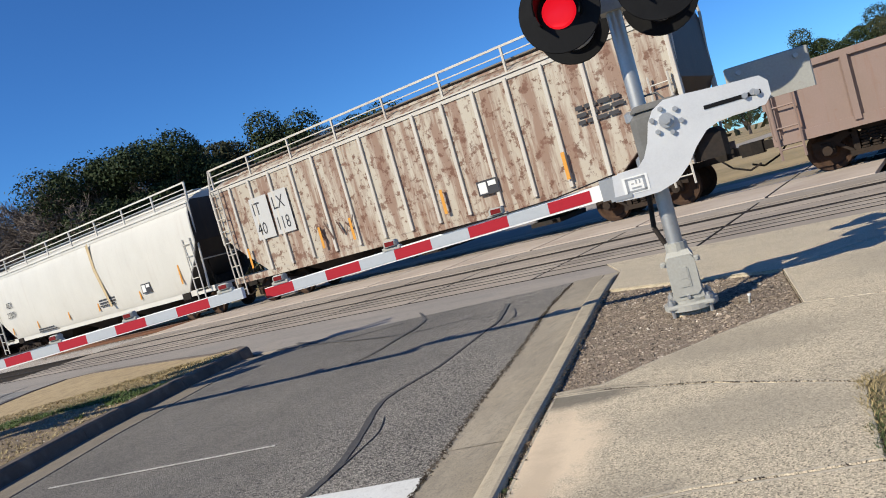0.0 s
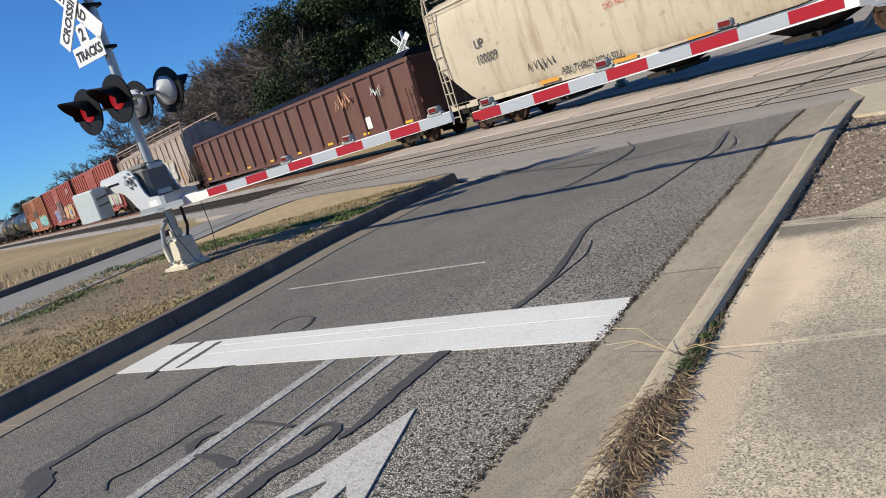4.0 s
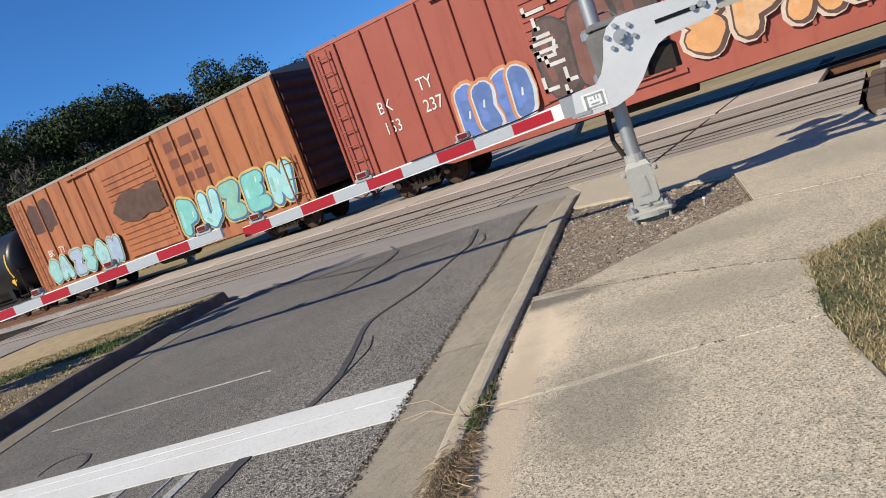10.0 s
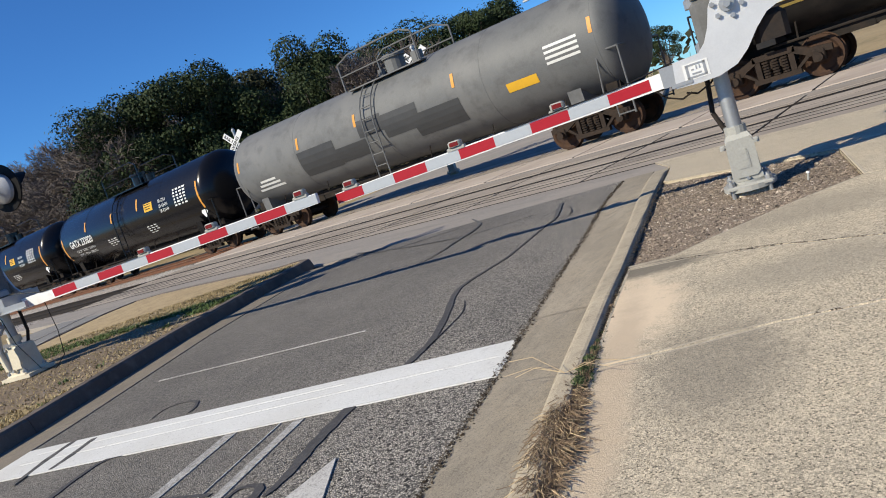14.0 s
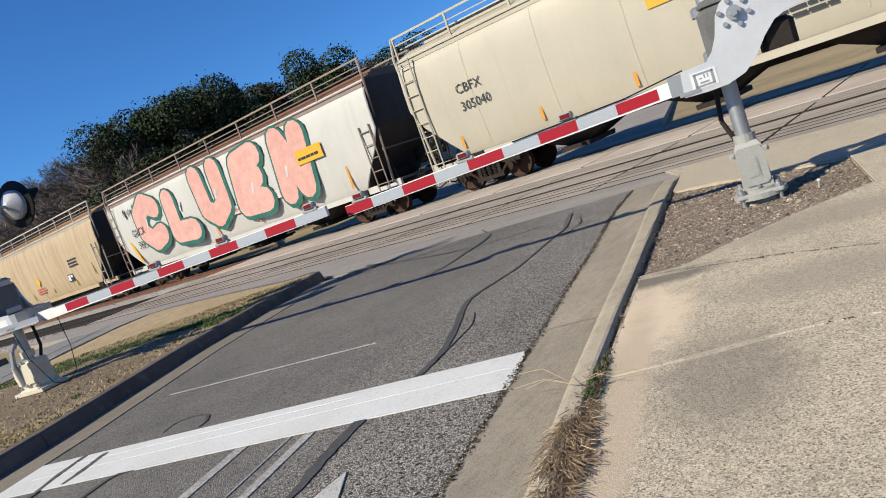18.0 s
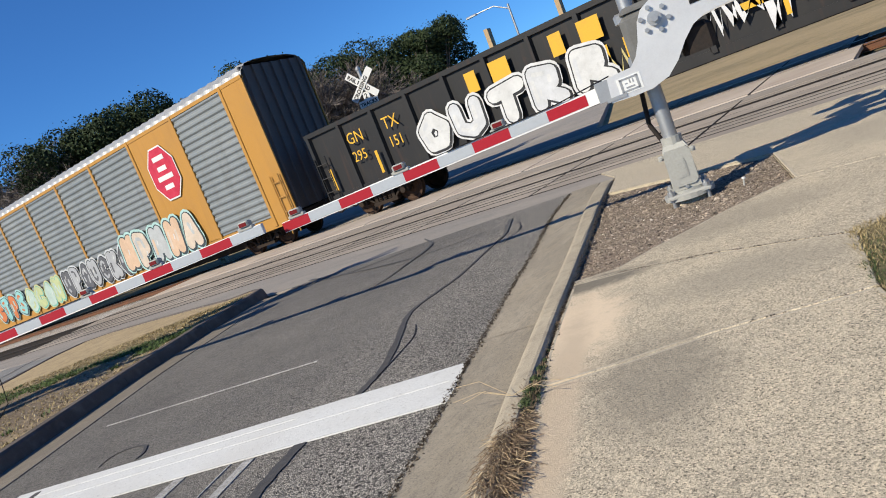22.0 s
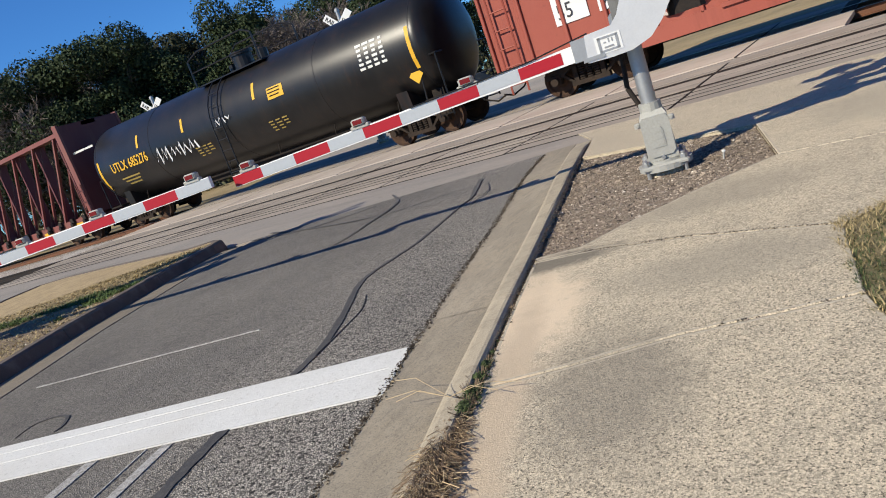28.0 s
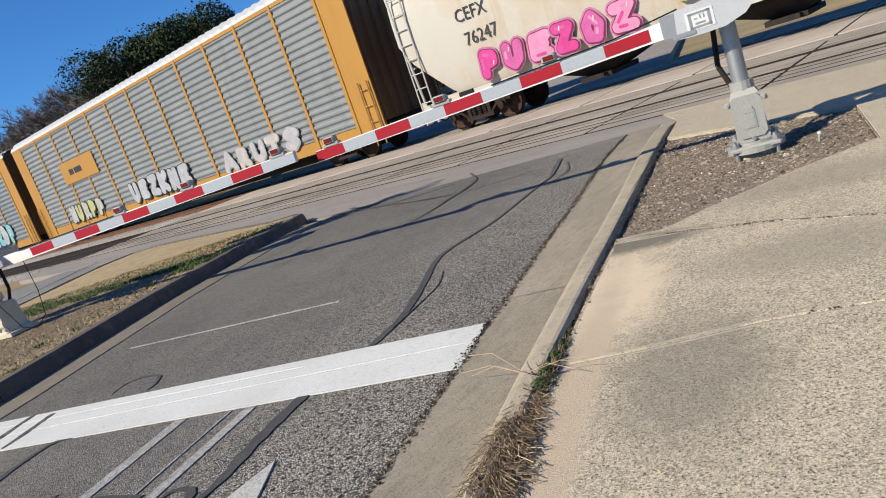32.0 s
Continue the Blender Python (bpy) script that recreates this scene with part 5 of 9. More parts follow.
def boards(car, x, z, y, seed=1):
    b = plate("data_plate", x - 0.33, x + 0.33, z - 0.2, z + 0.2, y, STENCIL_K, car, "black data plate")
    part("plate_window", Shape().box(x - 0.28, x - 0.03, y - 0.012, y - 0.006, z - 0.15, z + 0.15).box(x + 0.03, x + 0.28, y - 0.012, y - 0.006, z + 0.02, z + 0.15), WHITEP, b)


# ---- boxcars ----
def boxcar(name, label, right, left, paint_mat, roof_mat, end_mat, top=4.95, ribs=16, door=(0.0, 3.0), open_door=None, plug=False, category="boxcar"):
    car, L = rail_car(name, label, right, left, category, 2.5)
    H, z0, w = L / 2 - 0.35, 0.95, 1.5
    a, b = door[0] - door[1] / 2, door[0] + door[1] / 2
    for k in (-1, 1):
        walls = Shape()
        gaps = [(-H, a), (b, H)] if (open_door and k < 0) else [(-H, H)]
        for p, q in gaps:
            walls.box(p, q, k * w - 0.04, k * w + 0.04, z0, top)
        if open_door and k < 0:
            walls.box(a, b, -w - 0.04, -w + 0.04, top - 0.5, top).box(a, b, -w - 0.04, -w + 0.04, z0, z0 + 0.25)
        part("side_wall", walls, paint_mat, car)
    part("floor_deck", Shape().box(-H, H, -w, w, z0, z0 + 0.2), UNDER, car)
    for k in (-1, 1):
        inner, out = Shape(), []
        n = 9
        for i in range(n):
            z = z0 + 0.25 + i * (top - z0 - 0.4) / n
            d = (top - z0 - 0.4) / n
            out += [(k * H, z), (k * (H + 0.07), z + d * 0.3), (k * (H + 0.07), z + d * 0.7), (k * H, z + d)]
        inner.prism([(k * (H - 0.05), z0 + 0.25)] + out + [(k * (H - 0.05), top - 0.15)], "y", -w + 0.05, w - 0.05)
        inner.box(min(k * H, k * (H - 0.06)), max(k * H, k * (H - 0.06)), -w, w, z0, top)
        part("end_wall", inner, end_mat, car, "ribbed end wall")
    s = Shape().prism([(-w - 0.06, top - 0.02), (w + 0.06, top - 0.02), (w + 0.04, top + 0.08), (0, top + 0.26), (-w - 0.04, top + 0.08)], "x", -H - 0.02, H + 0.02)
    for i in range(18):
        x = -H + 0.3 + i * (2 * H - 0.6) / 17
        s.prism([(-w, top + 0.08), (w, top + 0.08), (0, top + 0.29)], "x", x - 0.05, x + 0.05)
    part("roof", s, roof_mat, car)
    for i in range(ribs):
        x = -H + 0.06 + i * (2 * H - 0.12) / (ribs - 1)
        if a - 0.2 < x < b + 0.2:
            continue
        for k in (-1, 1):
            part("side_post", Shape().box(x - 0.045, x + 0.045, k * w - (0.11 if k < 0 else -0.03), k * w + (-0.03 if k < 0 else 0.11), z0, top - 0.03, bev=0.015), paint_mat, car)
    for k in (-1, 1):
        part("side_sill", Shape().prism([(-H, z0 + 0.02), (-H, z0 - 0.12), (-H + 2.6, z0 - 0.12), (-H + 3.6, z0 - 0.34), (H - 3.6, z0 - 0.34), (H - 2.6, z0 - 0.12), (H, z0 - 0.12), (H, z0 + 0.02)], "y", k * w - 0.09 * (k < 0) - 0.02, k * w + 0.09 * (k > 0) + 0.02), paint_mat, car)
        if open_door and k < 0:
            continue
        d = part("door", Shape().box(a, b, k * w - (0.13 if k < 0 else -0.05), k * w + (-0.05 if k < 0 else 0.13), z0 + 0.1, top - 0.2, bev=0.02), paint_mat, car)
        if k < 0:
            if plug:
                for x in np.linspace(a + 0.3, b - 0.3, 5):
                    part("door_bar", Shape().rod((x, -w - 0.18, z0 + 0.3), (x, -w - 0.18, top - 0.4), 0.03, 6), paint_mat, d)
                for z in (1.6, 2.6, 3.7):
                    part("door_rib", Shape().box(a + 0.1, b - 0.1, -w - 0.17, -w - 0.12, z, z + 0.12), paint_mat, d)
            else:
                for i in range(14):
                    z = z0 + 0.35 + i * (top - z0 - 0.9) / 14
                    part("door_rib", Shape().prism([(a + 0.12, z), (b - 0.12, z), (b - 0.16, z + 0.09), (a + 0.16, z + 0.09)], "y", -w - 0.165, -w - 0.12), paint_mat, d)
            part("door_track", Shape().box(a - 2.2, b + 0.3, -w - 0.17, -w - 0.06, z0 - 0.04, z0 + 0.05), paint_mat, car)
            part("door_track", Shape().box(a - 2.2, b + 0.3, -w - 0.16, -w - 0.06, top - 0.2, top - 0.12), paint_mat, car)
    for k in (-1, 1):
        x = k * (H - 0.55) - (0.23 if k > 0 else 0.23)
        ladder(car, x, -w - 0.17, 0.5, 2.5 if k > 0 else top - 0.1, 0.46, paint_mat)
        part("bolster", Shape().box(k * (L / 2 - 2.5) - 0.3, k * (L / 2 - 2.5) + 0.3, -1.4, 1.4, 0.86, 1.0), UNDER, car)
    part("underframe", Shape().box(-H + 3.4, H - 3.4, -0.9, 0.9, 0.55, 0.95).rod((-1, -0.7, 0.6), (1.2, -0.7, 0.6), 0.22, 10), UNDER, car)
    return car, L, H, -w - 0.04


# ---- tank cars ----
def tank_car(name, label, right, left, tank_mat, radius=1.53, zc=2.55, rail_mat=None, belly=0.0, category="tank car"):
    car, L = rail_car(name, label, right, left, category, 1.9)
    H = L / 2 - 0.27
    rail_mat = rail_mat or tank_mat
    prof = [(-H, 0.02)] + [(-H + 0.62 * (1 - math.cos(t)), radius * math.sin(t)) for t in np.linspace(0.12, math.pi / 2, 8)]
    prof += [(-x, r) for x, r in prof[::-1]]
    part("tank", Shape().lathe(prof, (0, 0, zc), (1, 0, 0), 48), tank_mat, car, smooth=True)
    for x in (-H + 0.66, -H * 0.5, 0.0, H * 0.5, H - 0.66):
        part("ring_seam", Shape().lathe([(-0.02, radius - 0.01), (-0.015, radius + 0.006), (0.015, radius + 0.006), (0.02, radius - 0.01)], (x, 0, zc), (1, 0, 0), 48, close=False), tank_mat, car, smooth=True)
    part("manway", Shape().rod((0.25, 0, zc + radius - 0.15), (0.25, 0, zc + radius + 0.42), 0.34, 16).rod((0.25, 0, zc + radius + 0.4), (0.25, 0, zc + radius + 0.52), 0.4, 16), tank_mat, car)
    part("valve_box", Shape().rod((1.2, 0, zc + radius - 0.1), (1.2, 0, zc + radius + 0.3), 0.2, 10), tank_mat, car)
    part("valve_box", Shape().rod((-0.6, 0.2, zc + radius - 0.1), (-0.6, 0.2, zc + radius + 0.25), 0.12, 8), tank_mat, car)
    top = zc + radius
    for y in (-1.0, 1.0):
        part("walkway", Shape().box(-1.3, 2.0, y * 0.725 - 0.22, y * 0.725 + 0.22, top - 0.16, top - 0.12), rail_mat, car)
        s = Shape()
        s.path([(-1.3, y, top - 0.14), (-1.3, y, top + 0.75), (-0.8, y * 0.9, top + 0.95), (1.5, y * 0.9, top + 0.95), (2.0, y, top + 0.75), (2.0, y, top - 0.14)], 0.028)
        s.path([(-1.3, y, top + 0.35), (2.0, y, top + 0.35)], 0.022)
        part("walkway_railing", s, rail_mat, car)
    for k in (-1, 1):                          # ladders that follow the barrel
        s = Shape()
        for dx in (-0.25, 0.25):
            pts = [(dx - 0.3, -radius - 0.12, 0.75), (dx - 0.3, -radius - 0.12, zc)] + [(dx - 0.3, -(radius + 0.12) * math.cos(t), zc + (radius + 0.12) * math.sin(t)) for t in np.linspace(0.2, 1.05, 5)]
            s.path([(x, y * -k if k > 0 else y, z) for x, y, z in pts] if k < 0 else [(x, -y, z) for x, y, z in pts], 0.024)
        for z in np.linspace(0.9, zc + 1.0, 8):
            y = -(radius + 0.12) if z <= zc else -math.sqrt(max(0.2, (radius + 0.12) ** 2 - (z - zc) ** 2))
            s.rod((-0.55, y if k < 0 else -y, z), (-0.05, y if k < 0 else -y, z), 0.016, 5)
        part("ladder", s, rail_mat, car)
    for k in (-1, 1):
        e = k * (L / 2 - 0.45)
        part("stub_sill", Shape().box(min(e, e - k * 3.4), max(e, e - k * 3.4), -0.3, 0.3, 0.72, 1.06), UNDER, car)
        part("saddle", Shape().prism([(-1.35, 1.0), (1.35, 1.0), (1.4, 1.5), (0.9, 1.25), (0, 1.12), (-0.9, 1.25), (-1.4, 1.5)], "x", k * (L / 2 - 1.9) - 0.2, k * (L / 2 - 1.9) + 0.2), tank_mat, car)
        part("end_platform", Shape().box(min(e, e - k * 0.75), max(e, e - k * 0.75), -1.4, 1.4, 1.02, 1.08), UNDER, car)
        s = Shape()
        for y in (-1.38, 1.38):
            s.path([(e, y, 0.5), (e, y, 2.2), (e - k * 0.6, y, 2.2), (e - k * 0.7, y, 1.05)], 0.024)
            s.path([(e - k * 0.45, y, 0.5), (e - k * 0.45, y, 1.05)], 0.02)
            s.rod((e, y, 0.55), (e - k * 0.45, y, 0.55), 0.02, 5)
        s.path([(e, -1.38, 2.2), (e, 1.38, 2.2)], 0.024)
        part("end_railing", s, rail_mat, car)
        part("brake_cylinder", Shape().rod((e - k * 0.5, 0.3, 1.1), (e - k * 0.5, 0.3, 1.7), 0.13, 8), UNDER, car)
        part("valve_block", Shape().box(min(e - k * 0.4, e - k * 0.8), max(e - k * 0.4, e - k * 0.8), -0.9, -0.5, 1.08, 1.5), UNDER, car)
    s = Shape().rod((-H + 1.6, -1.0, 0.95), (H - 1.6, -1.0, 0.95), 0.03, 6)
    for x in np.linspace(-H + 2.2, H - 2.2, 6):
        s.rod((x, -1.0, 0.95), (x, -0.9, 1.35), 0.02, 5)
    s.rod((0.6, 0, 1.0), (0.6, 0, 0.55), 0.16, 10)
    part("under_piping", s, UNDER, car)
    ty = lambda z: -(math.sqrt(max(0.0, radius * radius - (z - zc) ** 2)) + 0.006)
    return car, L, H, ty


def tank_band(car, x, z0, z1, width, mat, ty, label="yellow reflective strip", name="reflector"):
    s = Shape()
    n = 5
    zs = np.linspace(z0, z1, n)
    s.add([(x + d, ty(z) - 0.004, z) for z in zs for d in (-width / 2, width / 2)], [(2 * i, 2 * i + 1, 2 * i + 3, 2 * i + 2) for i in range(n - 1)])
    s.add([(x + d, ty(z) + 0.01, z) for z in zs for d in (-width / 2, width / 2)], [(2 * i + 2, 2 * i + 3, 2 * i + 1, 2 * i) for i in range(n - 1)])
    return part(name, s, mat, car, label)


def tank_mark(text, size, mat, car, x, z, ty, zc, radius, squeeze=1.0, bold=0.0, label=""):
    tilt = math.degrees(math.asin(max(-0.95, min(0.95, (z + size * 0.35 - zc) / radius))))
    zm = z + size * 0.35
    y = ty(zm) - 0.012
    c = math.cos(radians(tilt))
    return letters("lettering", text, size, mat, car, pose(x, y + size * 0.35 * -math.sin(radians(tilt)), zm - size * 0.35 * c, 90 - tilt, 0, 0), label, bold, squeeze)


# ---- gondolas, flats, auto racks ----
def gondola(name, label, right, left, mat, top=2.75, ribs=16, load=None, category="gondola car"):
    car, L = rail_car(name, label, right, left, category, 2.1)
    H, z0, w = L / 2 - 0.3, 0.95, 1.45
    part("floor_deck", Shape().box(-H, H, -w, w, z0, z0 + 0.12), UNDER, car)
    for k in (-1, 1):
        part("side_wall", Shape().box(-H, H, k * w - 0.02, k * w + 0.02, z0, top), mat, car)
        part("top_chord", Shape().box(-H, H, k * (w + 0.03) - 0.07, k * (w + 0.03) + 0.07, top - 0.06, top + 0.08), mat, car)
        part("side_sill", Shape().box(-H, H, k * (w + 0.04) - 0.04, k * (w + 0.04) + 0.04, z0 - 0.14, z0 + 0.08), mat, car)
        e = k * (H - 0.03)
        part("end_wall", Shape().box(e - 0.03, e + 0.03, -w, w, z0, top).box(e + k * 0.06 - 0.03, e + k * 0.06 + 0.03, -w, w, top - 0.5, top - 0.3).box(e + k * 0.06 - 0.03, e + k * 0.06 + 0.03, -w, w, 1.6, 1.8).box(e - 0.06, e + 0.06, -w + 0.05, w - 0.05, top - 0.06, top + 0.078), mat, car)
    for i in range(ribs):
        x = -H + 0.12 + i * (2 * H - 0.24) / (ribs - 1)
        for k in (-1, 1):
            part("side_post", Shape().prism([(x - 0.12, k * w), (x - 0.06, k * (w + 0.13)), (x + 0.06, k * (w + 0.13)), (x + 0.12, k * w)], "z", z0, top - 0.04), mat, car)
    for k in (-1, 1):
        ladder(car, k * (H - 0.35) - 0.23, -w - 0.16, 0.5, 2.3, 0.46, mat)
        part("bolster", Shape().box(k * (L / 2 - 2.1) - 0.3, k * (L / 2 - 2.1) + 0.3, -1.4, 1.4, 0.84, 0.96), UNDER, car)
    return car, L, H, -w - 0.025


def autorack(name, label, right, left, yellow, screen, roof, end_mat, bays=9, category="auto rack car", logo_bay=None, e0=1.2):
    car, L = rail_car(name, label, right, left, category, 3.0)
    H, z0, top, w = L / 2 - 0.3, 0.78, 5.8, 1.55
    part("deck", Shape().box(-H, H, -1.4, 1.4, z0, z0 + 0.2), UNDER, car)
    part("upper_deck", Shape().box(-H + 0.6, H - 0.6, -1.4, 1.4, 2.3, 2.4), UNDER, car)
    for k in (-1, 1):
        part("side_sill", Shape().box(-H, H, k * (w - 0.015) - 0.045, k * (w - 0.015) + 0.045, z0 - 0.08, z0 + 0.32), yellow, car)
        part("top_chord", Shape().box(-H, H, k * (w - 0.005) - 0.055, k * (w - 0.005) + 0.055, top - 0.12, top), yellow, car)
    arch = [(w + 0.05, top), (w - 0.02, top + 0.14), (w - 0.3, top + 0.36), (0.8, top + 0.44), (0, top + 0.47)]
    prof = arch + [(-y, z) for y, z in arch[::-1][1:]]
    s = Shape()
    n = 110
    xs = np.linspace(-H - 0.04, H + 0.04, n * 2)
    rings = []
    for i, x in enumerate(xs):
        d = 0.035 if (i // 2) % 2 else 0.0
        rings.append([(x, y * (1 - d * 0.3), z - d) for y, z in prof])
    m = len(prof)
    s.add([p for r in rings for p in r], [(k * m + i, k * m + i + 1, (k + 1) * m + i + 1, (k + 1) * m + i) for k in range(len(rings) - 1) for i in range(m - 1)])
    part("roof", s, roof, car, "corrugated pale steel roof")
    step = (2 * H - 2 * e0) / bays
    for i in range(bays + 1):
        x = -H + e0 + i * step
        for k in (-1, 1):
            part("side_post", Shape().box(x - 0.075, x + 0.075, k * w - (0.07 if k < 0 else 0.0), k * w + (0.0 if k < 0 else 0.07), z0, top, bev=0.015), yellow, car)
    waves = 38
    out = []
    for i in range(waves * 2):
        out.append((-w - (0.045 if (i // 2) % 2 else 0.0), z0 + 0.34 + i * (top - 0.12 - z0 - 0.36) / (waves * 2 - 1)))
    prof2 = out + [(y + 0.012, z) for y, z in out[::-1]]
    for i in range(bays):
        x = -H + e0 + i * step + 0.075
        if logo_bay is not None and i in logo_bay:
            part("solid_panel", Shape().box(x, x + step - 0.15, -w - 0.03, -w + 0.01, z0 + 0.3, top - 0.1), yellow, car, "yellow painted panel")
        else:
            s = Shape()
            mm = len(prof2)
            s.add([(xx, y, z) for xx in (x, x + step - 0.15) for y, z in prof2], [(j, j + 1, mm + j + 1, mm + j) for j in range(waves * 2 - 1)])
            part("screen_panel", s, screen, car, "corrugated galvanised side screen")
        part("back_screen", Shape().box(x, x + step - 0.15, w - 0.02, w + 0.01, z0 + 0.3, top - 0.1), screen, car)
    for k in (-1, 1):
        e = k * H
        out = [(e - k * 0.09, -1.5)]
        for y in np.linspace(-1.35, 1.35, 7):
            out += [(e - k * 0.03, y - 0.15), (e - k * 0.03, y - 0.06), (e + k * 0.05, y - 0.04), (e + k * 0.05, y + 0.04), (e - k * 0.03, y + 0.06), (e - k * 0.03, y + 0.15)]
        s = Shape().prism(out + [(e - k * 0.09, 1.5)], "z", z0 + 0.25, top + 0.25)
        part("end_door", s, end_mat, car, "ribbed folding end door")
        for y in (-w - 0.0075, w + 0.0075):
            part("corner_panel", Shape().box(min(e, e - k * e0), max(e, e - k * e0), y - 0.0275, y + 0.0275, z0 + 0.2, top), yellow, car)
        ladder(car, e - k * 0.32 - 0.2, -w - 0.11, 0.35, 2.4, 0.4, yellow)
        part("bolster", Shape().box(k * (L / 2 - 3.0) - 0.3, k * (L / 2 - 3.0) + 0.3, -1.35, 1.35, 0.7, 0.84), UNDER, car)
    part("underframe", Shape().box(-H + 4, H - 4, -0.6, 0.6, 0.35, 0.72).rod((-2, -1.0, 0.55), (0.5, -1.0, 0.55), 0.2, 10), UNDER, car)
    return car, L, H, -w - 0.06


# ---- the cars, in the order in which they pass ----
def train():
    old_white = material("weathered white car paint", (0.399, 0.36, 0.296), 0.65, 0, ((0.45, 0.4, 0.7, (0.335, 0.284, 0.219), 0.7), (1.1, 0.46, 0.58, (0.174, 0.0837, 0.0515), 0.75, (2.5, 1.0, 0.3)), (3.5, 0.54, 0.6, (0.129, 0.0547, 0.0322), 0.75), (7.0, 0.56, 0.62, (0.103, 0.0451, 0.0258), 0.6)), (40.0, 0.08), 0.003, 25.0)
    # near-black for hopper ends: their shade is painted into the colour
    SHADE_END = paint("end sheet paint darkened as shade", (0.045, 0.04, 0.036), 0.15, 0.3)
    steel = paint("grimy car steel", (0.20, 0.18, 0.16), 0.3, 0.4)
    gondola("gondola", "weathered pinkish gondola ahead of the rusty hopper", 14.5, -3.9, paint("faded pink gondola paint", (0.34, 0.24, 0.2), 0.4, 0.4), 2.3, 12)
    rusty_side = tuple((z, 1.5 if z < 4.45 else w) for z, w in SMOOTH_SIDE)
    rib = paint("pale rib paint", (0.72, 0.68, 0.6), 0.35, 0.2)
    # end sheets here: rust, with shade painted in
    car, L, H = hopper("covered_hopper", "rust-streaked off-white covered hopper with vertical side posts", -3.9, -22.4, old_white, steel, rib, 17, rib, 0, None, None, 2.6, 1.9, rusty_side, ends=paint("rusty end sheet darkened as shade", (0.06, 0.035, 0.028), 0.3, 0.3))
    y = -1.56
    mark("IT", 0.62, STENCIL_K, car, -H + 2.02, 3.05, y - 0.01, squeeze=0.8)
    mark("LX", 0.62, STENCIL_K, car, -H + 3.05, 3.05, y - 0.01, squeeze=0.8)
    mark("40", 0.62, STENCIL_K, car, -H + 2.02, 2.35, y - 0.01, squeeze=0.8)
    mark("118", 0.62, STENCIL_K, car, -H + 3.0, 2.35, y - 0.01, squeeze=0.75)
    plate("number_panel", -H + 1.95, -H + 2.85, 2.2, 3.65, y, paint("pale panel", (0.66, 0.66, 0.64), 0.1, 0.1), car)
    plate("number_panel", -H + 2.98, -H + 3.85, 2.2, 3.65, y, paint("pale panel", (0.66, 0.66, 0.64), 0.1, 0.1), car)
    conspic(car, (-H + 1.3, -H + 4.9, -2.2, 1.4, H - 3.2, H - 1.2), 1.35, y - 0.075, 0.7)
    boards(car, 2.9, 1.75, y - 0.02)
    scribble(car, -H + 4.6, -H + 6.4, 1.5, 2.2, (0.12, 0.06, 0.04), y - 0.02, 3, 0.03)
    stub(4, 0.35, 0.1, H - 2.6, 2.9, STENCIL_K, car, y, 3, label="small faded black stencils")

    white = paint("clean white car paint", (0.80, 0.78, 0.71), 0.10, 0.10, 0.45)
    car, L, H = hopper("covered_hopper", "clean white smooth-sided covered hopper with ends coloured dark as shade", -22.4, -41.9, white, None, white, 0, None, 0, white, white, ends=SHADE_END)
    y = side_y(2.7) - 0.012
    mark("AEX", 0.42, STENCIL_K, car, -H + 1.75, 2.7, side_y(3.1) - 0.03, squeeze=0.85)
    mark("22309", 0.42, STENCIL_K, car, -H + 1.6, 2.22, y - 0.02, squeeze=0.85)
    conspic(car, (-H + 1.5, -H + 4.2, -H + 7.3, 1.0, H - 4.6), 1.35, side_y(1.5) - 0.03, 0.65)
    conspic(car, (H - 1.5,), 1.5, side_y(1.9) - 0.03, 1.2)
    boards(car, H - 4.0, 1.75, side_y(1.75) - 0.03)
    stub(5, 0.3, 0.07, 1.2, 1.75, STENCIL_K, car, side_y(1.75) - 0.02, 3, seed=2)
    stub(7, 0.3, 0.06, -5.0, 1.25, STENCIL_K, car, side_y(1.25) - 0.03, 2, seed=3)
    part("stain", Shape().prism([(1.55, 4.2), (1.75, 4.3), (1.8, 3.2), (2.3, 1.4), (2.15, 1.4), (1.6, 3.1)], "y", side_y(2.9) - 0.018, side_y(2.9) - 0.012), spray((0.6, 0.46, 0.26)), car, "rusty run-down stain")

    # bulkhead flat with stake racks
    brown = paint("brown flat car paint", (0.19, 0.11, 0.055), 0.3, 0.4)
    orange = paint("orange stake paint", (0.50, 0.16, 0.07), 0.3, 0.3)
    car, L = rail_car("flat_car", "brown flat car with orange stake racks and rail-end stands", -41.9, -63.6, "flat car", 2.2)
    H = L / 2 - 0.3
    part("deck", Shape().box(-H, H, -1.4, 1.4, 0.95, 1.1), brown, car)
    part("side_sill", Shape().prism([(-H, 1.12), (-H, 0.75), (-H + 2.5, 0.7), (-H + 3.5, 0.52), (H - 3.5, 0.52), (H - 2.5, 0.7), (H, 0.75), (H, 1.12)], "y", -1.52, -1.42).prism([(-H, 1.12), (-H, 0.75), (H, 0.75), (H, 1.12)], "y", 1.42, 1.52), brown, car)
    for i in range(22):
        x = -H + 0.5 + i * (2 * H - 1) / 21
        part("stake_pocket", Shape().box(x - 0.09, x + 0.09, -1.6, -1.5, 0.75, 1.08), brown, car)
    for i in range(7):
        plate("reflector", -H + 1.2 + i * 2.9, -H + 1.7 + i * 2.9, 0.8, 0.93, -1.61, AMBER, car, "amber reflective strip")
    rack = paint("dark rack steel", (0.03, 0.022, 0.02), 0.1, 0.1)
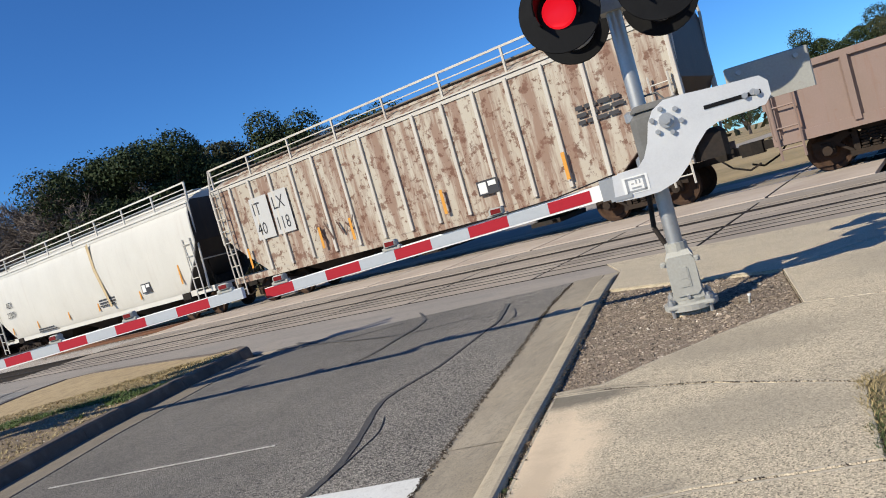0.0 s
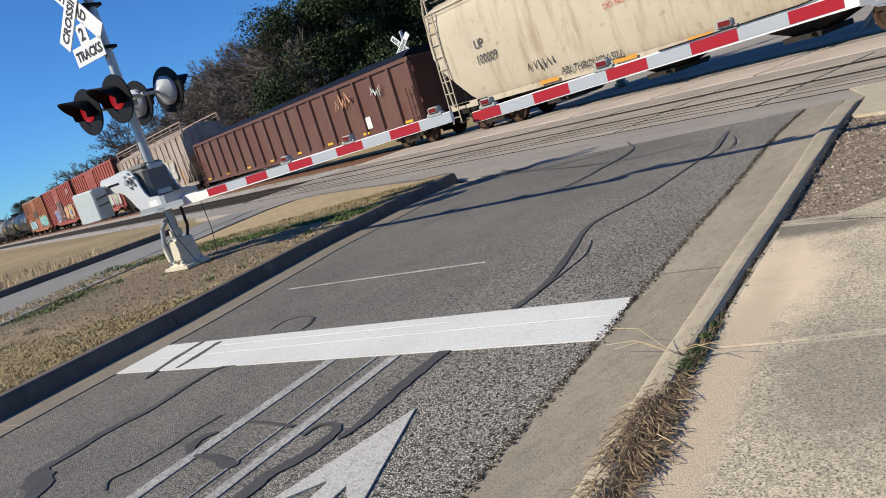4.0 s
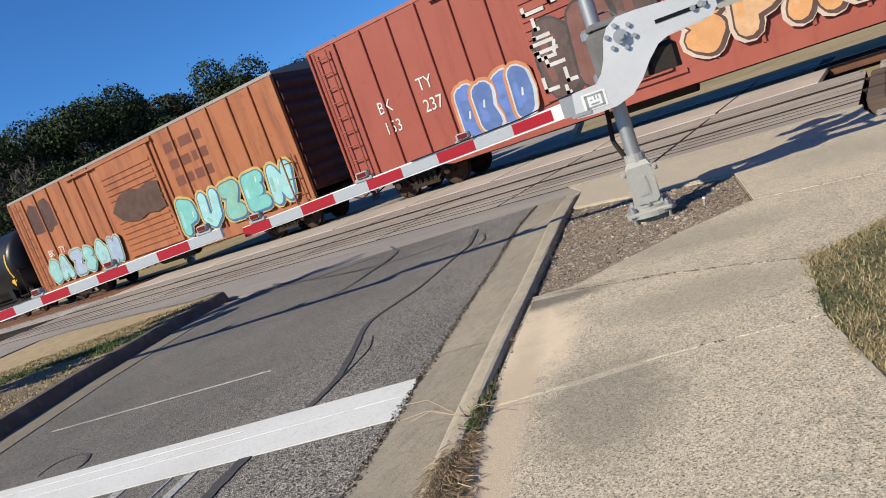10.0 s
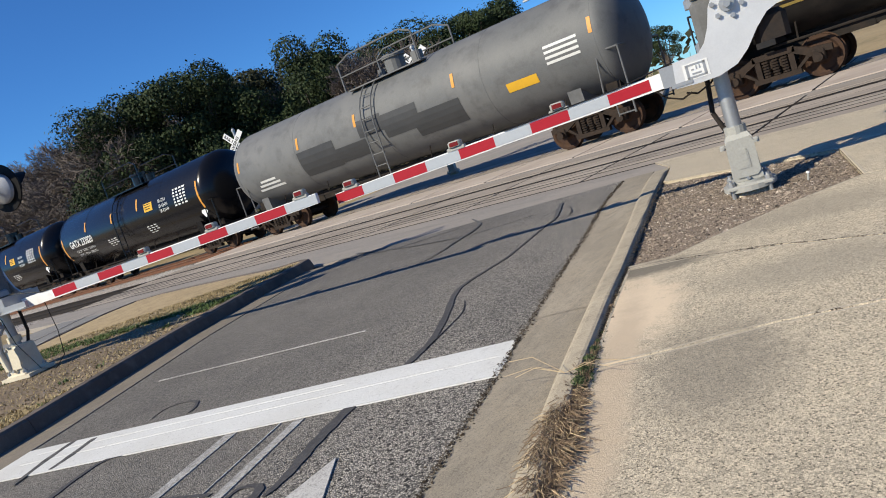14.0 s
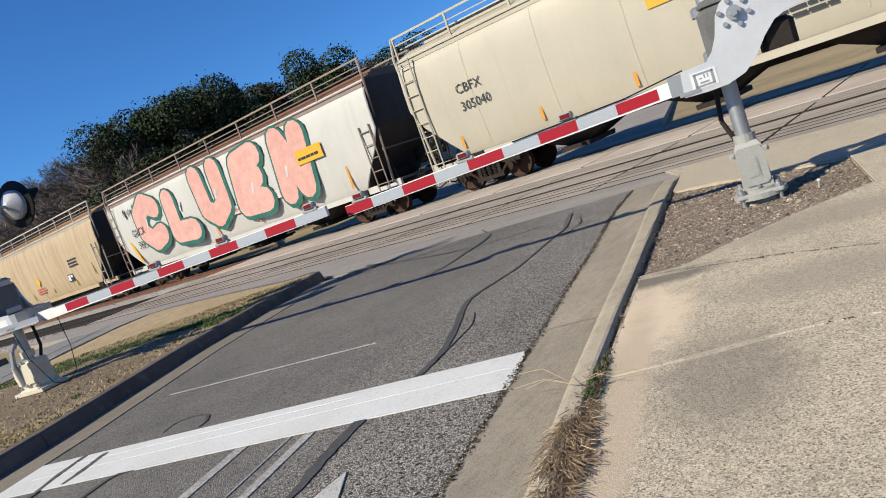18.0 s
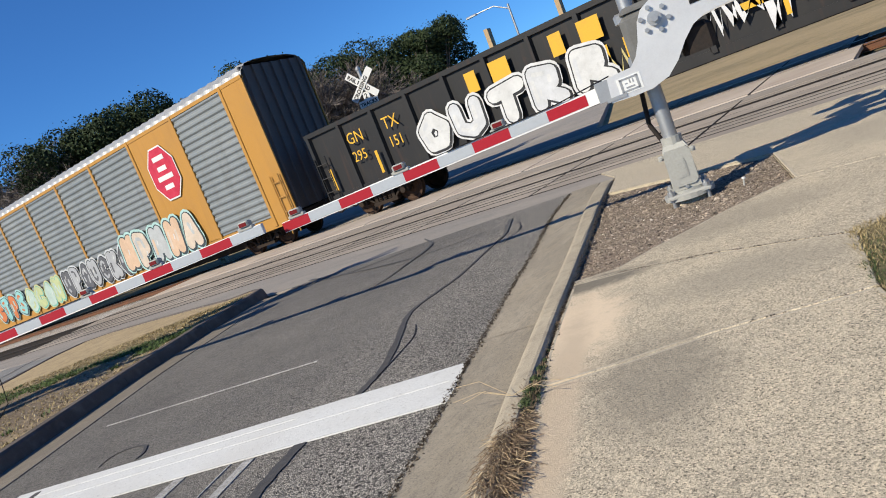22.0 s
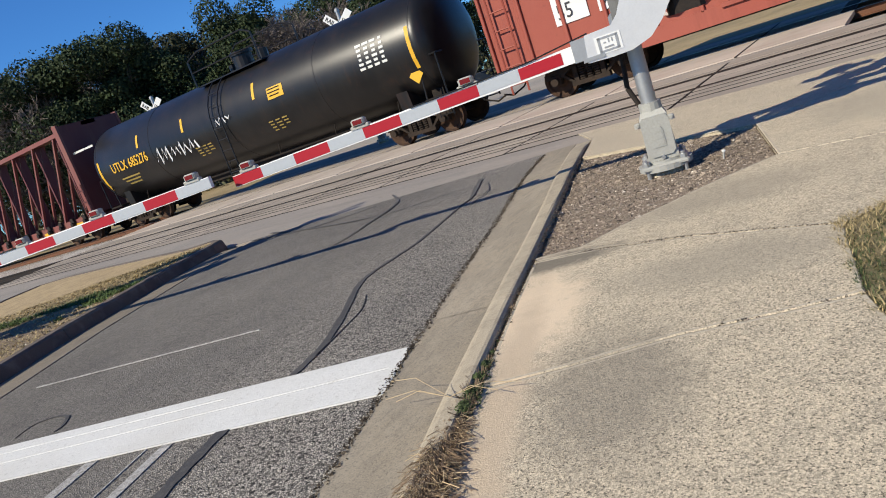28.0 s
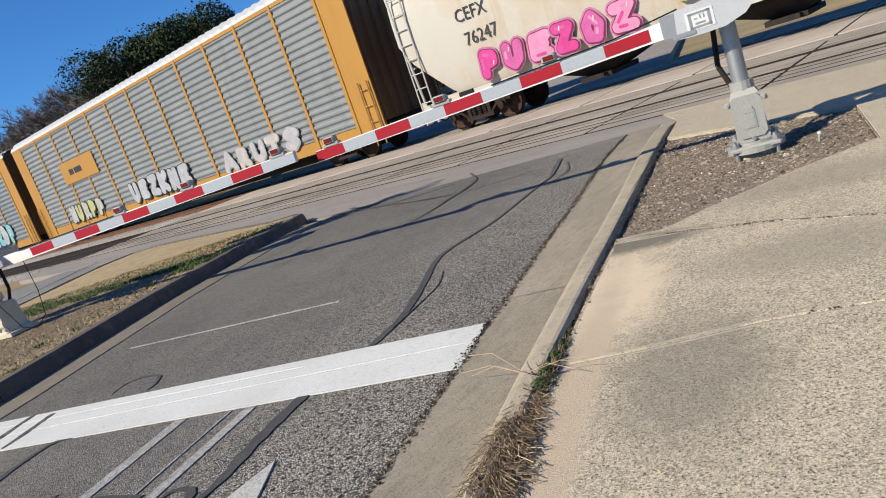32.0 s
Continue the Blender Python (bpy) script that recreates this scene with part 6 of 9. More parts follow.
    for x in (-7.2, 6.2):
        for y in (-1.36, -0.45, 0.45, 1.36):
            for k in (-1, 1):
                part("bulkhead_leg", Shape().prism([(x + k * 0.03, 1.1), (x + k * 0.42, 1.1), (x + k * 0.10, 3.25), (x + k * 0.03, 3.25)], "y", y - 0.06, y + 0.06), orange, car, "tapered orange bulkhead leg")
        part("end_bulkhead", Shape().box(x - 0.03, x + 0.03, -1.4, 1.4, 1.1, 3.25), rack, car, "dark bulkhead plate")
        for x2 in (x + 2.0, x + 3.9):
            for y in (-1.2, 1.2):
                s = Shape().box(x2 - 0.05, x2 + 0.05, y - 0.04, y + 0.04, 1.1, 2.95)
                for i in range(5):
                    z = 1.12 + i * 0.37
                    s.prism([(x2 - 0.2 + 0.02 * i, z), (x2 + 0.2 - 0.02 * i, z), (x2 + 0.09, z + 0.26), (x2 - 0.09, z + 0.26)], "y", y - 0.07, y + 0.07)
                part("stake", s, orange, car, "orange notched stake")
        for i in range(5):
            for y in (-1.1, 1.1):
                part("rack_bar", Shape().box(x + 0.05, x + 4.4, y - 0.09, y + 0.09, 1.38 + i * 0.37, 1.47 + i * 0.37, bev=0.02), rack, car)

    cream = material("dirty cream car paint", (0.464, 0.405, 0.303), 0.6, 0, ((0.5, 0.38, 0.7, (0.386, 0.322, 0.231), 0.7), (1.2, 0.5, 0.68, (0.258, 0.18, 0.11), 0.6, (2.0, 1.0, 0.25)), (4.0, 0.6, 0.7, (0.193, 0.103, 0.0579), 0.5)), (40.0, 0.06), 0.002, 25.0)
    # cream body; its end sheets carry painted shade
    car, L, H = hopper("covered_hopper", "dirty cream smooth-sided covered hopper", -63.6, -82.2, cream, steel, cream, 0, None, 0, cream, cream, ends=paint("brown end sheet darkened as shade", (0.085, 0.07, 0.06), 0.2, 0.3))
    mark("UP", 0.45, STENCIL_K, car, -H + 2.3, 2.7, side_y(2.9) - 0.03, squeeze=0.85)
    mark("100009", 0.45, STENCIL_K, car, -H + 2.2, 2.2, side_y(2.4) - 0.03, squeeze=0.8)
    mark("DO NOT HAMMER", 0.22, STENCIL_R, car, -0.8, 2.5, side_y(2.6) - 0.03)
    mark("ARI THROUGH SILL", 0.32, STENCIL_K, car, -H + 5.6, 1.12, side_y(1.15) - 0.09, squeeze=0.85)
    for x in (-H + 5.0, -0.6, 1.8, H - 4.2):
        plate("reflector", x - 0.4, x + 0.4, 1.0, 1.12, side_y(1.1) - 0.07, AMBER, car, "amber reflective strip")
    boards(car, H - 4.0, 1.9, side_y(1.9) - 0.03)
    scribble(car, -H + 4.3, -H + 5.5, 1.35, 1.9, (0.05, 0.05, 0.05), side_y(1.6) - 0.02, 6, 0.02, 12)
    graffiti(car, H - 1.9, H - 1.2, 1.6, 2.0, ((0.2, 0.6, 0.2),), (0.1, 0.4, 0.1), side_y(1.8) - 0.02, 2, 2)

    rustb = paint("brown gondola paint", (0.16, 0.065, 0.045), 0.35, 0.4)
    car, L, H, y = gondola("gondola", "brown ribbed gondola loaded with a black tarped pile", -82.2, -108.4, rustb, 3.3, 19)
    s = Shape()
    rng = random.Random(8)
    rings = []
    for i in range(24):
        x = -H + 1.0 + i * (2 * H - 2.0) / 23
        rings.append([(x, 1.15 * math.cos(a) , 3.15 + (0.55 + 0.12 * rng.random()) * math.sin(a)) for a in np.linspace(0, math.pi, 9)])
    part("tarp", Shape().loft(rings), BLACK, car, "black plastic tarp over the load", smooth=True)
    scribble(car, H - 6, H - 4.6, 2.3, 3.0, (0.6, 0.3, 0.15), y - 0.14, 4, 0.04)
    scribble(car, H - 3, H - 2.2, 2.3, 2.8, (0.7, 0.7, 0.66), y - 0.14, 5, 0.03)
    plate("data_plate", H - 4.3, H - 3.7, 1.2, 1.7, y - 0.02, WHITEP, car)
    for x in np.linspace(-H + 1, H - 1, 8):
        plate("reflector", x - 0.25, x + 0.25, 1.0, 1.1, y - 0.09, YELLOW, car)

    pinkish = material("faded pinkish car paint", (0.322, 0.258, 0.212), 0.65, 0, ((0.6, 0.4, 0.7, (0.386, 0.335, 0.284), 0.6), (1.3, 0.48, 0.66, (0.161, 0.0708, 0.0451), 0.7, (2.5, 1.0, 0.3)), (5.0, 0.58, 0.7, (0.129, 0.0579, 0.0386), 0.6)), (40.0, 0.08), 0.002, 25.0)
    car, L, H = hopper("covered_hopper", "faded pinkish ribbed covered hopper with sprayed lettering", -108.4, -127.1, pinkish, steel, pinkish, 15, pinkish, 0, None, None, 2.6, 1.9, rusty_side)
    graffiti(car, -H + 3.0, H - 3.0, 1.5, 3.0, ((0.7, 0.68, 0.62), (0.62, 0.6, 0.58), (0.55, 0.5, 0.45)), (0.05, 0.05, 0.06), -1.585, 21, 9, (0.6, 0.55, 0.3))
    conspic(car, (-H + 3.6, -2, 2, H - 2), 1.3, -1.6, 0.9)

    red = material("red boxcar paint", (0.271, 0.0612, 0.0399), 0.6, 0, ((0.4, 0.4, 0.7, (0.309, 0.0837, 0.0547), 0.7), (1.3, 0.52, 0.7, (0.18, 0.0386, 0.0258), 0.5, (2.0, 1.0, 0.3)), (5.0, 0.6, 0.72, (0.129, 0.0386, 0.0258), 0.4)), (40.0, 0.06), 0.002, 25.0)
    # boxcar end walls: darker than the sides, the same red on every boxcar
    dark_red = paint("dark red end wall", (0.11, 0.03, 0.024), 0.2, 0.4)
    grey_roof = paint("grey car roof", (0.36, 0.33, 0.3), 0.3, 0.3)
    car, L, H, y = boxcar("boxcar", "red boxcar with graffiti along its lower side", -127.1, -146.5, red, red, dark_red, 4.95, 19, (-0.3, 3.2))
    mark("BK", 0.5, STENCIL_W, car, -H + 1.75, 2.75, y - 0.02, squeeze=0.85)
    mark("TY", 0.5, STENCIL_W, car, -H + 3.3, 2.9, y - 0.02, squeeze=0.85)
    mark("153", 0.5, STENCIL_W, car, -H + 1.75, 2.15, y - 0.02, squeeze=0.85)
    mark("370", 0.5, STENCIL_W, car, -H + 3.3, 2.3, y - 0.02, squeeze=0.85)
    graffiti(car, -H + 4.4, -2.2, 1.0, 2.7, ((0.05, 0.35, 0.3), (0.6, 0.5, 0.15), (0.65, 0.25, 0.3)), (0.06, 0.05, 0.06), y - 0.1, 31, 4, (0.6, 0.6, 0.55))
    graffiti(car, -1.8, 1.2, 1.1, 2.4, ((0.65, 0.63, 0.6), (0.6, 0.45, 0.4)), (0.1, 0.08, 0.08), y - 0.14, 32, 5)
    graffiti(car, 1.6, H - 1.0, 1.0, 2.6, ((0.62, 0.55, 0.5), (0.6, 0.35, 0.4), (0.3, 0.5, 0.25)), (0.1, 0.06, 0.08), y - 0.1, 33, 7, (0.55, 0.2, 0.3))
    scribble(car, H - 3.2, H - 2.2, 3.1, 3.8, (0.7, 0.5, 0.45), y - 0.09, 3)
    stub(3, 0.35, 0.1, -H + 3.3, 2.0, STENCIL_W, car, y, 3)

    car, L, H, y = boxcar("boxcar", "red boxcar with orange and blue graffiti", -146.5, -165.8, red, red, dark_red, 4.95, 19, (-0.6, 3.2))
    mark("BK", 0.5, STENCIL_W, car, -H + 1.75, 2.55, y - 0.02, squeeze=0.85)
    mark("TY", 0.5, STENCIL_W, car, -H + 3.25, 2.75, y - 0.02, squeeze=0.85)
    mark("153", 0.5, STENCIL_W, car, -H + 1.75, 1.95, y - 0.02, squeeze=0.85)
    mark("237", 0.5, STENCIL_W, car, -H + 3.25, 2.15, y - 0.02, squeeze=0.85)
    graffiti(car, -H + 4.3, -2.4, 1.0, 2.5, ((0.13, 0.22, 0.55), (0.1, 0.18, 0.42)), (0.6, 0.62, 0.65), y - 0.1, 41, 4, (0.62, 0.25, 0.1))
    s = Shape()
    rng = random.Random(9)
    for i in range(26):
        x, z, wd, h = rng.uniform(-2.1, 0.7), rng.uniform(1.3, 4.0), rng.uniform(0.1, 0.7), rng.uniform(0.06, 0.4)
        s.box(x, x + wd, y - 0.14, y - 0.135, z, z + 0.09)
        s.box(x, x + 0.09, y - 0.14, y - 0.135, z, z + h)
    part("graffiti", s, spray((0.66, 0.64, 0.6)), car, "blocky white sprayed lettering over the door")
    graffiti(car, -2.0, 0.9, 1.1, 3.4, ((0.10, 0.06, 0.05), (0.2, 0.08, 0.06)), (0.05, 0.04, 0.04), y - 0.12, 45, 3)
    graffiti(car, 1.4, H - 2.2, 1.05, 2.6, ((0.72, 0.36, 0.14), (0.70, 0.42, 0.22)), (0.10, 0.05, 0.04), y - 0.1, 42, 5, (0.66, 0.52, 0.42), word="SPAND")
    plate("sticker", H - 4.0, H - 3.2, 1.5, 2.0, y - 0.17, spray((0.1, 0.3, 0.55)), car, "blue pasted sticker")
    plate("sticker", H - 3.9, H - 3.6, 2.15, 2.4, y - 0.17, spray((0.25, 0.8, 0.05)), car, "green pasted sticker")
    scribble(car, H - 3.2, H - 1.6, 3.7, 4.4, (0.78, 0.74, 0.72), y - 0.09, 12, 0.03, 12)
    scribble(car, H - 1.8, H - 0.9, 2.1, 2.7, (0.7, 0.55, 0.45), y - 0.09, 13)

    orange_box = material("faded orange boxcar paint", (0.322, 0.11, 0.0418), 0.6, 0, ((0.4, 0.4, 0.7, (0.36, 0.142, 0.0644), 0.7), (1.2, 0.48, 0.68, (0.167, 0.0547, 0.0258), 0.7, (2.0, 1.0, 0.3)), (5.0, 0.58, 0.7, (0.129, 0.0451, 0.0258), 0.5)), (40.0, 0.07), 0.002, 25.0)
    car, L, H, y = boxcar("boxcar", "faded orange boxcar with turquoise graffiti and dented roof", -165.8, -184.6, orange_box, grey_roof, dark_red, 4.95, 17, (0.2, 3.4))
    stub(2, 1.3, 0.34, 2.6, 4.1, paint("brown lettering", (0.22, 0.07, 0.04), 0.2, 0.2), car, y, 3, label="faded dark lettering in three rows")
    part("stain", Shape().prism(blob(-H + 2.2, 3.9, 0.9, 0.8, random.Random(3)), "y", y - 0.012, y), spray((0.10, 0.045, 0.03)), car, "painted-out brown patch")
    part("stain", Shape().prism(blob(0.3, 2.9, 1.3, 0.7, random.Random(4)), "y", y - 0.14, y - 0.13), spray((0.10, 0.05, 0.03)), car, "dark painted-out patch on the door")
    graffiti(car, -H + 1.2, -1.7, 1.0, 2.2, ((0.30, 0.58, 0.56), (0.36, 0.62, 0.6), (0.4, 0.45, 0.6)), (0.1, 0.25, 0.3), y - 0.1, 52, 6, (0.55, 0.5, 0.3))
    graffiti(car, 2.1, H - 0.5, 1.0, 2.5, ((0.20, 0.55, 0.5), (0.35, 0.65, 0.65), (0.25, 0.5, 0.4)), (0.06, 0.16, 0.3), y - 0.1, 53, 5, (0.62, 0.42, 0.12))
    mark("BK", 0.42, STENCIL_W, car, -H + 1.7, 2.2, y - 0.12, squeeze=0.85)
    mark("TY", 0.42, STENCIL_W, car, -H + 2.6, 2.2, y - 0.12, squeeze=0.85)

    OCHRE = material("dulled yellow stencil", (0.33, 0.235, 0.06), 0.7, 0, ((3.0, 0.4, 0.7, (0.2, 0.15, 0.05), 0.6),), (60.0, 0.2))
    tank_black = paint("black tank paint", (0.014, 0.014, 0.015), 0.08, 0.15, 0.36)
    def tank_trim(car, H, ty, zc, r, digits, mat, lead, seed=1, white=False):
        side = STENCIL_W if white else OCHRE
        tank_mark(lead + " " + digits, 0.5, mat, car, -H + 1.55, zc - 0.25, ty, zc, r, 0.85, 0.008)
        for x, z0, z1 in ((-H + 0.75, zc - 0.85, zc + 0.35), (-H + 3.6, zc + 0.3, zc + 0.75), (-H + 6.4, zc + 0.2, zc + 0.65), (1.6, zc + 0.3, zc + 0.8), (H - 0.75, zc - 0.6, zc + 0.55)):
            tank_band(car, x, z0, z1, 0.12, YELLOW if not white else AMBER, ty)
        tank_band(car, 2.6, zc + 0.1, zc + 0.46, 0.72, YELLOW, ty, "yellow notice panel with plain bars", "notice_panel")
        for i in range(3):
            tank_band(car, 2.55, zc + 0.385 - i * 0.1, zc + 0.42 - i * 0.1, 0.56 - 0.12 * (i == 2), BLACK, ty, "plain black bars on the notice", "notice_bar").location.y = -0.006
        rng = random.Random(len(CARS))
        for i in range(6):                     # the stencilled test table: rows of short bars
            for k in range(4):
                x = H - 2.6 + k * 0.27
                tank_band(car, x + 0.11, zc + 0.52 - i * 0.13, zc + 0.59 - i * 0.13, rng.uniform(0.1, 0.23), STENCIL_W, ty, "row of small stencils", "stencil")
        if white:
            for i, words in enumerate(("LD LMT  212500   95350 KG", "LT WT   72500   33350 KG")):
                tank_mark(words, 0.19, side, car, -H + 1.9, zc - 0.56 - i * 0.21, ty, zc, r, 0.9)
            for i, words in enumerate(("SR-3754", "SR-03450", "SR-03449")):
                tank_mark(words, 0.2, side, car, 3.5, zc + 0.28 - i * 0.22, ty, zc, r, 0.95)
        else:
            for i in range(3):
                tank_band(car, -H + 2.4, zc - 0.6 - i * 0.13, zc - 0.54 - i * 0.13, 1.2 - 0.2 * i, side, ty, "rows of small stencils", "stencil")
        for i in range(4):
            for k in range(3 - (i > 2)):
                tank_band(car, -1.9 + k * 0.32, zc - 0.5 - i * 0.1, zc - 0.46 - i * 0.1, rng.uniform(0.16, 0.27), side, ty, "row of small stencils", "stencil")
                tank_band(car, 1.9 + k * 0.32, zc - 0.55 - i * 0.1, zc - 0.51 - i * 0.1, rng.uniform(0.16, 0.27), side, ty, "row of small stencils", "stencil")
        diamond(H - 0.95, zc - 0.75, 0.24, ty(zc - 0.75) - 0.03, car, YELLOW if not white else WHITEP, "hazard placard")

    car, L, H, ty = tank_car("tank_car", "black tank car with yellow lettering", -184.6, -201.4, tank_black)
    tank_trim(car, H, ty, 2.55, 1.53, "680443", YELLOW, "UTLX")
    sooty = material("smeared black tank paint", (0.011, 0.0105, 0.0105), 0.5, 0, ((0.5, 0.52, 0.66, (0.06, 0.048, 0.04), 0.8), (1.6, 0.5, 0.7, (0.02, 0.017, 0.015), 0.7, (1.0, 1.0, 0.4))), (30.0, 0.15))
    car, L, H, ty = tank_car("tank_car", "soot-smeared black tank car with yellow lettering", -201.4, -218.0, sooty)
    tank_trim(car, H, ty, 2.55, 1.53, "676857", YELLOW, "UTLX")
    PATCH = material("dark grey touch-up paint", (0.04, 0.041, 0.042), 0.55, 0, ((2.0, 0.4, 0.7, (0.055, 0.055, 0.055), 0.6),), (30.0, 0.15))
    grey_tank = material("faded grey tank paint", (0.115, 0.118, 0.117), 0.6, 0, ((0.5, 0.4, 0.66, (0.16, 0.158, 0.15), 0.7), (1.8, 0.5, 0.7, (0.075, 0.075, 0.074), 0.7)), (30.0, 0.1))
    car, L, H, ty = tank_car("tank_car", "faded grey tank car with dark patches", -218.0, -236.2, grey_tank, 1.48)
    for x, z0, z1, wide in ((-H + 5.2, 1.7, 2.6, 1.9), (-H + 6.8, 1.75, 2.25, 1.6), (0.9, 2.0, 2.75, 1.5), (2.3, 1.7, 2.4, 1.9), (-0.4, 2.3, 2.85, 1.1)):
        tank_band(car, x, z0, z1, wide, PATCH, ty, "painted-out dark grey patch", "patch")
    for i in range(3):
        tank_band(car, -H + 2.2, 1.75 + i * 0.15, 1.83 + i * 0.15, 1.5 - 0.3 * i, STENCIL_W, ty, "rows of small white stencils", "stencil")
    for x in (-H + 0.8, -H + 4.4, -1.0, 3.2, H - 0.7):
        tank_band(car, x, 2.7, 3.1, 0.11, AMBER, ty)
    tank_band(car, H - 3.0, 2.0, 2.25, 1.0, YELLOW, ty, "yellow notice panel", "notice_panel")
    for i in range(4):
        tank_band(car, H - 1.6, 2.75 - i * 0.14, 2.82 - i * 0.14, 1.0, STENCIL_W, ty, "rows of small white stencils", "stencil")

    gloss = paint("glossy black tank paint", (0.010, 0.010, 0.0115), 0.0, 0.03, 0.22)
    for digits, a, b in (("233820", -236.2, -252.3), ("233827", -252.3, -268.5)):
        car, L, H, ty = tank_car("tank_car", "glossy new black tank car with white lettering", a, b, gloss)
        tank_trim(car, H, ty, 2.55, 1.53, digits, STENCIL_W, "GATX", 4, True)

    pale = paint("pale yellow car paint", (0.66, 0.60, 0.46), 0.08, 0.12, 0.5)
    car, L, H = hopper("covered_hopper", "pale yellow smooth-sided covered hopper", -268.5, -287.0, pale, None, pale, 0, None, 6, pale, pale, ends=SHADE_END)
    mark("CBFX", 0.38, STENCIL_K, car, -H + 1.9, 2.85, side_y(3.1) - 0.03, squeeze=1.0)
    mark("305040", 0.38, STENCIL_K, car, -H + 1.9, 2.35, side_y(2.5) - 0.03, squeeze=0.95)
    plate("notice_panel", -0.6, 0.2, 2.95, 3.5, side_y(3.2) - 0.03, YELLOW, car, "yellow notice panel")
    conspic(car, (-H + 1.5, -H + 4.3, -1.4, 2.0, H - 3.6), 1.35, side_y(1.5) - 0.03, 0.6)
    conspic(car, (H - 1.4,), 1.6, side_y(1.9) - 0.03, 1.1)
    stub(4, 0.35, 0.08, 1.9, 1.9, STENCIL_K, car, side_y(1.85) - 0.02, 3, seed=5)
    stub(4, 0.3, 0.08, H - 5.0, 1.9, STENCIL_R, car, side_y(1.85) - 0.02, 3, seed=6)

    offwhite = paint("off-white car paint", (0.76, 0.74, 0.66), 0.12, 0.15, 0.5)
    car, L, H = hopper("covered_hopper", "off-white covered hopper with huge pink bubble letters", -287.0, -307.0, offwhite, steel, paint("rusty roof rail", (0.4, 0.3, 0.24), 0.5, 0.3), 0, None, 0, paint("rust brown roof", (0.25, 0.13, 0.08), 0.5, 0.3), offwhite, ends=SHADE_END)
    y = side_y(2.9)
    graffiti(car, -H + 2.3, -H + 15.6, 1.3, 4.35, ((0.80, 0.42, 0.34), (0.82, 0.45, 0.37)), (0.02, 0.15, 0.105), y - 0.02, 64, label="huge pink bubble letter with dark green outline", word="CLUEN", fat=0.155)
    mark("GACX", 0.5, STENCIL_K, car, -H + 1.75, 2.55, side_y(2.7) - 0.06, squeeze=0.85)
    mark("5831", 0.5, STENCIL_K, car, -H + 1.9, 1.95, side_y(2.1) - 0.06, squeeze=0.85)
    mark("DO NOT HAMMER ON SIDES OF CAR", 0.26, STENCIL_R, car, -0.9, 1.95, side_y(2.1) - 0.07)
    part("backing_plate", Shape().box(-1.0, 4.3, side_y(2.1) - 0.062, side_y(2.1) - 0.057, 1.9, 2.22), spray((0.78, 0.66, 0.6)), car)
    for x in (2.9, 4.4):
        diamond(x, 1.75, 0.28, side_y(1.75) - 0.07, car, YELLOW, "yellow hazard placard")
    plate("notice_panel", H - 4.0, H - 2.6, 2.7, 3.2, side_y(3.0) - 0.07, YELLOW, car, "yellow notice panel with plain bars")
    stub(5, 0.25, 0.09, H - 3.9, 2.85, STENCIL_K, car, side_y(3.0) - 0.085, 1)
    conspic(car, (-1.0, 1.9, H - 4.8, H - 1.9), 1.3, side_y(1.5) - 0.07, 0.8)
    plate("reflector", -H + 1.55, -H + 1.75, 1.3, 2.4, side_y(1.8) - 0.05, YELLOW, car, "yellow strip", -0.45)
    scribble(car, -H + 1.6, -H + 3.2, 3.4, 4.0, (0.04, 0.04, 0.045), side_y(3.6) - 0.04, 8, 0.03, 14)

    tan = material("tan car paint streaked with rust", (0.438, 0.341, 0.212), 0.6, 0, ((0.5, 0.4, 0.7, (0.386, 0.284, 0.167), 0.7), (1.2, 0.48, 0.68, (0.322, 0.193, 0.0905), 0.7, (2.5, 1.0, 0.22)), (6.0, 0.6, 0.72, (0.225, 0.129, 0.0644), 0.4)), (40.0, 0.06), 0.002, 25.0)
    car, L, H = hopper("covered_hopper", "tan covered hopper streaked with rust below the roof", -307.3, -325.9, tan, steel, paint("pale roof rail", (0.6, 0.55, 0.46), 0.2, 0.2), 0, None, 9, paint("rust tan roof", (0.42, 0.26, 0.14), 0.5, 0.2), tan, ends=SHADE_END)
    mark("HKRX", 0.5, STENCIL_B, car, -H + 2.6, 2.7, side_y(2.9) - 0.03, squeeze=0.85)
    mark("520433", 0.5, STENCIL_B, car, -H + 2.6, 2.1, side_y(2.3) - 0.03, squeeze=0.85)
    plate("notice_panel", -H + 4.5, -H + 5.3, 1.45, 1.75, side_y(1.6) - 0.03, YELLOW, car, "yellow notice panel")
    diamond(-H + 8.5, 2.25, 0.3, side_y(2.25) - 0.03, car, YELLOW, "yellow hazard placard")
    conspic(car, (-H + 1.6, -H + 4.2, -H + 7.0, 1.4, H - 4.0), 1.35, side_y(1.5) - 0.03, 0.55, spray((0.4, 0.27, 0.05)))
    conspic(car, (H - 1.5,), 1.6, side_y(1.9) - 0.03, 1.2, spray((0.4, 0.27, 0.05)))
    boards(car, H - 4.4, 1.85, side_y(1.85) - 0.03)
    stub(5, 0.28, 0.09, H - 4.0, 2.7, STENCIL_K, car, side_y(2.6) - 0.03, 3, seed=7)
    stub(6, 0.25, 0.07, -H + 7.8, 1.8, STENCIL_R, car, side_y(1.7) - 0.03, 3, seed=8)

    black_gon = paint("black gondola paint", (0.018, 0.0175, 0.0175), 0.12, 0.12, 0.55)
    car, L, H, y = gondola("gondola", "black gondola with yellow panels and white graffiti", -325.6, -349.4, black_gon, 3.05, 17)
    plate("logo_panel", H - 9.6, H - 5.6, 2.2, 2.85, y - 0.14, YELLOW, car, "yellow panel with plain bars in place of a mark")
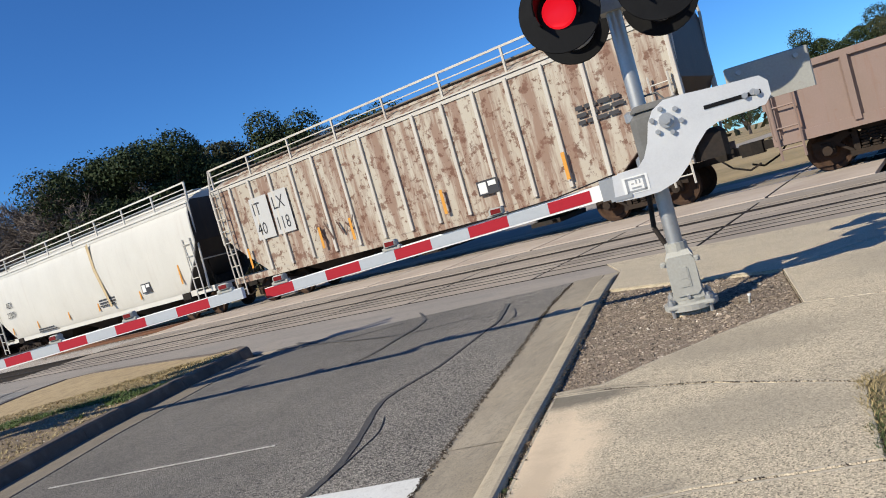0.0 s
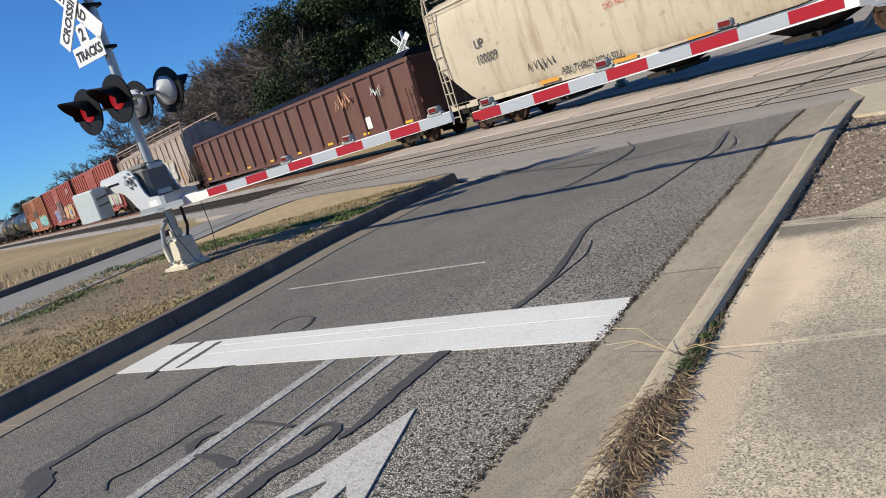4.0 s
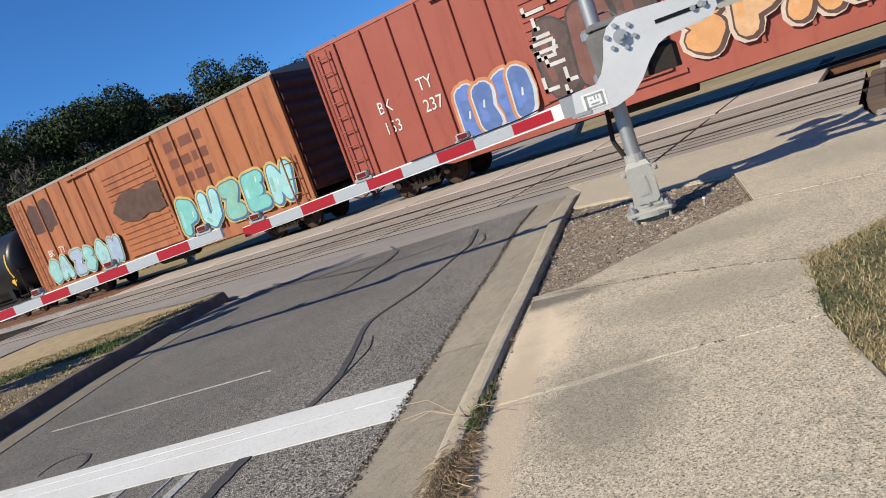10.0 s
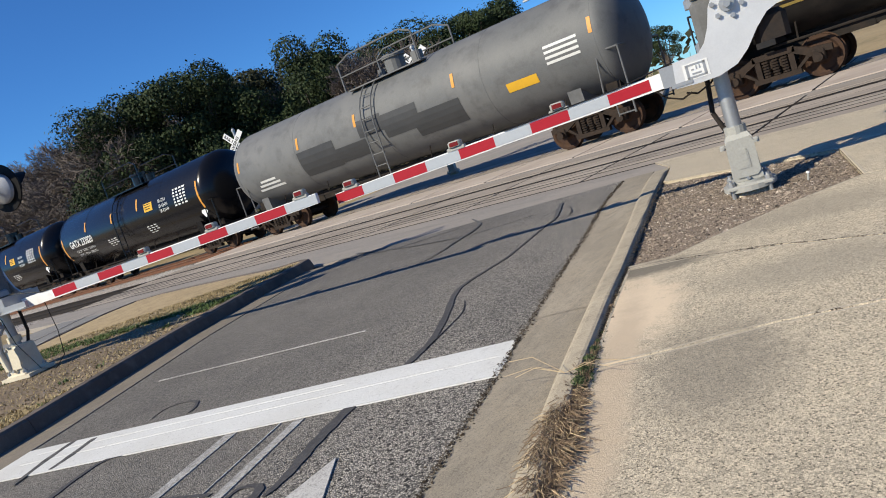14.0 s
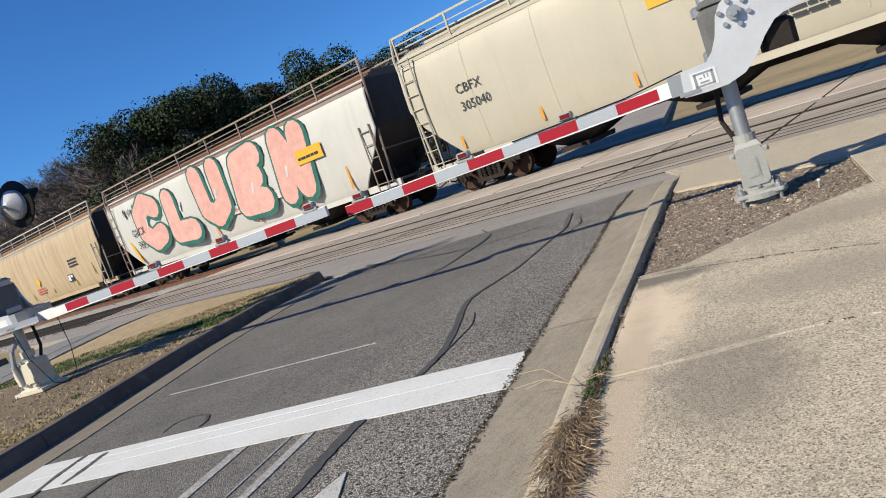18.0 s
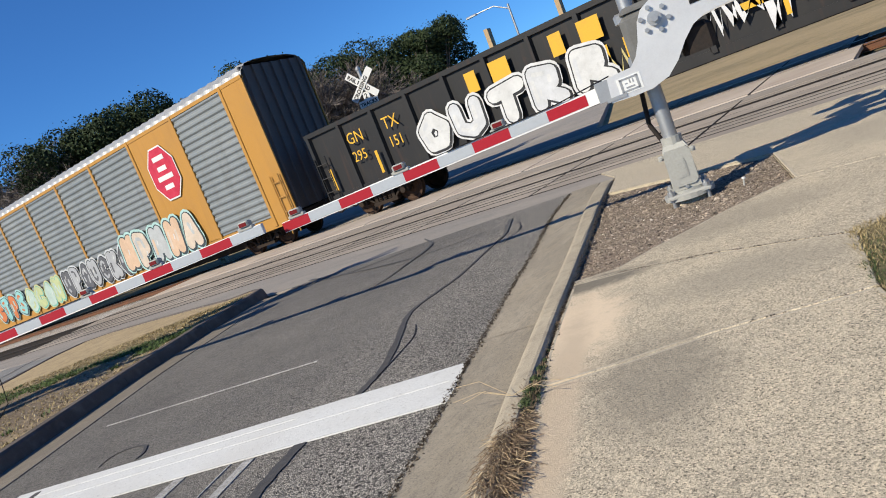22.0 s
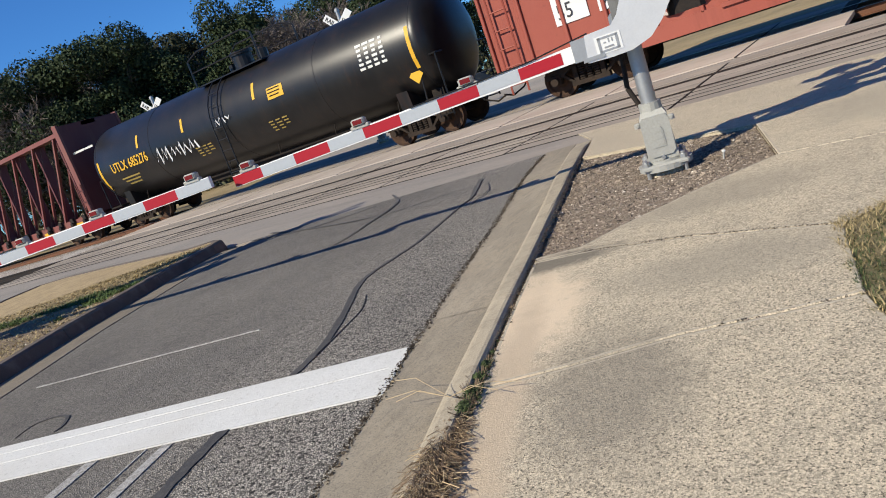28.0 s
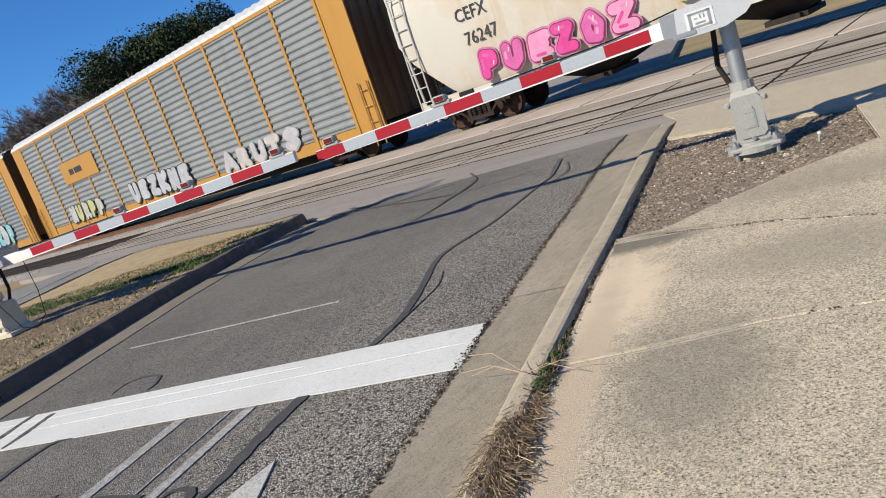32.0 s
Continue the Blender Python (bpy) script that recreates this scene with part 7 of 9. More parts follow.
    stub(3, 1.1, 0.4, H - 9.3, 2.33, BLACK, car, y - 0.145, 1)
    stub(4, 0.9, 0.16, H - 9.0, 1.85, YELLOW, car, y - 0.14, 2)
    stub(2, 0.62, 0.55, -2.2, 2.25, YELLOW, car, y - 0.14, 1, 0.8)
    stub(2, 0.62, 0.55, -4.8, 2.25, YELLOW, car, y - 0.14, 1, 0.8)
    stub(3, 0.62, 0.5, -1.2, 1.55, YELLOW, car, y - 0.14, 1, 0.8)
    graffiti(car, -H + 4.3, -H + 10.5, 1.05, 2.3, ((0.72, 0.72, 0.7), (0.66, 0.67, 0.68)), (0.02, 0.02, 0.022), y - 0.14, 61, 5, (0.75, 0.75, 0.74), word="OUTRR")
    scribble(car, -1.8, 0.6, 1.2, 1.9, (0.6, 0.5, 0.2), y - 0.14, 10, 0.04, 14)
    scribble(car, 1.4, 3.6, 1.0, 2.2, (0.75, 0.75, 0.74), y - 0.14, 11, 0.05, 16)
    mark("GN", 0.5, YELLOW, car, -H + 1.7, 2.3, y - 0.14, squeeze=0.9)
    mark("TX", 0.5, YELLOW, car, -H + 3.2, 2.3, y - 0.14, squeeze=0.9)
    mark("295", 0.45, YELLOW, car, -H + 1.7, 1.75, y - 0.14, squeeze=0.85)
    mark("151", 0.45, YELLOW, car, -H + 3.2, 1.75, y - 0.14, squeeze=0.85)
    conspic(car, (-H + 0.6, -H + 2.6, 0.0, 3.0, H - 1.6, H - 2.8), 1.15, y - 0.14, 0.7, YELLOW)
    plate("data_plate", H - 4.2, H - 3.3, 1.4, 1.8, y - 0.14, WHITEP, car)
    for x in (-H + 7, -2.0, H - 6):
        part("load_stick", Shape().box(x, x + 0.12, -0.9, -0.7, 1.1, 3.7), spray((0.55, 0.38, 0.2)), car, "wooden stake of the load")

    yellow = paint("auto rack yellow", (0.62, 0.31, 0.055), 0.15, 0.2, 0.5)
    screen = material("galvanised screen", (0.193, 0.212, 0.219), 0.55, 0.25, ((0.5, 0.4, 0.7, (0.244, 0.258, 0.258), 0.7), (1.5, 0.5, 0.7, (0.142, 0.148, 0.148), 0.6, (2.0, 1.0, 0.3))), (40.0, 0.08))
    pale_roof = material("galvanised roof", (0.399, 0.399, 0.386), 0.5, 0.4, ((0.5, 0.4, 0.7, (0.322, 0.322, 0.316), 0.6),), (30.0, 0.06))
    brown_end = paint("brown end door", (0.20, 0.10, 0.04), 0.3, 0.4)
    grey_end = paint("grey end door", (0.10, 0.10, 0.105), 0.2, 0.4)
    def crest(car, x, z, y):
        r = 0.95
        oct_ = [(x + r * 0.9 * math.cos(a), z + r * 1.1 * math.sin(a)) for a in np.linspace(math.pi / 8, 2 * math.pi + math.pi / 8, 9)[:-1]]
        oct2 = [(x + (a - x) * 1.06, z + (b - z) * 1.06) for a, b in oct_]
        b = part("emblem", Shape().prism(oct2, "y", y - 0.01, y).prism(oct_, "y", y - 0.016, y - 0.01, 1), [WHITEP, spray((0.62, 0.02, 0.06))], car, "red eight-sided emblem with plain white bars")
        s = Shape()
        for dz, w in ((0.5, 0.7), (0.1, 0.55), (-0.25, 0.95), (-0.62, 0.55)):
            s.box(x - w / 2, x + w / 2, y - 0.022, y - 0.016, z + dz, z + dz + 0.18)
        part("emblem_bar", s, WHITEP, b)
    car, L, H, y = autorack("auto_rack", "yellow auto rack with grey corrugated screens and red emblems", -349.4, -380.4, yellow, screen, pale_roof, grey_end, 9, logo_bay=(1, 7))
    st = (2 * H - 2.4) / 9
    crest(car, -H + 1.2 + 1.5 * st, 4.1, y - 0.01)
    crest(car, -H + 1.2 + 7.5 * st, 4.1, y - 0.01)
    graffiti(car, -H + 2.6, -H + 5.6, 0.9, 2.1, ((0.28, 0.6, 0.58), (0.7, 0.28, 0.1)), (0.05, 0.12, 0.14), y - 0.03, 71, 3, (0.4, 0.65, 0.62))
    graffiti(car, -H + 6.0, -H + 9.4, 0.95, 2.3, ((0.66, 0.2, 0.06), (0.3, 0.62, 0.6)), (0.05, 0.07, 0.08), y - 0.03, 72, 4, (0.4, 0.65, 0.62))
    graffiti(car, -H + 9.6, -H + 13.4, 0.9, 2.2, ((0.5, 0.62, 0.55), (0.55, 0.6, 0.3)), (0.2, 0.5, 0.4), y - 0.03, 73, 4, (0.62, 0.6, 0.3))
    graffiti(car, -H + 13.6, -H + 19.4, 0.95, 2.3, ((0.12, 0.12, 0.13), (0.45, 0.46, 0.47)), (0.03, 0.03, 0.035), y - 0.03, 74, 7, (0.6, 0.62, 0.62))
    graffiti(car, -H + 19.0, -H + 24.5, 0.95, 2.6, ((0.72, 0.5, 0.34), (0.7, 0.58, 0.46), (0.5, 0.52, 0.52)), (0.04, 0.06, 0.07), y - 0.05, 75, 5, (0.45, 0.68, 0.64))
    car, L, H, y = autorack("auto_rack", "yellow auto rack with pink and turquoise graffiti", -380.4, -410.6, yellow, screen, pale_roof, brown_end, 11)
    graffiti(car, -H + 5, -H + 10.4, 0.95, 2.7, ((0.55, 0.10, 0.2), (0.68, 0.3, 0.34)), (0.2, 0.02, 0.06), y - 0.03, 81, 6, (0.35, 0.6, 0.58))
    graffiti(car, -H + 13, -H + 20, 0.95, 2.9, ((0.75, 0.28, 0.34), (0.62, 0.12, 0.22), (0.75, 0.4, 0.42)), (0.25, 0.02, 0.07), y - 0.03, 82, 6, (0.4, 0.62, 0.6))
    graffiti(car, -H + 20.2, -H + 24.5, 0.95, 2.4, ((0.25, 0.58, 0.56), (0.3, 0.6, 0.5)), (0.1, 0.3, 0.3), y - 0.03, 83, 4)

    car, L, H, y = boxcar("boxcar", "tall red plug-door boxcar with graffiti", -410.6, -432.7, red, red, dark_red, 5.15, 21, (0.2, 5.4), plug=True)
    for x, t1, t2 in ((-H + 2.0, "TO", "55"), (-H + 3.1, "BX", "90")):
        p = plate("number_panel", x - 0.1, x + 0.75, 1.7, 2.9, y - 0.02, WHITEP, car, "white number panel")
        mark(t1, 0.5, STENCIL_K, car, x - 0.04, 2.4, y - 0.035, squeeze=0.85)
        mark(t2, 0.5, STENCIL_K, car, x - 0.02, 1.82, y - 0.035, squeeze=0.85)
    graffiti(car, -H + 4.2, -2.0, 1.1, 2.7, ((0.62, 0.5, 0.4), (0.5, 0.2, 0.12), (0.35, 0.45, 0.25)), (0.3, 0.08, 0.05), y - 0.1, 91, 6, (0.6, 0.5, 0.42))
    graffiti(car, 2.6, H - 0.6, 1.1, 3.4, ((0.25, 0.55, 0.4), (0.3, 0.6, 0.62), (0.55, 0.35, 0.5)), (0.04, 0.05, 0.06), y - 0.1, 92, 6, (0.6, 0.3, 0.36))
    graffiti(car, -2.0, 2.4, 1.2, 2.8, ((0.3, 0.1, 0.07), (0.5, 0.3, 0.22), (0.14, 0.06, 0.05)), (0.1, 0.05, 0.04), y - 0.14, 93, 5)

    car, L, H, ty = tank_car("tank_car", "black tank car with yellow lettering and white scrawl", -432.7, -451.5, tank_black, 1.56)
    tank_trim(car, H, ty, 2.55, 1.56, "685276", YELLOW, "UTLX")
    scribble(car, -H + 4.6, -H + 7.0, 1.9, 2.6, (0.72, 0.72, 0.72), ty(2.4) - 0.05, 14, 0.025, 18)
    scribble(car, -H + 8.2, -H + 9.0, 2.5, 2.8, (0.72, 0.72, 0.72), ty(2.6) - 0.05, 15, 0.02, 9)

    # centre-beam car with red-brown trusses and solid ends
    maroon = paint("maroon car paint", (0.16, 0.042, 0.042), 0.25, 0.3)
    salmon = paint("faded red truss paint", (0.29, 0.095, 0.08), 0.25, 0.3)
    car, L = rail_car("centre_beam_car", "maroon centre-beam lumber car, empty, with open truss", -451.5, -476.8, "centre-beam car", 2.4)
    H = L / 2 + 0.1
    part("deck", Shape().box(-H, H, -1.4, 1.4, 0.95, 1.08), maroon, car)
    part("side_sill", Shape().box(-H, H, -1.48, -1.38, 0.72, 1.12).box(-H, H, 1.38, 1.48, 0.72, 1.12), salmon, car)
    for k in (-1, 1):
        e = k * H
        part("end_bulkhead", Shape().box(min(e, e - k * 0.12), max(e, e - k * 0.12), -1.42, 1.42, 1.0, 4.85), maroon, car, "solid maroon end wall")
        for y in (-1.41, 1.41):
            part("bulkhead_post", Shape().box(min(e + k * 0.02, e - k * 0.3), max(e + k * 0.02, e - k * 0.3), y - 0.05, y + 0.05, 1.0, 4.9), salmon, car)
        part("bulkhead_gusset", Shape().prism([(e - k * 0.2, 1.1), (e - k * 2.0, 1.1), (e - k * 0.2, 4.6)], "y", -0.1, 0.1), maroon, car)
        ladder(car, e - k * 0.2 - 0.2, -1.5, 0.45, 2.4, 0.4, maroon)
    part("top_chord", Shape().box(-H, H, -0.32, 0.32, 4.68, 4.86), salmon, car)
    n = 13
    for i in range(n):
        x = -H + 0.6 + i * (2 * H - 1.2) / (n - 1)
        part("truss_post", Shape().box(x - 0.055, x + 0.055, -0.22, 0.22, 1.08, 4.7), maroon, car)
        if i < n - 1:
            x2 = -H + 0.6 + (i + 1) * (2 * H - 1.2) / (n - 1)
            a, b = (x, x2) if i < n // 2 else (x2, x)
            for y in (-0.26, 0.26):
                d = Vector((b - a, 0, -3.5)).normalized() * 0.05
                part("truss_brace", Shape().prism([(a + d.z, 4.68 - d.x), (a - d.z, 4.68 + d.x), (b - d.z, 1.1 + d.x), (b + d.z, 1.1 - d.x)], "y", y - 0.06, y + 0.06), salmon, car)
    for i in range(24):
        x = -H + 0.6 + i * (2 * H - 1.2) / 23
        part("winch", Shape().rod((x, -1.5, 0.95), (x, -1.66, 0.95), 0.1, 8).box(x - 0.12, x + 0.12, -1.6, -1.5, 1.02, 1.2), DARKSTEEL, car)
        part("tie_cable", Shape().path([(x, -1.42, 1.1), (x, -0.34, 4.6)], 0.008, 4), DARKSTEEL, car)
    mark("CN", 0.4, STENCIL_W, car, -H + 1.9, 0.74, -1.49)
    mark("623", 0.35, STENCIL_W, car, -H + 5.0, 0.75, -1.49)
    stub(3, 0.7, 0.08, H - 0.2, 3.6, STENCIL_W, car, -1.2, 1)
    for x in (H - 1.2, H - 4, -H + 3.2, 0):
        plate("reflector", x - 0.35, x + 0.35, 0.8, 0.95, -1.49, YELLOW, car)

    cef = material("white car paint with orange rust bloom", (0.502, 0.47, 0.399), 0.5, 0, ((0.4, 0.45, 0.7, (0.451, 0.309, 0.18), 0.7), (1.0, 0.5, 0.7, (0.399, 0.271, 0.167), 0.5, (2.0, 1.0, 0.25)), (6.0, 0.62, 0.72, (0.225, 0.129, 0.0644), 0.3)), (40.0, 0.05), 0.002, 25.0)
    car, L, H = hopper("covered_hopper", "white covered hopper with magenta and turquoise graffiti", -476.8, -498.7, cef, steel, paint("white roof rail", (0.72, 0.7, 0.64), 0.15, 0.1), 0, None, 0, cef, cef, ends=SHADE_END)
    mark("CEFX", 0.5, STENCIL_K, car, -H + 2.3, 2.9, side_y(3.1) - 0.03, squeeze=0.9)
    mark("76247", 0.5, STENCIL_K, car, -H + 2.4, 2.25, side_y(2.4) - 0.03, squeeze=0.9)
    graffiti(car, -H + 2.6, -H + 7.4, 1.15, 2.05, ((0.72, 0.05, 0.3), (0.66, 0.12, 0.36), (0.78, 0.3, 0.5)), (0.2, 0.01, 0.08), side_y(1.7) - 0.05, 101, 6, (0.6, 0.2, 0.35))
    graffiti(car, -H + 8.3, H - 4.2, 1.45, 2.45, ((0.03, 0.36, 0.46), (0.05, 0.45, 0.52), (0.45, 0.42, 0.05)), (0.02, 0.05, 0.07), side_y(2.1) - 0.04, 102, 8, (0.5, 0.46, 0.05))
    plate("shade_panel", H - 2.2, H - 1.2, 2.35, 2.5, side_y(2.45) - 0.03, DARKSTEEL, car)

    screen2 = material("pale galvanised screen", (0.219, 0.231, 0.231), 0.55, 0.25, ((0.5, 0.4, 0.7, (0.271, 0.277, 0.277), 0.7), (1.5, 0.5, 0.7, (0.167, 0.167, 0.167), 0.6, (2.0, 1.0, 0.3))), (40.0, 0.08))
    white_roof = material("white roof", (0.515, 0.515, 0.509), 0.45, 0.1, ((0.5, 0.4, 0.7, (0.451, 0.451, 0.445), 0.5),), (30.0, 0.04))
    car, L, H, y = autorack("auto_rack", "yellow auto rack with white roof and grey screens", -498.7, -528.2, yellow, screen2, white_roof, brown_end, 12, logo_bay=None)
    st = (2 * H - 2.4) / 12
    plate("emblem", -H + 0.7 + 2 * st, -H + 0.4 + 4 * st, 3.0, 4.1, y - 0.02, yellow, car, "yellow panel with a plain dark bar mark")
    stub(2, 0.9, 0.28, -H + 1.6 + 2 * st, 3.4, STENCIL_K, car, y - 0.03, 1)
    graffiti(car, -H + 11, -H + 16.5, 0.95, 2.1, ((0.45, 0.46, 0.47), (0.5, 0.5, 0.52)), (0.04, 0.04, 0.05), y - 0.03, 111, 6)
    graffiti(car, -H + 4, -H + 8.0, 0.95, 2.0, ((0.5, 0.5, 0.48), (0.5, 0.5, 0.2)), (0.05, 0.05, 0.05), y - 0.03, 112, 5)
    graffiti(car, -H + 19, -H + 24, 0.95, 1.9, ((0.5, 0.48, 0.5), (0.55, 0.5, 0.45)), (0.35, 0.35, 0.37), y - 0.03, 113, 5)
    car, L, H, y = autorack("auto_rack", "yellow auto rack with grey corrugated screens", -528.2, -557.7, yellow, screen, pale_roof, brown_end, 10)
    graffiti(car, H - 12, H - 3, 0.95, 2.4, ((0.2, 0.5, 0.55), (0.5, 0.5, 0.5)), (0.05, 0.05, 0.05), y - 0.03, 121, 9)
    autorack("auto_rack", "yellow auto rack far down the train", -557.7, -587.2, yellow, screen, pale_roof, brown_end, 10)


train()


# ---- crossing signals and gates ----
GATE_RIGHT, GATE_LEFT = Vector((-1.87, 5.62)), Vector((-9.76, 2.84))
TURN = 197.3


def lamp_unit(parent, x, y, z, face, lens_mat, back=False):
    """A flashing lamp: round background, hood, lens, shell behind. face: +1 or -1 along the mount's y."""
    unit = part("lamp_background", Shape().lathe([(0.0, 0.30), (0.012, 0.305), (0.02, 0.30)], (x, y, z), (0, face, 0), 32), BLACK, parent, "round black lamp background")
    s = Shape()
    n, r = 18, 0.17
    rings = []
    for i in range(n + 1):
        a = math.pi * (-0.15 + 1.3 * i / n)
        ln = 0.12 + 0.22 * max(0.0, math.sin(a))
        c, d = math.cos(a), math.sin(a)
        rings.append([(x + r * c, y + face * 0.02, z + r * d), (x + r * c, y + face * (0.02 + ln), z + r * d), (x + (r - 0.012) * c, y + face * (0.02 + ln), z + (r - 0.012) * d), (x + (r - 0.012) * c, y + face * 0.02, z + (r - 0.012) * d)])
    part("hood", s.loft(rings), BLACK, unit, "black lamp hood")
    part("lens", Shape().lathe([(0.02, 0.128), (0.045, 0.115), (0.06, 0.075), (0.066, 0.01)], (x, y, z), (0, face, 0), 24), lens_mat, unit, "red lens", smooth=True)
    part("shell", Shape().lathe([(0.0, 0.19), (-0.05, 0.19), (-0.09, 0.15), (-0.12, 0.08), (-0.15, 0.05), (-0.16, 0.01)], (x, y, z), (0, face, 0), 24), LAMP_BACK, unit, "pale domed lamp shell", smooth=True)
    return unit


def board_text(parent, text, size, x, y, z, turn, cs):
    m = pose(x, y, z, 90, 0, 0 if cs < 0 else 180) @ pose(0, 0, 0, 0, 0, turn)
    return letters("lettering", text, size, INK, parent, m, "black sign lettering", 0.006)


def gate(name, label, at, turn, cs, arm_from, arm_to, reds, base_mat, lit=(LENS_ON, LENS_OFF), band=0.353, lift=0.0, arm_z=(1.087, 0.998)):
    """A mast with lamps, crossed boards and a lowered gate. Local x runs along the arm; cs is the side (y) of the road user."""
    g = thing(name, label, "crossing signal", "crossing signals and gates", pose(at.x, at.y, fall(at.y), 0, 0, turn))
    part("foundation", Shape().box(-0.13, 0.13, -0.13, 0.13, -0.15, 0.035, bev=0.03), CONCRETE, g).location.z = lift
    part("base_plate", Shape().box(-0.18, 0.18, -0.18, 0.18, 0.07, 0.10, bev=0.015).prism([(-0.115, -0.115), (0.115, -0.115), (0.115, 0.115), (-0.115, 0.115)], "z", 0.1, 0.16), base_mat, g).location.z = lift
    for sx in (-0.14, 0.14):
        for sy in (-0.14, 0.14):
            part("anchor_bolt", Shape().rod((sx, sy, 0.0), (sx, sy, 0.15), 0.016, 8).rod((sx, sy, 0.1), (sx, sy, 0.13), 0.032, 6), GALV, g).location.z = lift
    squat = cs < 0
    sides = ((0.10, 0.15), (0.2, 0.145), (0.41, 0.132), (0.44, 0.12)) if squat else ((0.10, 0.115), (0.2, 0.112), (0.45, 0.104), (0.5, 0.08))
    box = part("junction_box", Shape().loft([[(sx * w, sy * w, z) for sx, sy in ((-1, -1), (1, -1), (1, 1), (-1, 1))] for z, w in sides]), base_mat, g, "cast junction box")
    box.location.z = lift
    if squat:                                  # a lid with scalloped corners and ears
        e = [(-0.15, 0.16), (-0.05, 0.16), (-0.03, 0.125), (0.03, 0.125), (0.05, 0.16), (0.15, 0.16), (0.15, 0.21), (0.165, 0.24), (0.165, 0.33), (0.15, 0.36), (0.15, 0.42), (0.05, 0.42), (0.03, 0.455), (-0.03, 0.455), (-0.05, 0.42), (-0.15, 0.42), (-0.15, 0.36), (-0.165, 0.33), (-0.165, 0.24), (-0.15, 0.21)]
        lid = part("box_lid", Shape().prism(e, "y", -0.172, -0.138), base_mat, box, "cream cover plate with scalloped edge")
        for z in (0.15, 0.43):
            part("lid_screw", Shape().rod((0, -0.17, z), (0, -0.19, z), 0.022, 8), GALV, lid)
        part("mast_foot", Shape().prism([(-0.26, -0.2), (0.26, -0.2), (0.24, 0.2), (-0.24, 0.2)], "z", 0.03, 0.075), base_mat, g, "broad cast foot of the mast").location.z = lift
    else:
        lid = part("box_lid", Shape().prism([(-0.075, 0.15), (0.075, 0.15), (0.105, 0.18), (0.108, 0.42), (0.085, 0.46), (-0.085, 0.46), (-0.108, 0.42), (-0.105, 0.18)], "y", 0.098, 0.128), base_mat, box, "cast cover plate with clipped corners")
        part("lid_panel", Shape().prism([(-0.045, 0.22), (0.045, 0.22), (0.045, 0.36), (-0.045, 0.36)], "y", 0.127, 0.133), base_mat, lid)
        for sx in (-0.125, 0.125):
            part("lid_ear", Shape().box(sx - 0.025, sx + 0.025, 0.085, 0.125, 0.40, 0.44, bev=0.01).rod((sx, 0.12, 0.42), (sx, 0.14, 0.42), 0.012, 6), base_mat, lid)
        part("lid_screw", Shape().rod((0, 0.12, 0.14), (0, 0.15, 0.14), 0.016, 6), GALV, lid)
        part("mast_foot", Shape().rod((0, 0, 0.045), (0, 0, 0.085), 0.205, 24).rod((0, 0, 0.085), (0, 0, 0.12), 0.16, 24), base_mat, g, "round cast foot flange").location.z = lift
    s = Shape()
    for k in range(3):
        s.box(-0.035, 0.035 - 0.015 * k, cs * 0.13 - 0.004, cs * 0.13 + 0.006, 0.335 - k * 0.05, 0.375 - k * 0.05)
    if not squat:
        part("raised_letters", s, base_mat, lid, "worn raised lettering")
    part("mast", Shape().rod((0, 0, 0.45), (0, 0, 4.3), 0.06, 20), GALV, g, "galvanised steel mast", smooth=True)
    part("mast_collar", Shape().rod((0, 0, 0.48), (0, 0, 0.56), 0.085, 16), base_mat, g).location.z = lift
    part("mast_cap", Shape().lathe([(0, 0.08), (0.05, 0.08), (0.1, 0.05), (0.13, 0.01)], (0, 0, 4.28), (0, 0, 1), 16), GALV, g)
    # mechanism and its S-shaped arm plates
    mech = part("gate_mechanism", Shape().box(-0.34, 0.09, -0.19, 0.19, 1.18, 1.60, bev=0.05), CAST_DARK, g, "grey gate mechanism housing")
    part("mechanism_lid", Shape().box(-0.32, 0.07, -0.17, 0.17, 1.60, 1.65, bev=0.035).path([(-0.2, -0.05, 1.65), (-0.15, -0.05, 1.72), (-0.05, -0.05, 1.72), (0.0, -0.05, 1.65)], 0.008), CAST_DARK, mech)
    for z in (1.2, 1.55):
        part("mast_clamp", Shape().box(-0.1, 0.12, -0.11, 0.11, z, z + 0.08, bev=0.02), GALV, g)
    out = [(0.33, 0.99), (0.31, 1.19), (0.11, 1.20), (0.05, 1.26), (0.0, 1.36), (-0.04, 1.50), (-0.09, 1.58), (-0.18, 1.63), (-0.32, 1.63), (-0.60, 1.61), (-0.84, 1.60), (-0.89, 1.55), (-0.89, 1.45), (-0.84, 1.39), (-0.66, 1.385), (-0.52, 1.37), (-0.42, 1.33), (-0.33, 1.24), (-0.24, 1.12), (-0.14, 1.03), (0.0, 0.985), (0.15, 0.98)]
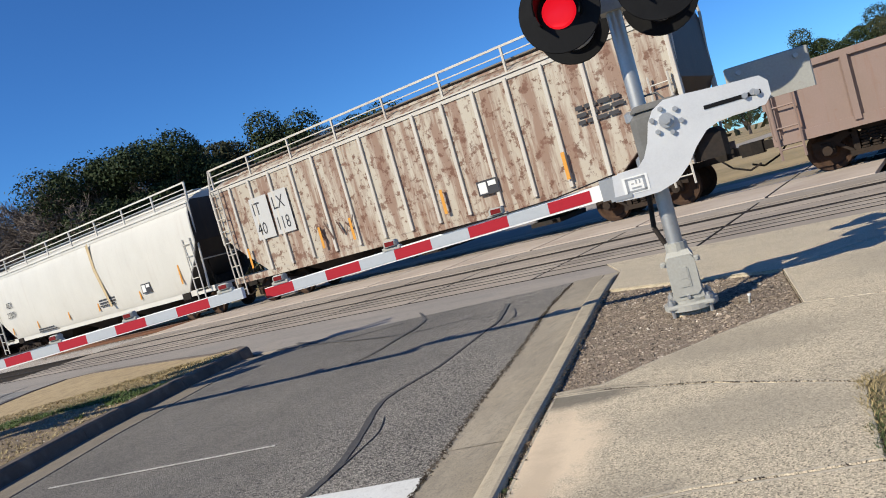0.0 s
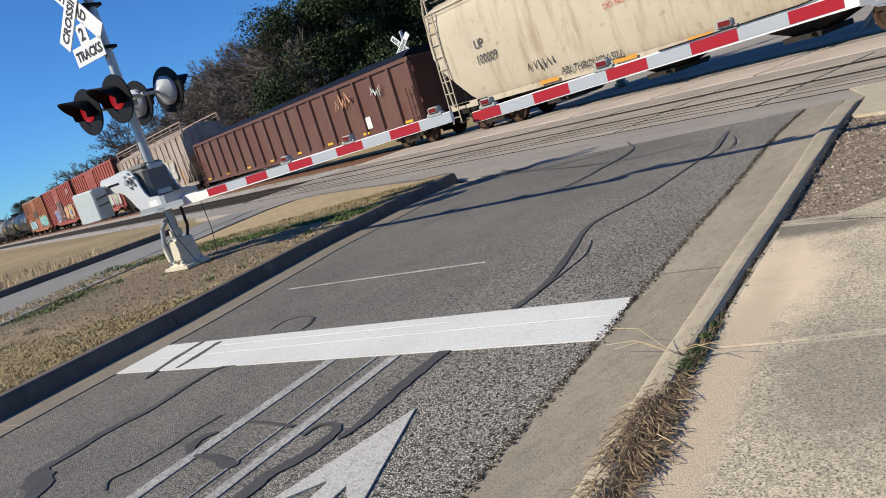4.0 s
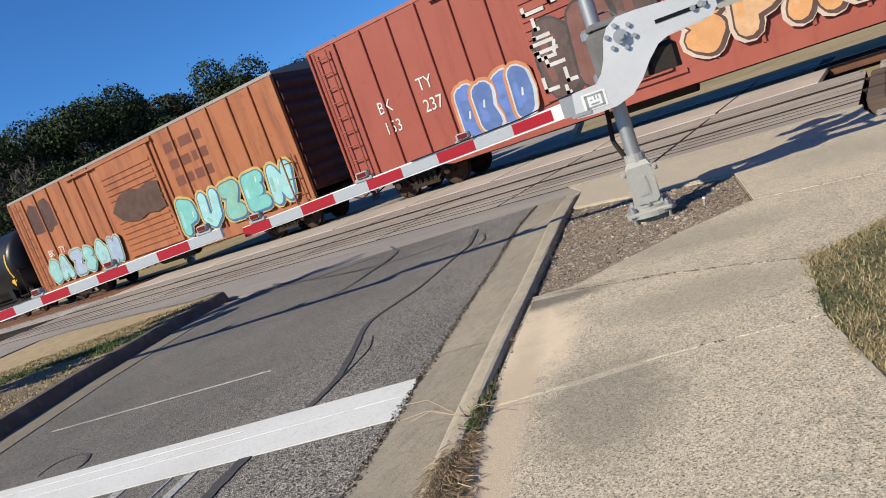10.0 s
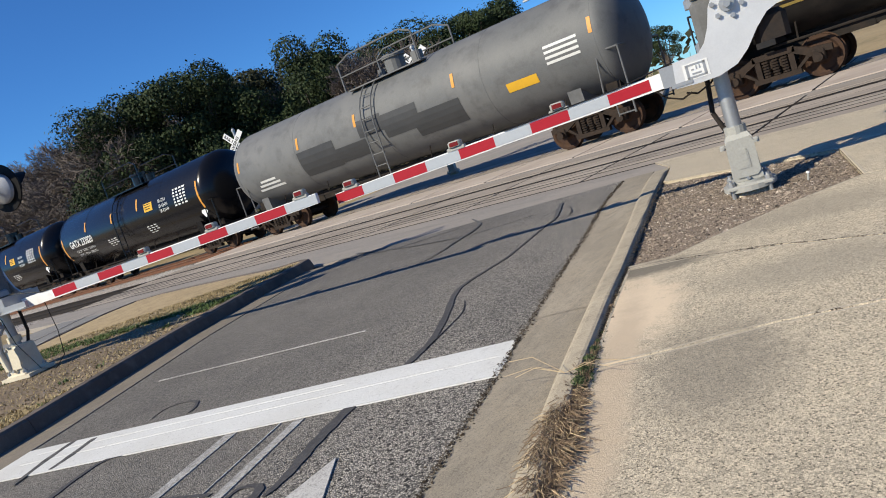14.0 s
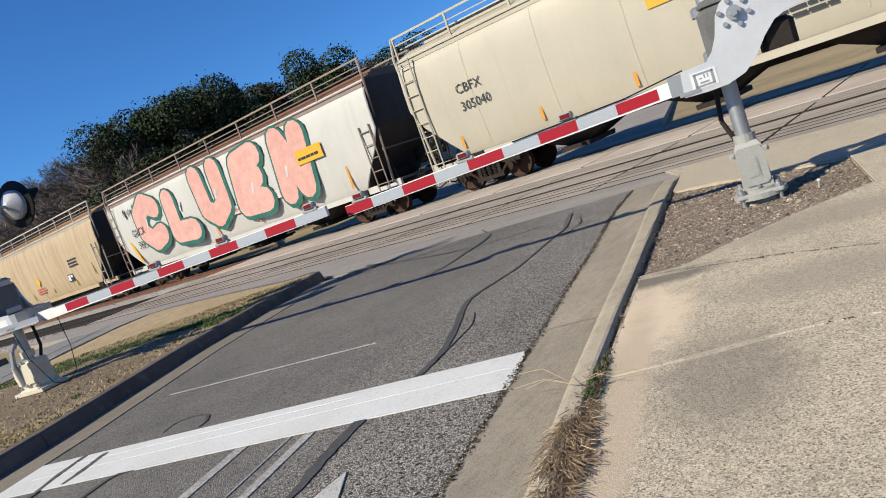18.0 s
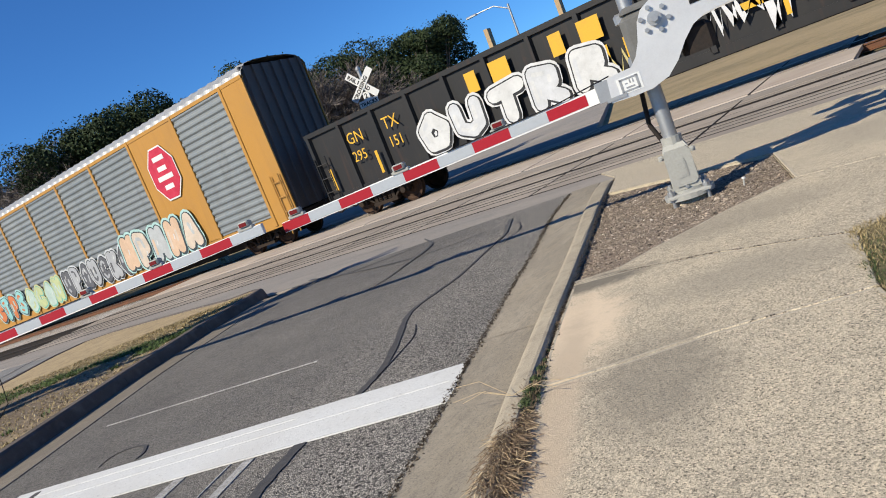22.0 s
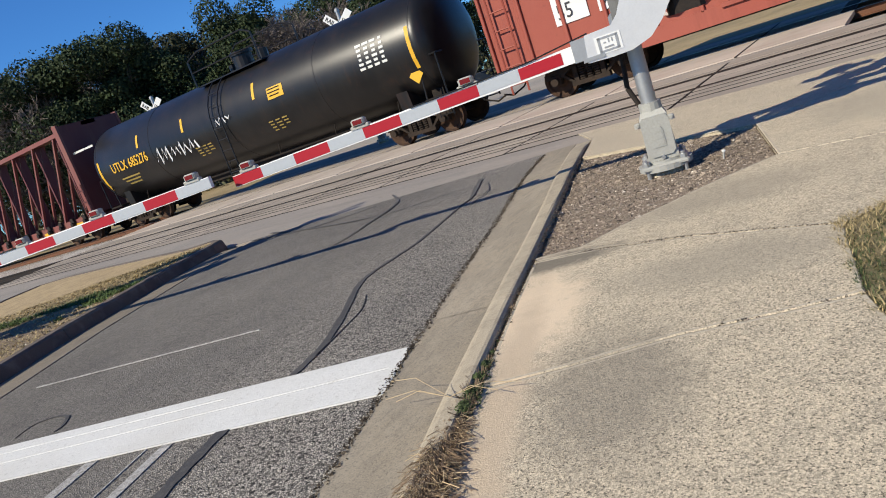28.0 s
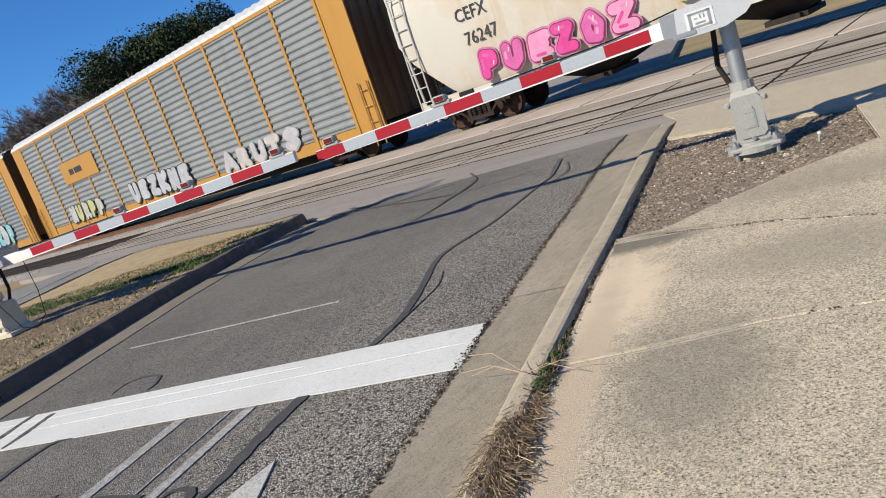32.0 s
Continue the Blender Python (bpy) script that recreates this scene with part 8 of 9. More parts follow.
    for k in (cs, -cs):
        y = k * 0.25
        arm = part("arm_plate", Shape().prism(out, "y", y - 0.012, y + 0.012), ALUMIN, g, "curved white aluminium arm plate")
        if k == cs:
            f = y + cs * 0.013
            part("pivot_hub", Shape().rod((-0.17, f, 1.48), (-0.17, f + cs * 0.04, 1.48), 0.055, 14).rod((-0.17, f, 1.48), (-0.17, f + cs * 0.07, 1.48), 0.03, 6), GALV, arm)
            for i in range(6):
                a = i * math.pi / 3 + 0.3
                part("bolt", Shape().rod((-0.17 + 0.105 * math.cos(a), f, 1.48 + 0.095 * math.sin(a)), (-0.17 + 0.105 * math.cos(a), f + cs * 0.025, 1.48 + 0.095 * math.sin(a)), 0.02, 6), GALV, arm)
            part("slot", Shape().box(-0.83, -0.44, f - 0.001, f + 0.004, 1.475, 1.505), BLACK, arm, "dark slot")
            for x in (-0.72, -0.8):
                part("slot_bolt", Shape().rod((x, f, 1.49), (x, f + cs * 0.03, 1.49), 0.022, 6), GALV, arm)
            lab = Shape().box(0.06, 0.25, f - 0.001, f + 0.003, 1.02, 1.15)
            tag = part("maker_label", lab, SIGN, arm, "small label with plain grey bars")
            s = Shape()
            for i, (x0, x1, z0, z1) in enumerate(((0.08, 0.1, 1.03, 1.14), (0.08, 0.23, 1.03, 1.045), (0.08, 0.23, 1.125, 1.14), (0.21, 0.23, 1.03, 1.14), (0.12, 0.13, 1.09, 1.12), (0.145, 0.155, 1.09, 1.12), (0.17, 0.19, 1.09, 1.1), (0.12, 0.19, 1.055, 1.068))):
                s.box(x0, x1, f + 0.002, f + 0.005, z0, z1)
            part("label_bar", s, GALV, tag)
    part("counterweight", Shape().box(-0.55, -0.3, -0.21, 0.21, 1.12, 1.34, bev=0.04), DARKSTEEL, g, "dark counterweight block")
    if cs > 0:
        cp = part("counterweight_plate", Shape().box(-1.30, -0.68, -cs * 0.42 - 0.02, -cs * 0.42 + 0.02, 1.44, 1.76, bev=0.01), CAST, g, "flat grey counterweight plate")
        for x in (-1.2, -0.78):
            part("plate_stud", Shape().rod((x, -cs * 0.42, 1.7), (x, -cs * 0.36, 1.7), 0.02, 6), GALV, cp)
    else:
        cp = part("counterweight_box", Shape().box(-1.25, -0.72, -0.52, -0.30, 1.1, 1.52, bev=0.02), PALE_BOX, g, "pale blue-grey counterweight box")
        for z in (1.3, 1.4):
            part("box_handle", Shape().path([(-0.72, -0.36, z), (-0.66, -0.36, z), (-0.66, -0.48, z - 0.02), (-0.72, -0.48, z - 0.02)], 0.008, 5), DARKSTEEL, cp)
        for y in (-0.25, 0.25):
            part("arm_channel", Shape().box(-0.2, 0.78, y - 0.02, y + 0.02, 1.0, 1.07).box(-0.2, 0.78, y - 0.05, y + 0.05, 0.99, 1.0), GALV, g, "galvanised channel under the arm")
        part("side_conduit", Shape().path([(-0.05, -0.17, 0.3), (-0.05, -0.2, 0.55), (-0.02, -0.17, 0.75), (0.0, -0.07, 0.85)], 0.03, 8), GALV, g)
    part("crossbar", Shape().rod((-0.78, -0.42, 1.5), (-0.78, 0.27, 1.5), 0.025, 8), GALV, g)
    part("arm_socket", Shape().box(0.24, 0.42, -0.26, 0.26, 1.02, 1.18).box(0.2, 0.36, -0.27, 0.27, 1.0, 1.03), GALV, g)
    # the arm, in reflective lengths
    rise = lambda x: arm_z[0] + (arm_z[1] - arm_z[0]) * (x - arm_from) / (arm_to - arm_from)
    barrel = part("gate_arm", Shape().prism([(arm_from, rise(arm_from) - 0.064), (arm_to, rise(arm_to) - 0.052), (arm_to, rise(arm_to) + 0.052), (arm_from, rise(arm_from) + 0.064)], "y", -0.02, 0.02), ARM, g, "long white gate arm")
    x, k = reds, True
    while x < arm_to - 0.02:
        x2 = min(x + band, arm_to)
        for y0, y1 in ((cs * 0.0205, cs * 0.0235), (-cs * 0.0235, -cs * 0.0205)):
            part("red_band" if k else "silver_band", Shape().prism([(x, rise(x) - 0.046), (x2, rise(x2) - 0.046), (x2, rise(x2) + 0.046), (x, rise(x) + 0.046)], "y", min(y0, y1), max(y0, y1)), REFLECT_RED if k else REFLECT_WHITE, barrel)
        x, k = x2, not k
    for x in (arm_to - 0.18, arm_to - 1.35, arm_to - 2.35):
        z = rise(x) + 0.052
        u = part("arm_lamp", Shape().box(x - 0.09, x + 0.09, -0.03, 0.03, z, z + 0.03, bev=0.008).box(x - 0.06, x + 0.065, -0.045, 0.045, z + 0.03, z + 0.085, bev=0.014), CAST, barrel, "small grey lamp on the arm")
        part("arm_lens", Shape().box(x - 0.04, x + 0.045, -0.049, 0.049, z + 0.036, z + 0.074), LENS_OFF, u, "small red lens")
    part("arm_cable", Shape().path([(0.3, cs * 0.05, 1.2), (0.8, cs * 0.03, rise(0.8) + 0.066), (arm_to * 0.5, cs * 0.03, rise(arm_to * 0.5) + 0.062)], 0.006, 5), BLACK, g)
    # lamps
    part("lamp_crossarm", Shape().rod((-0.42, 0.0, 2.47), (0.42, 0.0, 2.47), 0.028, 10).box(-0.1, 0.1, -0.1, 0.1, 2.40, 2.54, bev=0.02), CAST, g)
    for i, x in enumerate((0.36, -0.36)):
        part("lamp_bracket", Shape().path([(x, -cs * 0.4, 2.47), (x, cs * 0.3, 2.47)], 0.022, 8), CAST, g)
        lamp_unit(g, x, cs * 0.34, 2.47, cs, lit[i])
        lamp_unit(g, x, -cs * 0.40, 2.47, -cs, LENS_OFF)
    # crossed boards and the plate below
    off = -0.13 if cs < 0 else 0.0
    for tilt, words in ((48, "RAIL ROAD"), (-42, "CROSSING")):
        m = pose(off, cs * 0.17, 3.78, 0, tilt if cs < 0 else -tilt, 0)
        b = part("crossbuck_board", Shape().box(-0.61, 0.61, -0.006, 0.006, -0.115, 0.115), SIGN, g, "white crossed board")
        b.matrix_basis = m if tilt > 0 else m @ pose(0, cs * 0.016, 0)
        n = len(words)
        board_text(b, words, 0.18, (-0.55 if cs < 0 else 0.55), cs * 0.009, -0.065, 0, cs).scale = (0.92 if n > 8 else 1.0, 1, 1)
    tp = part("tracks_plate", Shape().box(off - 0.34, off + 0.34, cs * 0.17 - 0.006, cs * 0.17 + 0.006, 3.06, 3.30).box(off - 0.11, off + 0.11, cs * 0.17 - 0.006, cs * 0.17 + 0.006, 3.30, 3.54), SIGN, g, "white plate counting the tracks")
    board_text(tp, "TRACKS", 0.165, off - 0.30 if cs < 0 else 0.30, cs * 0.18, 3.12, 0, cs)
    board_text(tp, "2", 0.22, off - 0.06 if cs < 0 else 0.06, cs * 0.18, 3.34, 0, cs)
    part("sign_clamp", Shape().box(-0.09, 0.09, -0.1, 0.16 if cs > 0 else 0.1, 3.16, 3.2).box(-0.09, 0.09, -0.16 if cs < 0 else -0.1, 0.1, 3.7, 3.74).box(-0.09, 0.09, -0.16 if cs < 0 else -0.1, 0.1, 3.86, 3.9), BLACK, g)
    part("conduit", Shape().path([(0.06, -cs * 0.09, 0.5), (0.13, -cs * 0.12, 0.7), (0.1, -cs * 0.14, 1.0), (0.02, -cs * 0.12, 1.15)], 0.02, 8), DARKSTEEL, g)
    return g


gate("crossing_gate", "galvanised signal mast with lowered red and silver gate arm", GATE_RIGHT, TURN, 1, 0.30, 3.66, 0.53, CAST)
DIM = glowing("faintly lit red lens", (0.45, 0.01, 0.015), 0.5)
left_gate = gate("crossing_gate", "signal mast on the median with cream base and lowered gate", GATE_LEFT, TURN - 180, -1, 0.30, 4.86, 0.98, CREAM, lit=(DIM, DIM), band=0.388, lift=0.13, arm_z=(1.03, 1.12))
left_gate.scale = (0.96, 0.96, 0.96)
part("cable", Shape().path([(0.75, 0.0, 1.04), (0.8, -0.02, 0.6), (0.78, -0.05, 0.3), (0.62, -0.1, 0.17), (0.4, -0.12, 0.22), (0.15, -0.12, 0.6), (0.05, -0.1, 0.95)], 0.005, 5), BLACK, left_gate)
far_gate = gate("crossing_gate", "far signal mast beyond the rails with lit red lamp", Vector((-17.9, 22.7)), TURN, 1, 0.30, 4.2, 0.53, CAST)
far_gate.scale = (1.2, 1.2, 1.2)
other_gate = gate("crossing_gate", "far signal mast beyond the rails on the opposite lane", Vector((-29.8, 22.4)), TURN, 1, 0.30, 3.9, 0.53, CAST, lit=(LENS_OFF, LENS_OFF))
other_gate.scale = (1.2, 1.2, 1.2)
stake = thing("ground_stake", "short white plastic stake in the mulch", "stake", at=pose(-1.45, 5.62, -0.04))
part("shaft", Shape().rod((0, 0, 0), (0.015, 0.015, 0.09), 0.008, 8), CAST, stake)
part("cap", Shape().rod((0.015, 0.015, 0.09), (0.017, 0.017, 0.105), 0.014, 8), SIGN, stake)


# ---- trees, street lamps, parked cars ----
def leafy_tree(seed, h, spread, mat, leaves=30000, clump=0.088):
    rng = random.Random(seed)
    trunk, crown = Shape(), Shape()
    base = h * 0.16
    trunk.rod((0, 0, -0.5), (rng.uniform(-0.2, 0.2), rng.uniform(-0.2, 0.2), base), 0.34, 9, 0.26)
    lobes = []
    for i in range(22):
        a, e = rng.uniform(0, 6.28), rng.uniform(0.05, 1.0)
        r = spread * rng.uniform(0.35, 0.85) * math.sqrt(1 - 0.55 * e)
        p = Vector((r * math.cos(a), r * math.sin(a), base + (h - base) * (0.12 + 0.72 * e)))
        lobes.append((p, spread * rng.uniform(0.17, 0.36)))
        trunk.rod((0, 0, base * 0.9), tuple(p * 0.55 + Vector((0, 0, base * 0.4))), 0.15, 6, 0.09)
        trunk.rod(tuple(p * 0.55 + Vector((0, 0, base * 0.4))), tuple(p), 0.09, 5, 0.03)
    lobes.append((Vector((0, 0, h * 0.6)), spread * 0.5))
    for i in range(leaves):
        c, r = rng.choice(lobes)
        d = Vector((rng.gauss(0, 1), rng.gauss(0, 1), rng.gauss(0, 1))).normalized()
        q = c + Vector((d.x * r, d.y * r, d.z * r * 0.85)) * (rng.uniform(0.55, 1.0) ** 0.5) * (rng.uniform(1.0, 1.35) if rng.random() < 0.16 else 1.0)
        if q.z < base * 0.35:
            continue
        n = (d + Vector((rng.gauss(0, 0.6), rng.gauss(0, 0.6), rng.gauss(0, 0.6)))).normalized()
        t = n.orthogonal().normalized()
        t = (t * math.cos(i) + n.cross(t) * math.sin(i))
        b = n.cross(t)
        s = clump * rng.uniform(0.6, 1.5)
        crown.add([q + t * s, q + b * s * 0.55 + n * s * 0.12, q - t * s * 0.9, q - b * s * 0.6 - n * s * 0.1], [(0, 1, 2, 3)])
    return trunk.mesh("trunk", BARK), crown.mesh("crown", mat)


def bare_tree(seed, h, spread):
    rng = random.Random(seed)
    trunk, twigs = Shape(), Shape()

    def grow(p, d, ln, r, depth):
        q = p + d * ln
        (trunk if depth < 2 else twigs).rod(tuple(p), tuple(q), r, 5 if depth < 2 else 3, r * 0.62, caps=False)
        if depth >= 7:
            return
        for _ in range(3):
            n = (d + Vector((rng.gauss(0, 0.5), rng.gauss(0, 0.5), rng.gauss(0.04, 0.42))) * (0.9 if depth else 1.0)).normalized()
            grow(p + d * ln * rng.uniform(0.6, 1.0), n, ln * rng.uniform(0.54, 0.78), max(r * 0.6, 0.017), depth + 1)

    for _ in range(3):
        d = Vector((rng.gauss(0, 0.3) * spread / 4, rng.gauss(0, 0.3) * spread / 4, 1)).normalized()
        grow(Vector((0, 0, -0.3)), d, h * 0.35, 0.2, 0)
    return trunk.mesh("trunk", BARK), twigs.mesh("crown", TWIG)


def woods():
    kinds = {"oak": [leafy_tree(s, 11.5, 5.0, LEAF) for s in (1, 2, 3)], "dull": [leafy_tree(s, 10.5, 4.6, LEAF_B, 21000) for s in (5, 6)], "bare": [bare_tree(s, 11.0, 5.0) for s in (11, 12, 13)]}
    lab = {"oak": ("dense dark evergreen oak behind the rails", "oak"), "dull": ("dull green tree behind the rails", "tree"), "bare": ("bare winter tree with fine grey twigs", "bare tree")}
    rng = random.Random(21)
    # azimuth from the road's view, distance, height, kind
    stand = ((-86, 150, 7, "bare"), (-84, 128, 7.5, "bare"), (-82, 120, 9.0, "dull"), (-80, 112, 9.0, "bare"), (-78, 104, 9.6, "bare"), (-76, 96, 9.2, "bare"), (-73.5, 84, 8.8, "bare"), (-71, 78, 9.2, "bare"), (-68.5, 70, 9.8, "bare"), (-66.3, 66, 10.4, "bare"),
             (-64, 64, 11.2, "bare"), (-62, 66, 11.2, "dull"), (-60, 61, 11.6, "oak"), (-57.5, 64, 11.8, "dull"), (-55.5, 60, 12.0, "oak"), (-53, 63, 12.6, "oak"), (-50.5, 60, 11.6, "oak"), (-48.5, 66, 12.6, "dull"), (-46.5, 60, 11.6, "oak"), (-44.3, 62, 12.6, "oak"), (-42.3, 58, 11.4, "bare"),
             (-41, 63, 12.0, "bare"), (-39, 58, 10.4, "bare"), (-37.2, 64, 11.0, "oak"), (-35.0, 60, 10.2, "oak"), (-33.2, 61, 10.4, "oak"), (-31.4, 64, 9.2, "oak"), (-29.6, 70, 6.0, "dull"), (-28.2, 96, 9.5, "oak"), (-26.2, 112, 10.5, "dull"), (-23.8, 118, 10.0, "oak"),
             (-58.8, 72, 12.6, "bare"), (-65, 74, 11.5, "dull"), (-51.8, 74, 13.0, "dull"), (-45.5, 74, 13.4, "bare"), (-40, 74, 12.0, "oak"), (-69.5, 88, 9.5, "dull"), (-75, 120, 9, "dull"),
             (-6.5, 75, 8.0, "oak"), (-4.0, 80, 8.6, "oak"), (-1.5, 78, 7.4, "dull"), (2, 84, 8.0, "oak"), (6, 82, 9, "bare"), (-20, 150, 8.5, "oak"), (-16, 160, 9, "dull"), (-12, 150, 9, "oak"), (-24.5, 150, 7.5, "dull"), (12, 95, 9, "oak"), (20, 90, 9, "dull"), (30, 90, 10, "oak"))
    extra = [(a, 70 + 7 * math.sin(a * 1.7), 11.5, "bare") for a in (-72.3, -70.2, -67.4, -65.2, -63.1, -61.0, -59.2, -56.4, -54.2, -52.2, -49.4, -47.4, -43.2)]
    for a, d, h, kind in stand + tuple(extra):
        if a < -58 and d * math.cos(radians(a)) < 30:
            d = 30 / math.cos(radians(a)) + 4
        h *= 1.08
        if -72 < a < -56 and kind == "dull":
            kind = "bare"
        if kind == "bare":
            h *= 1.2 if a < -56 else 1.02
        tr, cr = kinds[kind][rng.randrange(len(kinds[kind]))]
        full = 11.0 if kind != "dull" else 10.2
        k = h / full
        t = thing("tree", lab[kind][0], lab[kind][1], "trees behind the rails", pose(d * math.sin(radians(a)), d * math.cos(radians(a)), -0.4, 0, 0, rng.uniform(0, 360)))
        t.scale = (k * rng.uniform(0.9, 1.12), k * rng.uniform(0.9, 1.12), k)
        part("trunk", tr, None, t)
        part("crown", cr, None, t)
    # undergrowth that closes the foot of the wood
    s = Shape()
    for i in range(18000):
        a = rng.uniform(-90, -26)
        d = max(rng.uniform(52, 66), rng.uniform(28, 40) / max(0.05, math.cos(radians(a))))
        if d > 300:
            continue
        x, y = d * math.sin(radians(a)), d * math.cos(radians(a))
        z = rng.uniform(-0.4, 3.6) * rng.uniform(0.4, 1)
        r = rng.uniform(0.12, 0.28)
        u, v = Vector((rng.gauss(0, 1), rng.gauss(0, 1), rng.gauss(0, 1))).normalized(), Vector((rng.gauss(0, 1), rng.gauss(0, 1), rng.gauss(0, 1))).normalized()
        p = Vector((x, y, z))
        s.add([p + u * r, p + v * r * 0.6, p - u * r, p - v * r * 0.6], [(0, 1, 2, 3)])
    setting("undergrowth", s, LEAF_B, "tangled dark undergrowth at the wood's foot", "undergrowth", kind="stuff")
    s = Shape()
    for i in range(5000):                      # far low woods round the horizon
        a = rng.uniform(-180, 180)
        d = rng.uniform(190, 260)
        p = Vector((d * math.sin(radians(a)), d * math.cos(radians(a)), rng.uniform(-0.4, 6.0 + 2.0 * math.sin(a * 0.31))))
        r = rng.uniform(0.8, 2.0)
        u, v = Vector((rng.gauss(0, 1), rng.gauss(0, 1), rng.gauss(0, 1))).normalized(), Vector((rng.gauss(0, 1), rng.gauss(0, 1), rng.gauss(0, 1))).normalized()
        s.add([p + u * r, p + v * r * 0.7, p - u * r, p - v * r * 0.7], [(0, 1, 2, 3)])
    setting("distant_woods", s, LEAF_B, "distant low woods along the horizon", "woods", kind="stuff")


woods()


def street_lamp(x, y, h, reach, turn):
    t = thing("street_lamp", "tall grey street lamp with a curved arm", "street lamp", "street lamps", pose(x, y, -0.4, 0, 0, turn))
    part("pole", Shape().rod((0, 0, 0), (0, 0, h), 0.11, 10, 0.07), GALV, t)
    part("arm", Shape().path([(0, 0, h - 0.3), (reach * 0.4, 0, h + 0.25), (reach, 0, h + 0.3)], 0.04, 8), GALV, t)
    part("head", Shape().box(reach - 0.15, reach + 0.65, -0.14, 0.14, h + 0.24, h + 0.36, bev=0.04), GALV, t)


street_lamp(-20.4, 42.4, 8.0, 2.4, 180)


def parked_car(x, y, turn, mat):
    c = thing("parked_car", "dark parked car beyond the rails", "car", "parked cars", pose(x, y, -0.4, 0, 0, turn))
    side = [(-2.2, 0.35), (2.2, 0.35), (2.25, 0.7), (1.3, 0.92), (-1.6, 0.95), (-2.2, 0.85)]
    part("body", Shape().prism(side, "y", -0.88, 0.88), mat, c)
    part("cabin", Shape().loft([[(-1.7, -0.8, 0.93), (1.2, -0.8, 0.93), (1.2, 0.8, 0.93), (-1.7, 0.8, 0.93)], [(-1.2, -0.66, 1.45), (0.5, -0.66, 1.45), (0.5, 0.66, 1.45), (-1.2, 0.66, 1.45)]]), material("car glass", (0.02, 0.025, 0.03), 0.1), c, "dark glass cabin")
    part("roof", Shape().box(-1.2, 0.5, -0.66, 0.66, 1.45, 1.5, bev=0.02), mat, c)
    for sx in (-1.35, 1.4):
        for sy in (-0.8, 0.8):
            w = part("wheel", Shape().rod((sx, sy - 0.1, 0.33), (sx, sy + 0.1, 0.33), 0.33, 16), BLACK, c)
            part("rim", Shape().rod((sx, sy - 0.11, 0.33), (sx, sy + 0.11, 0.33), 0.2, 12), GALV, w)
    part("windscreen", Shape().prism([(1.15, 0.95), (1.2, 0.97), (0.52, 1.44), (0.47, 1.42)], "y", -0.6, 0.6), GALV, c)
    for sy in (-0.65, 0.65):
        part("headlight", Shape().box(2.2, 2.27, sy - 0.15, sy + 0.15, 0.6, 0.72), WHITEP, c)
    return c


for n_, (az_, d_, col) in enumerate(((-35.6, 44, (0.03, 0.045, 0.05)), (-33.6, 46, (0.02, 0.06, 0.22)), (-31.8, 49, (0.03, 0.03, 0.04)), (-30.2, 52, (0.05, 0.06, 0.08)), (-28.8, 56, (0.25, 0.25, 0.26)), (-27.6, 60, (0.03, 0.05, 0.12)))):
    parked_car(d_ * math.sin(radians(az_)), d_ * math.cos(radians(az_)), 20 + 9 * n_, material("car paint", col, 0.25, 0.3, coat=0.6))
lane = sheet([[(-24 + 0.05 * y + 5.0 * k, y) for k in range(2)] for y in (34, 60, 90, 160)], -0.22, 0.1)
setting("far_drive", lane, OLD_ROAD, "grey asphalt drive beyond the rails", "road")


# ---- grass, weeds, litter ----
def blades(places, h0, h1, rng, wide=0.006, lean=0.5):
    s = Shape()
    for x, y, z in places:
        h, a = rng.uniform(h0, h1), rng.uniform(0, 6.28)
        d = Vector((math.cos(a), math.sin(a), 0))
        b = Vector((-d.y, d.x, 0)) * wide * rng.uniform(0.6, 1.3)
        p, k = Vector((x, y, z)), rng.uniform(0.1, lean) * h
        m = p + Vector((0, 0, h * 0.6)) + d * k * 0.4
        s.add([p - b, p + b, m + b * 0.7, m - b * 0.7, p + Vector((0, 0, h)) + d * k], [(0, 1, 2, 3), (3, 2, 4)])
    return s


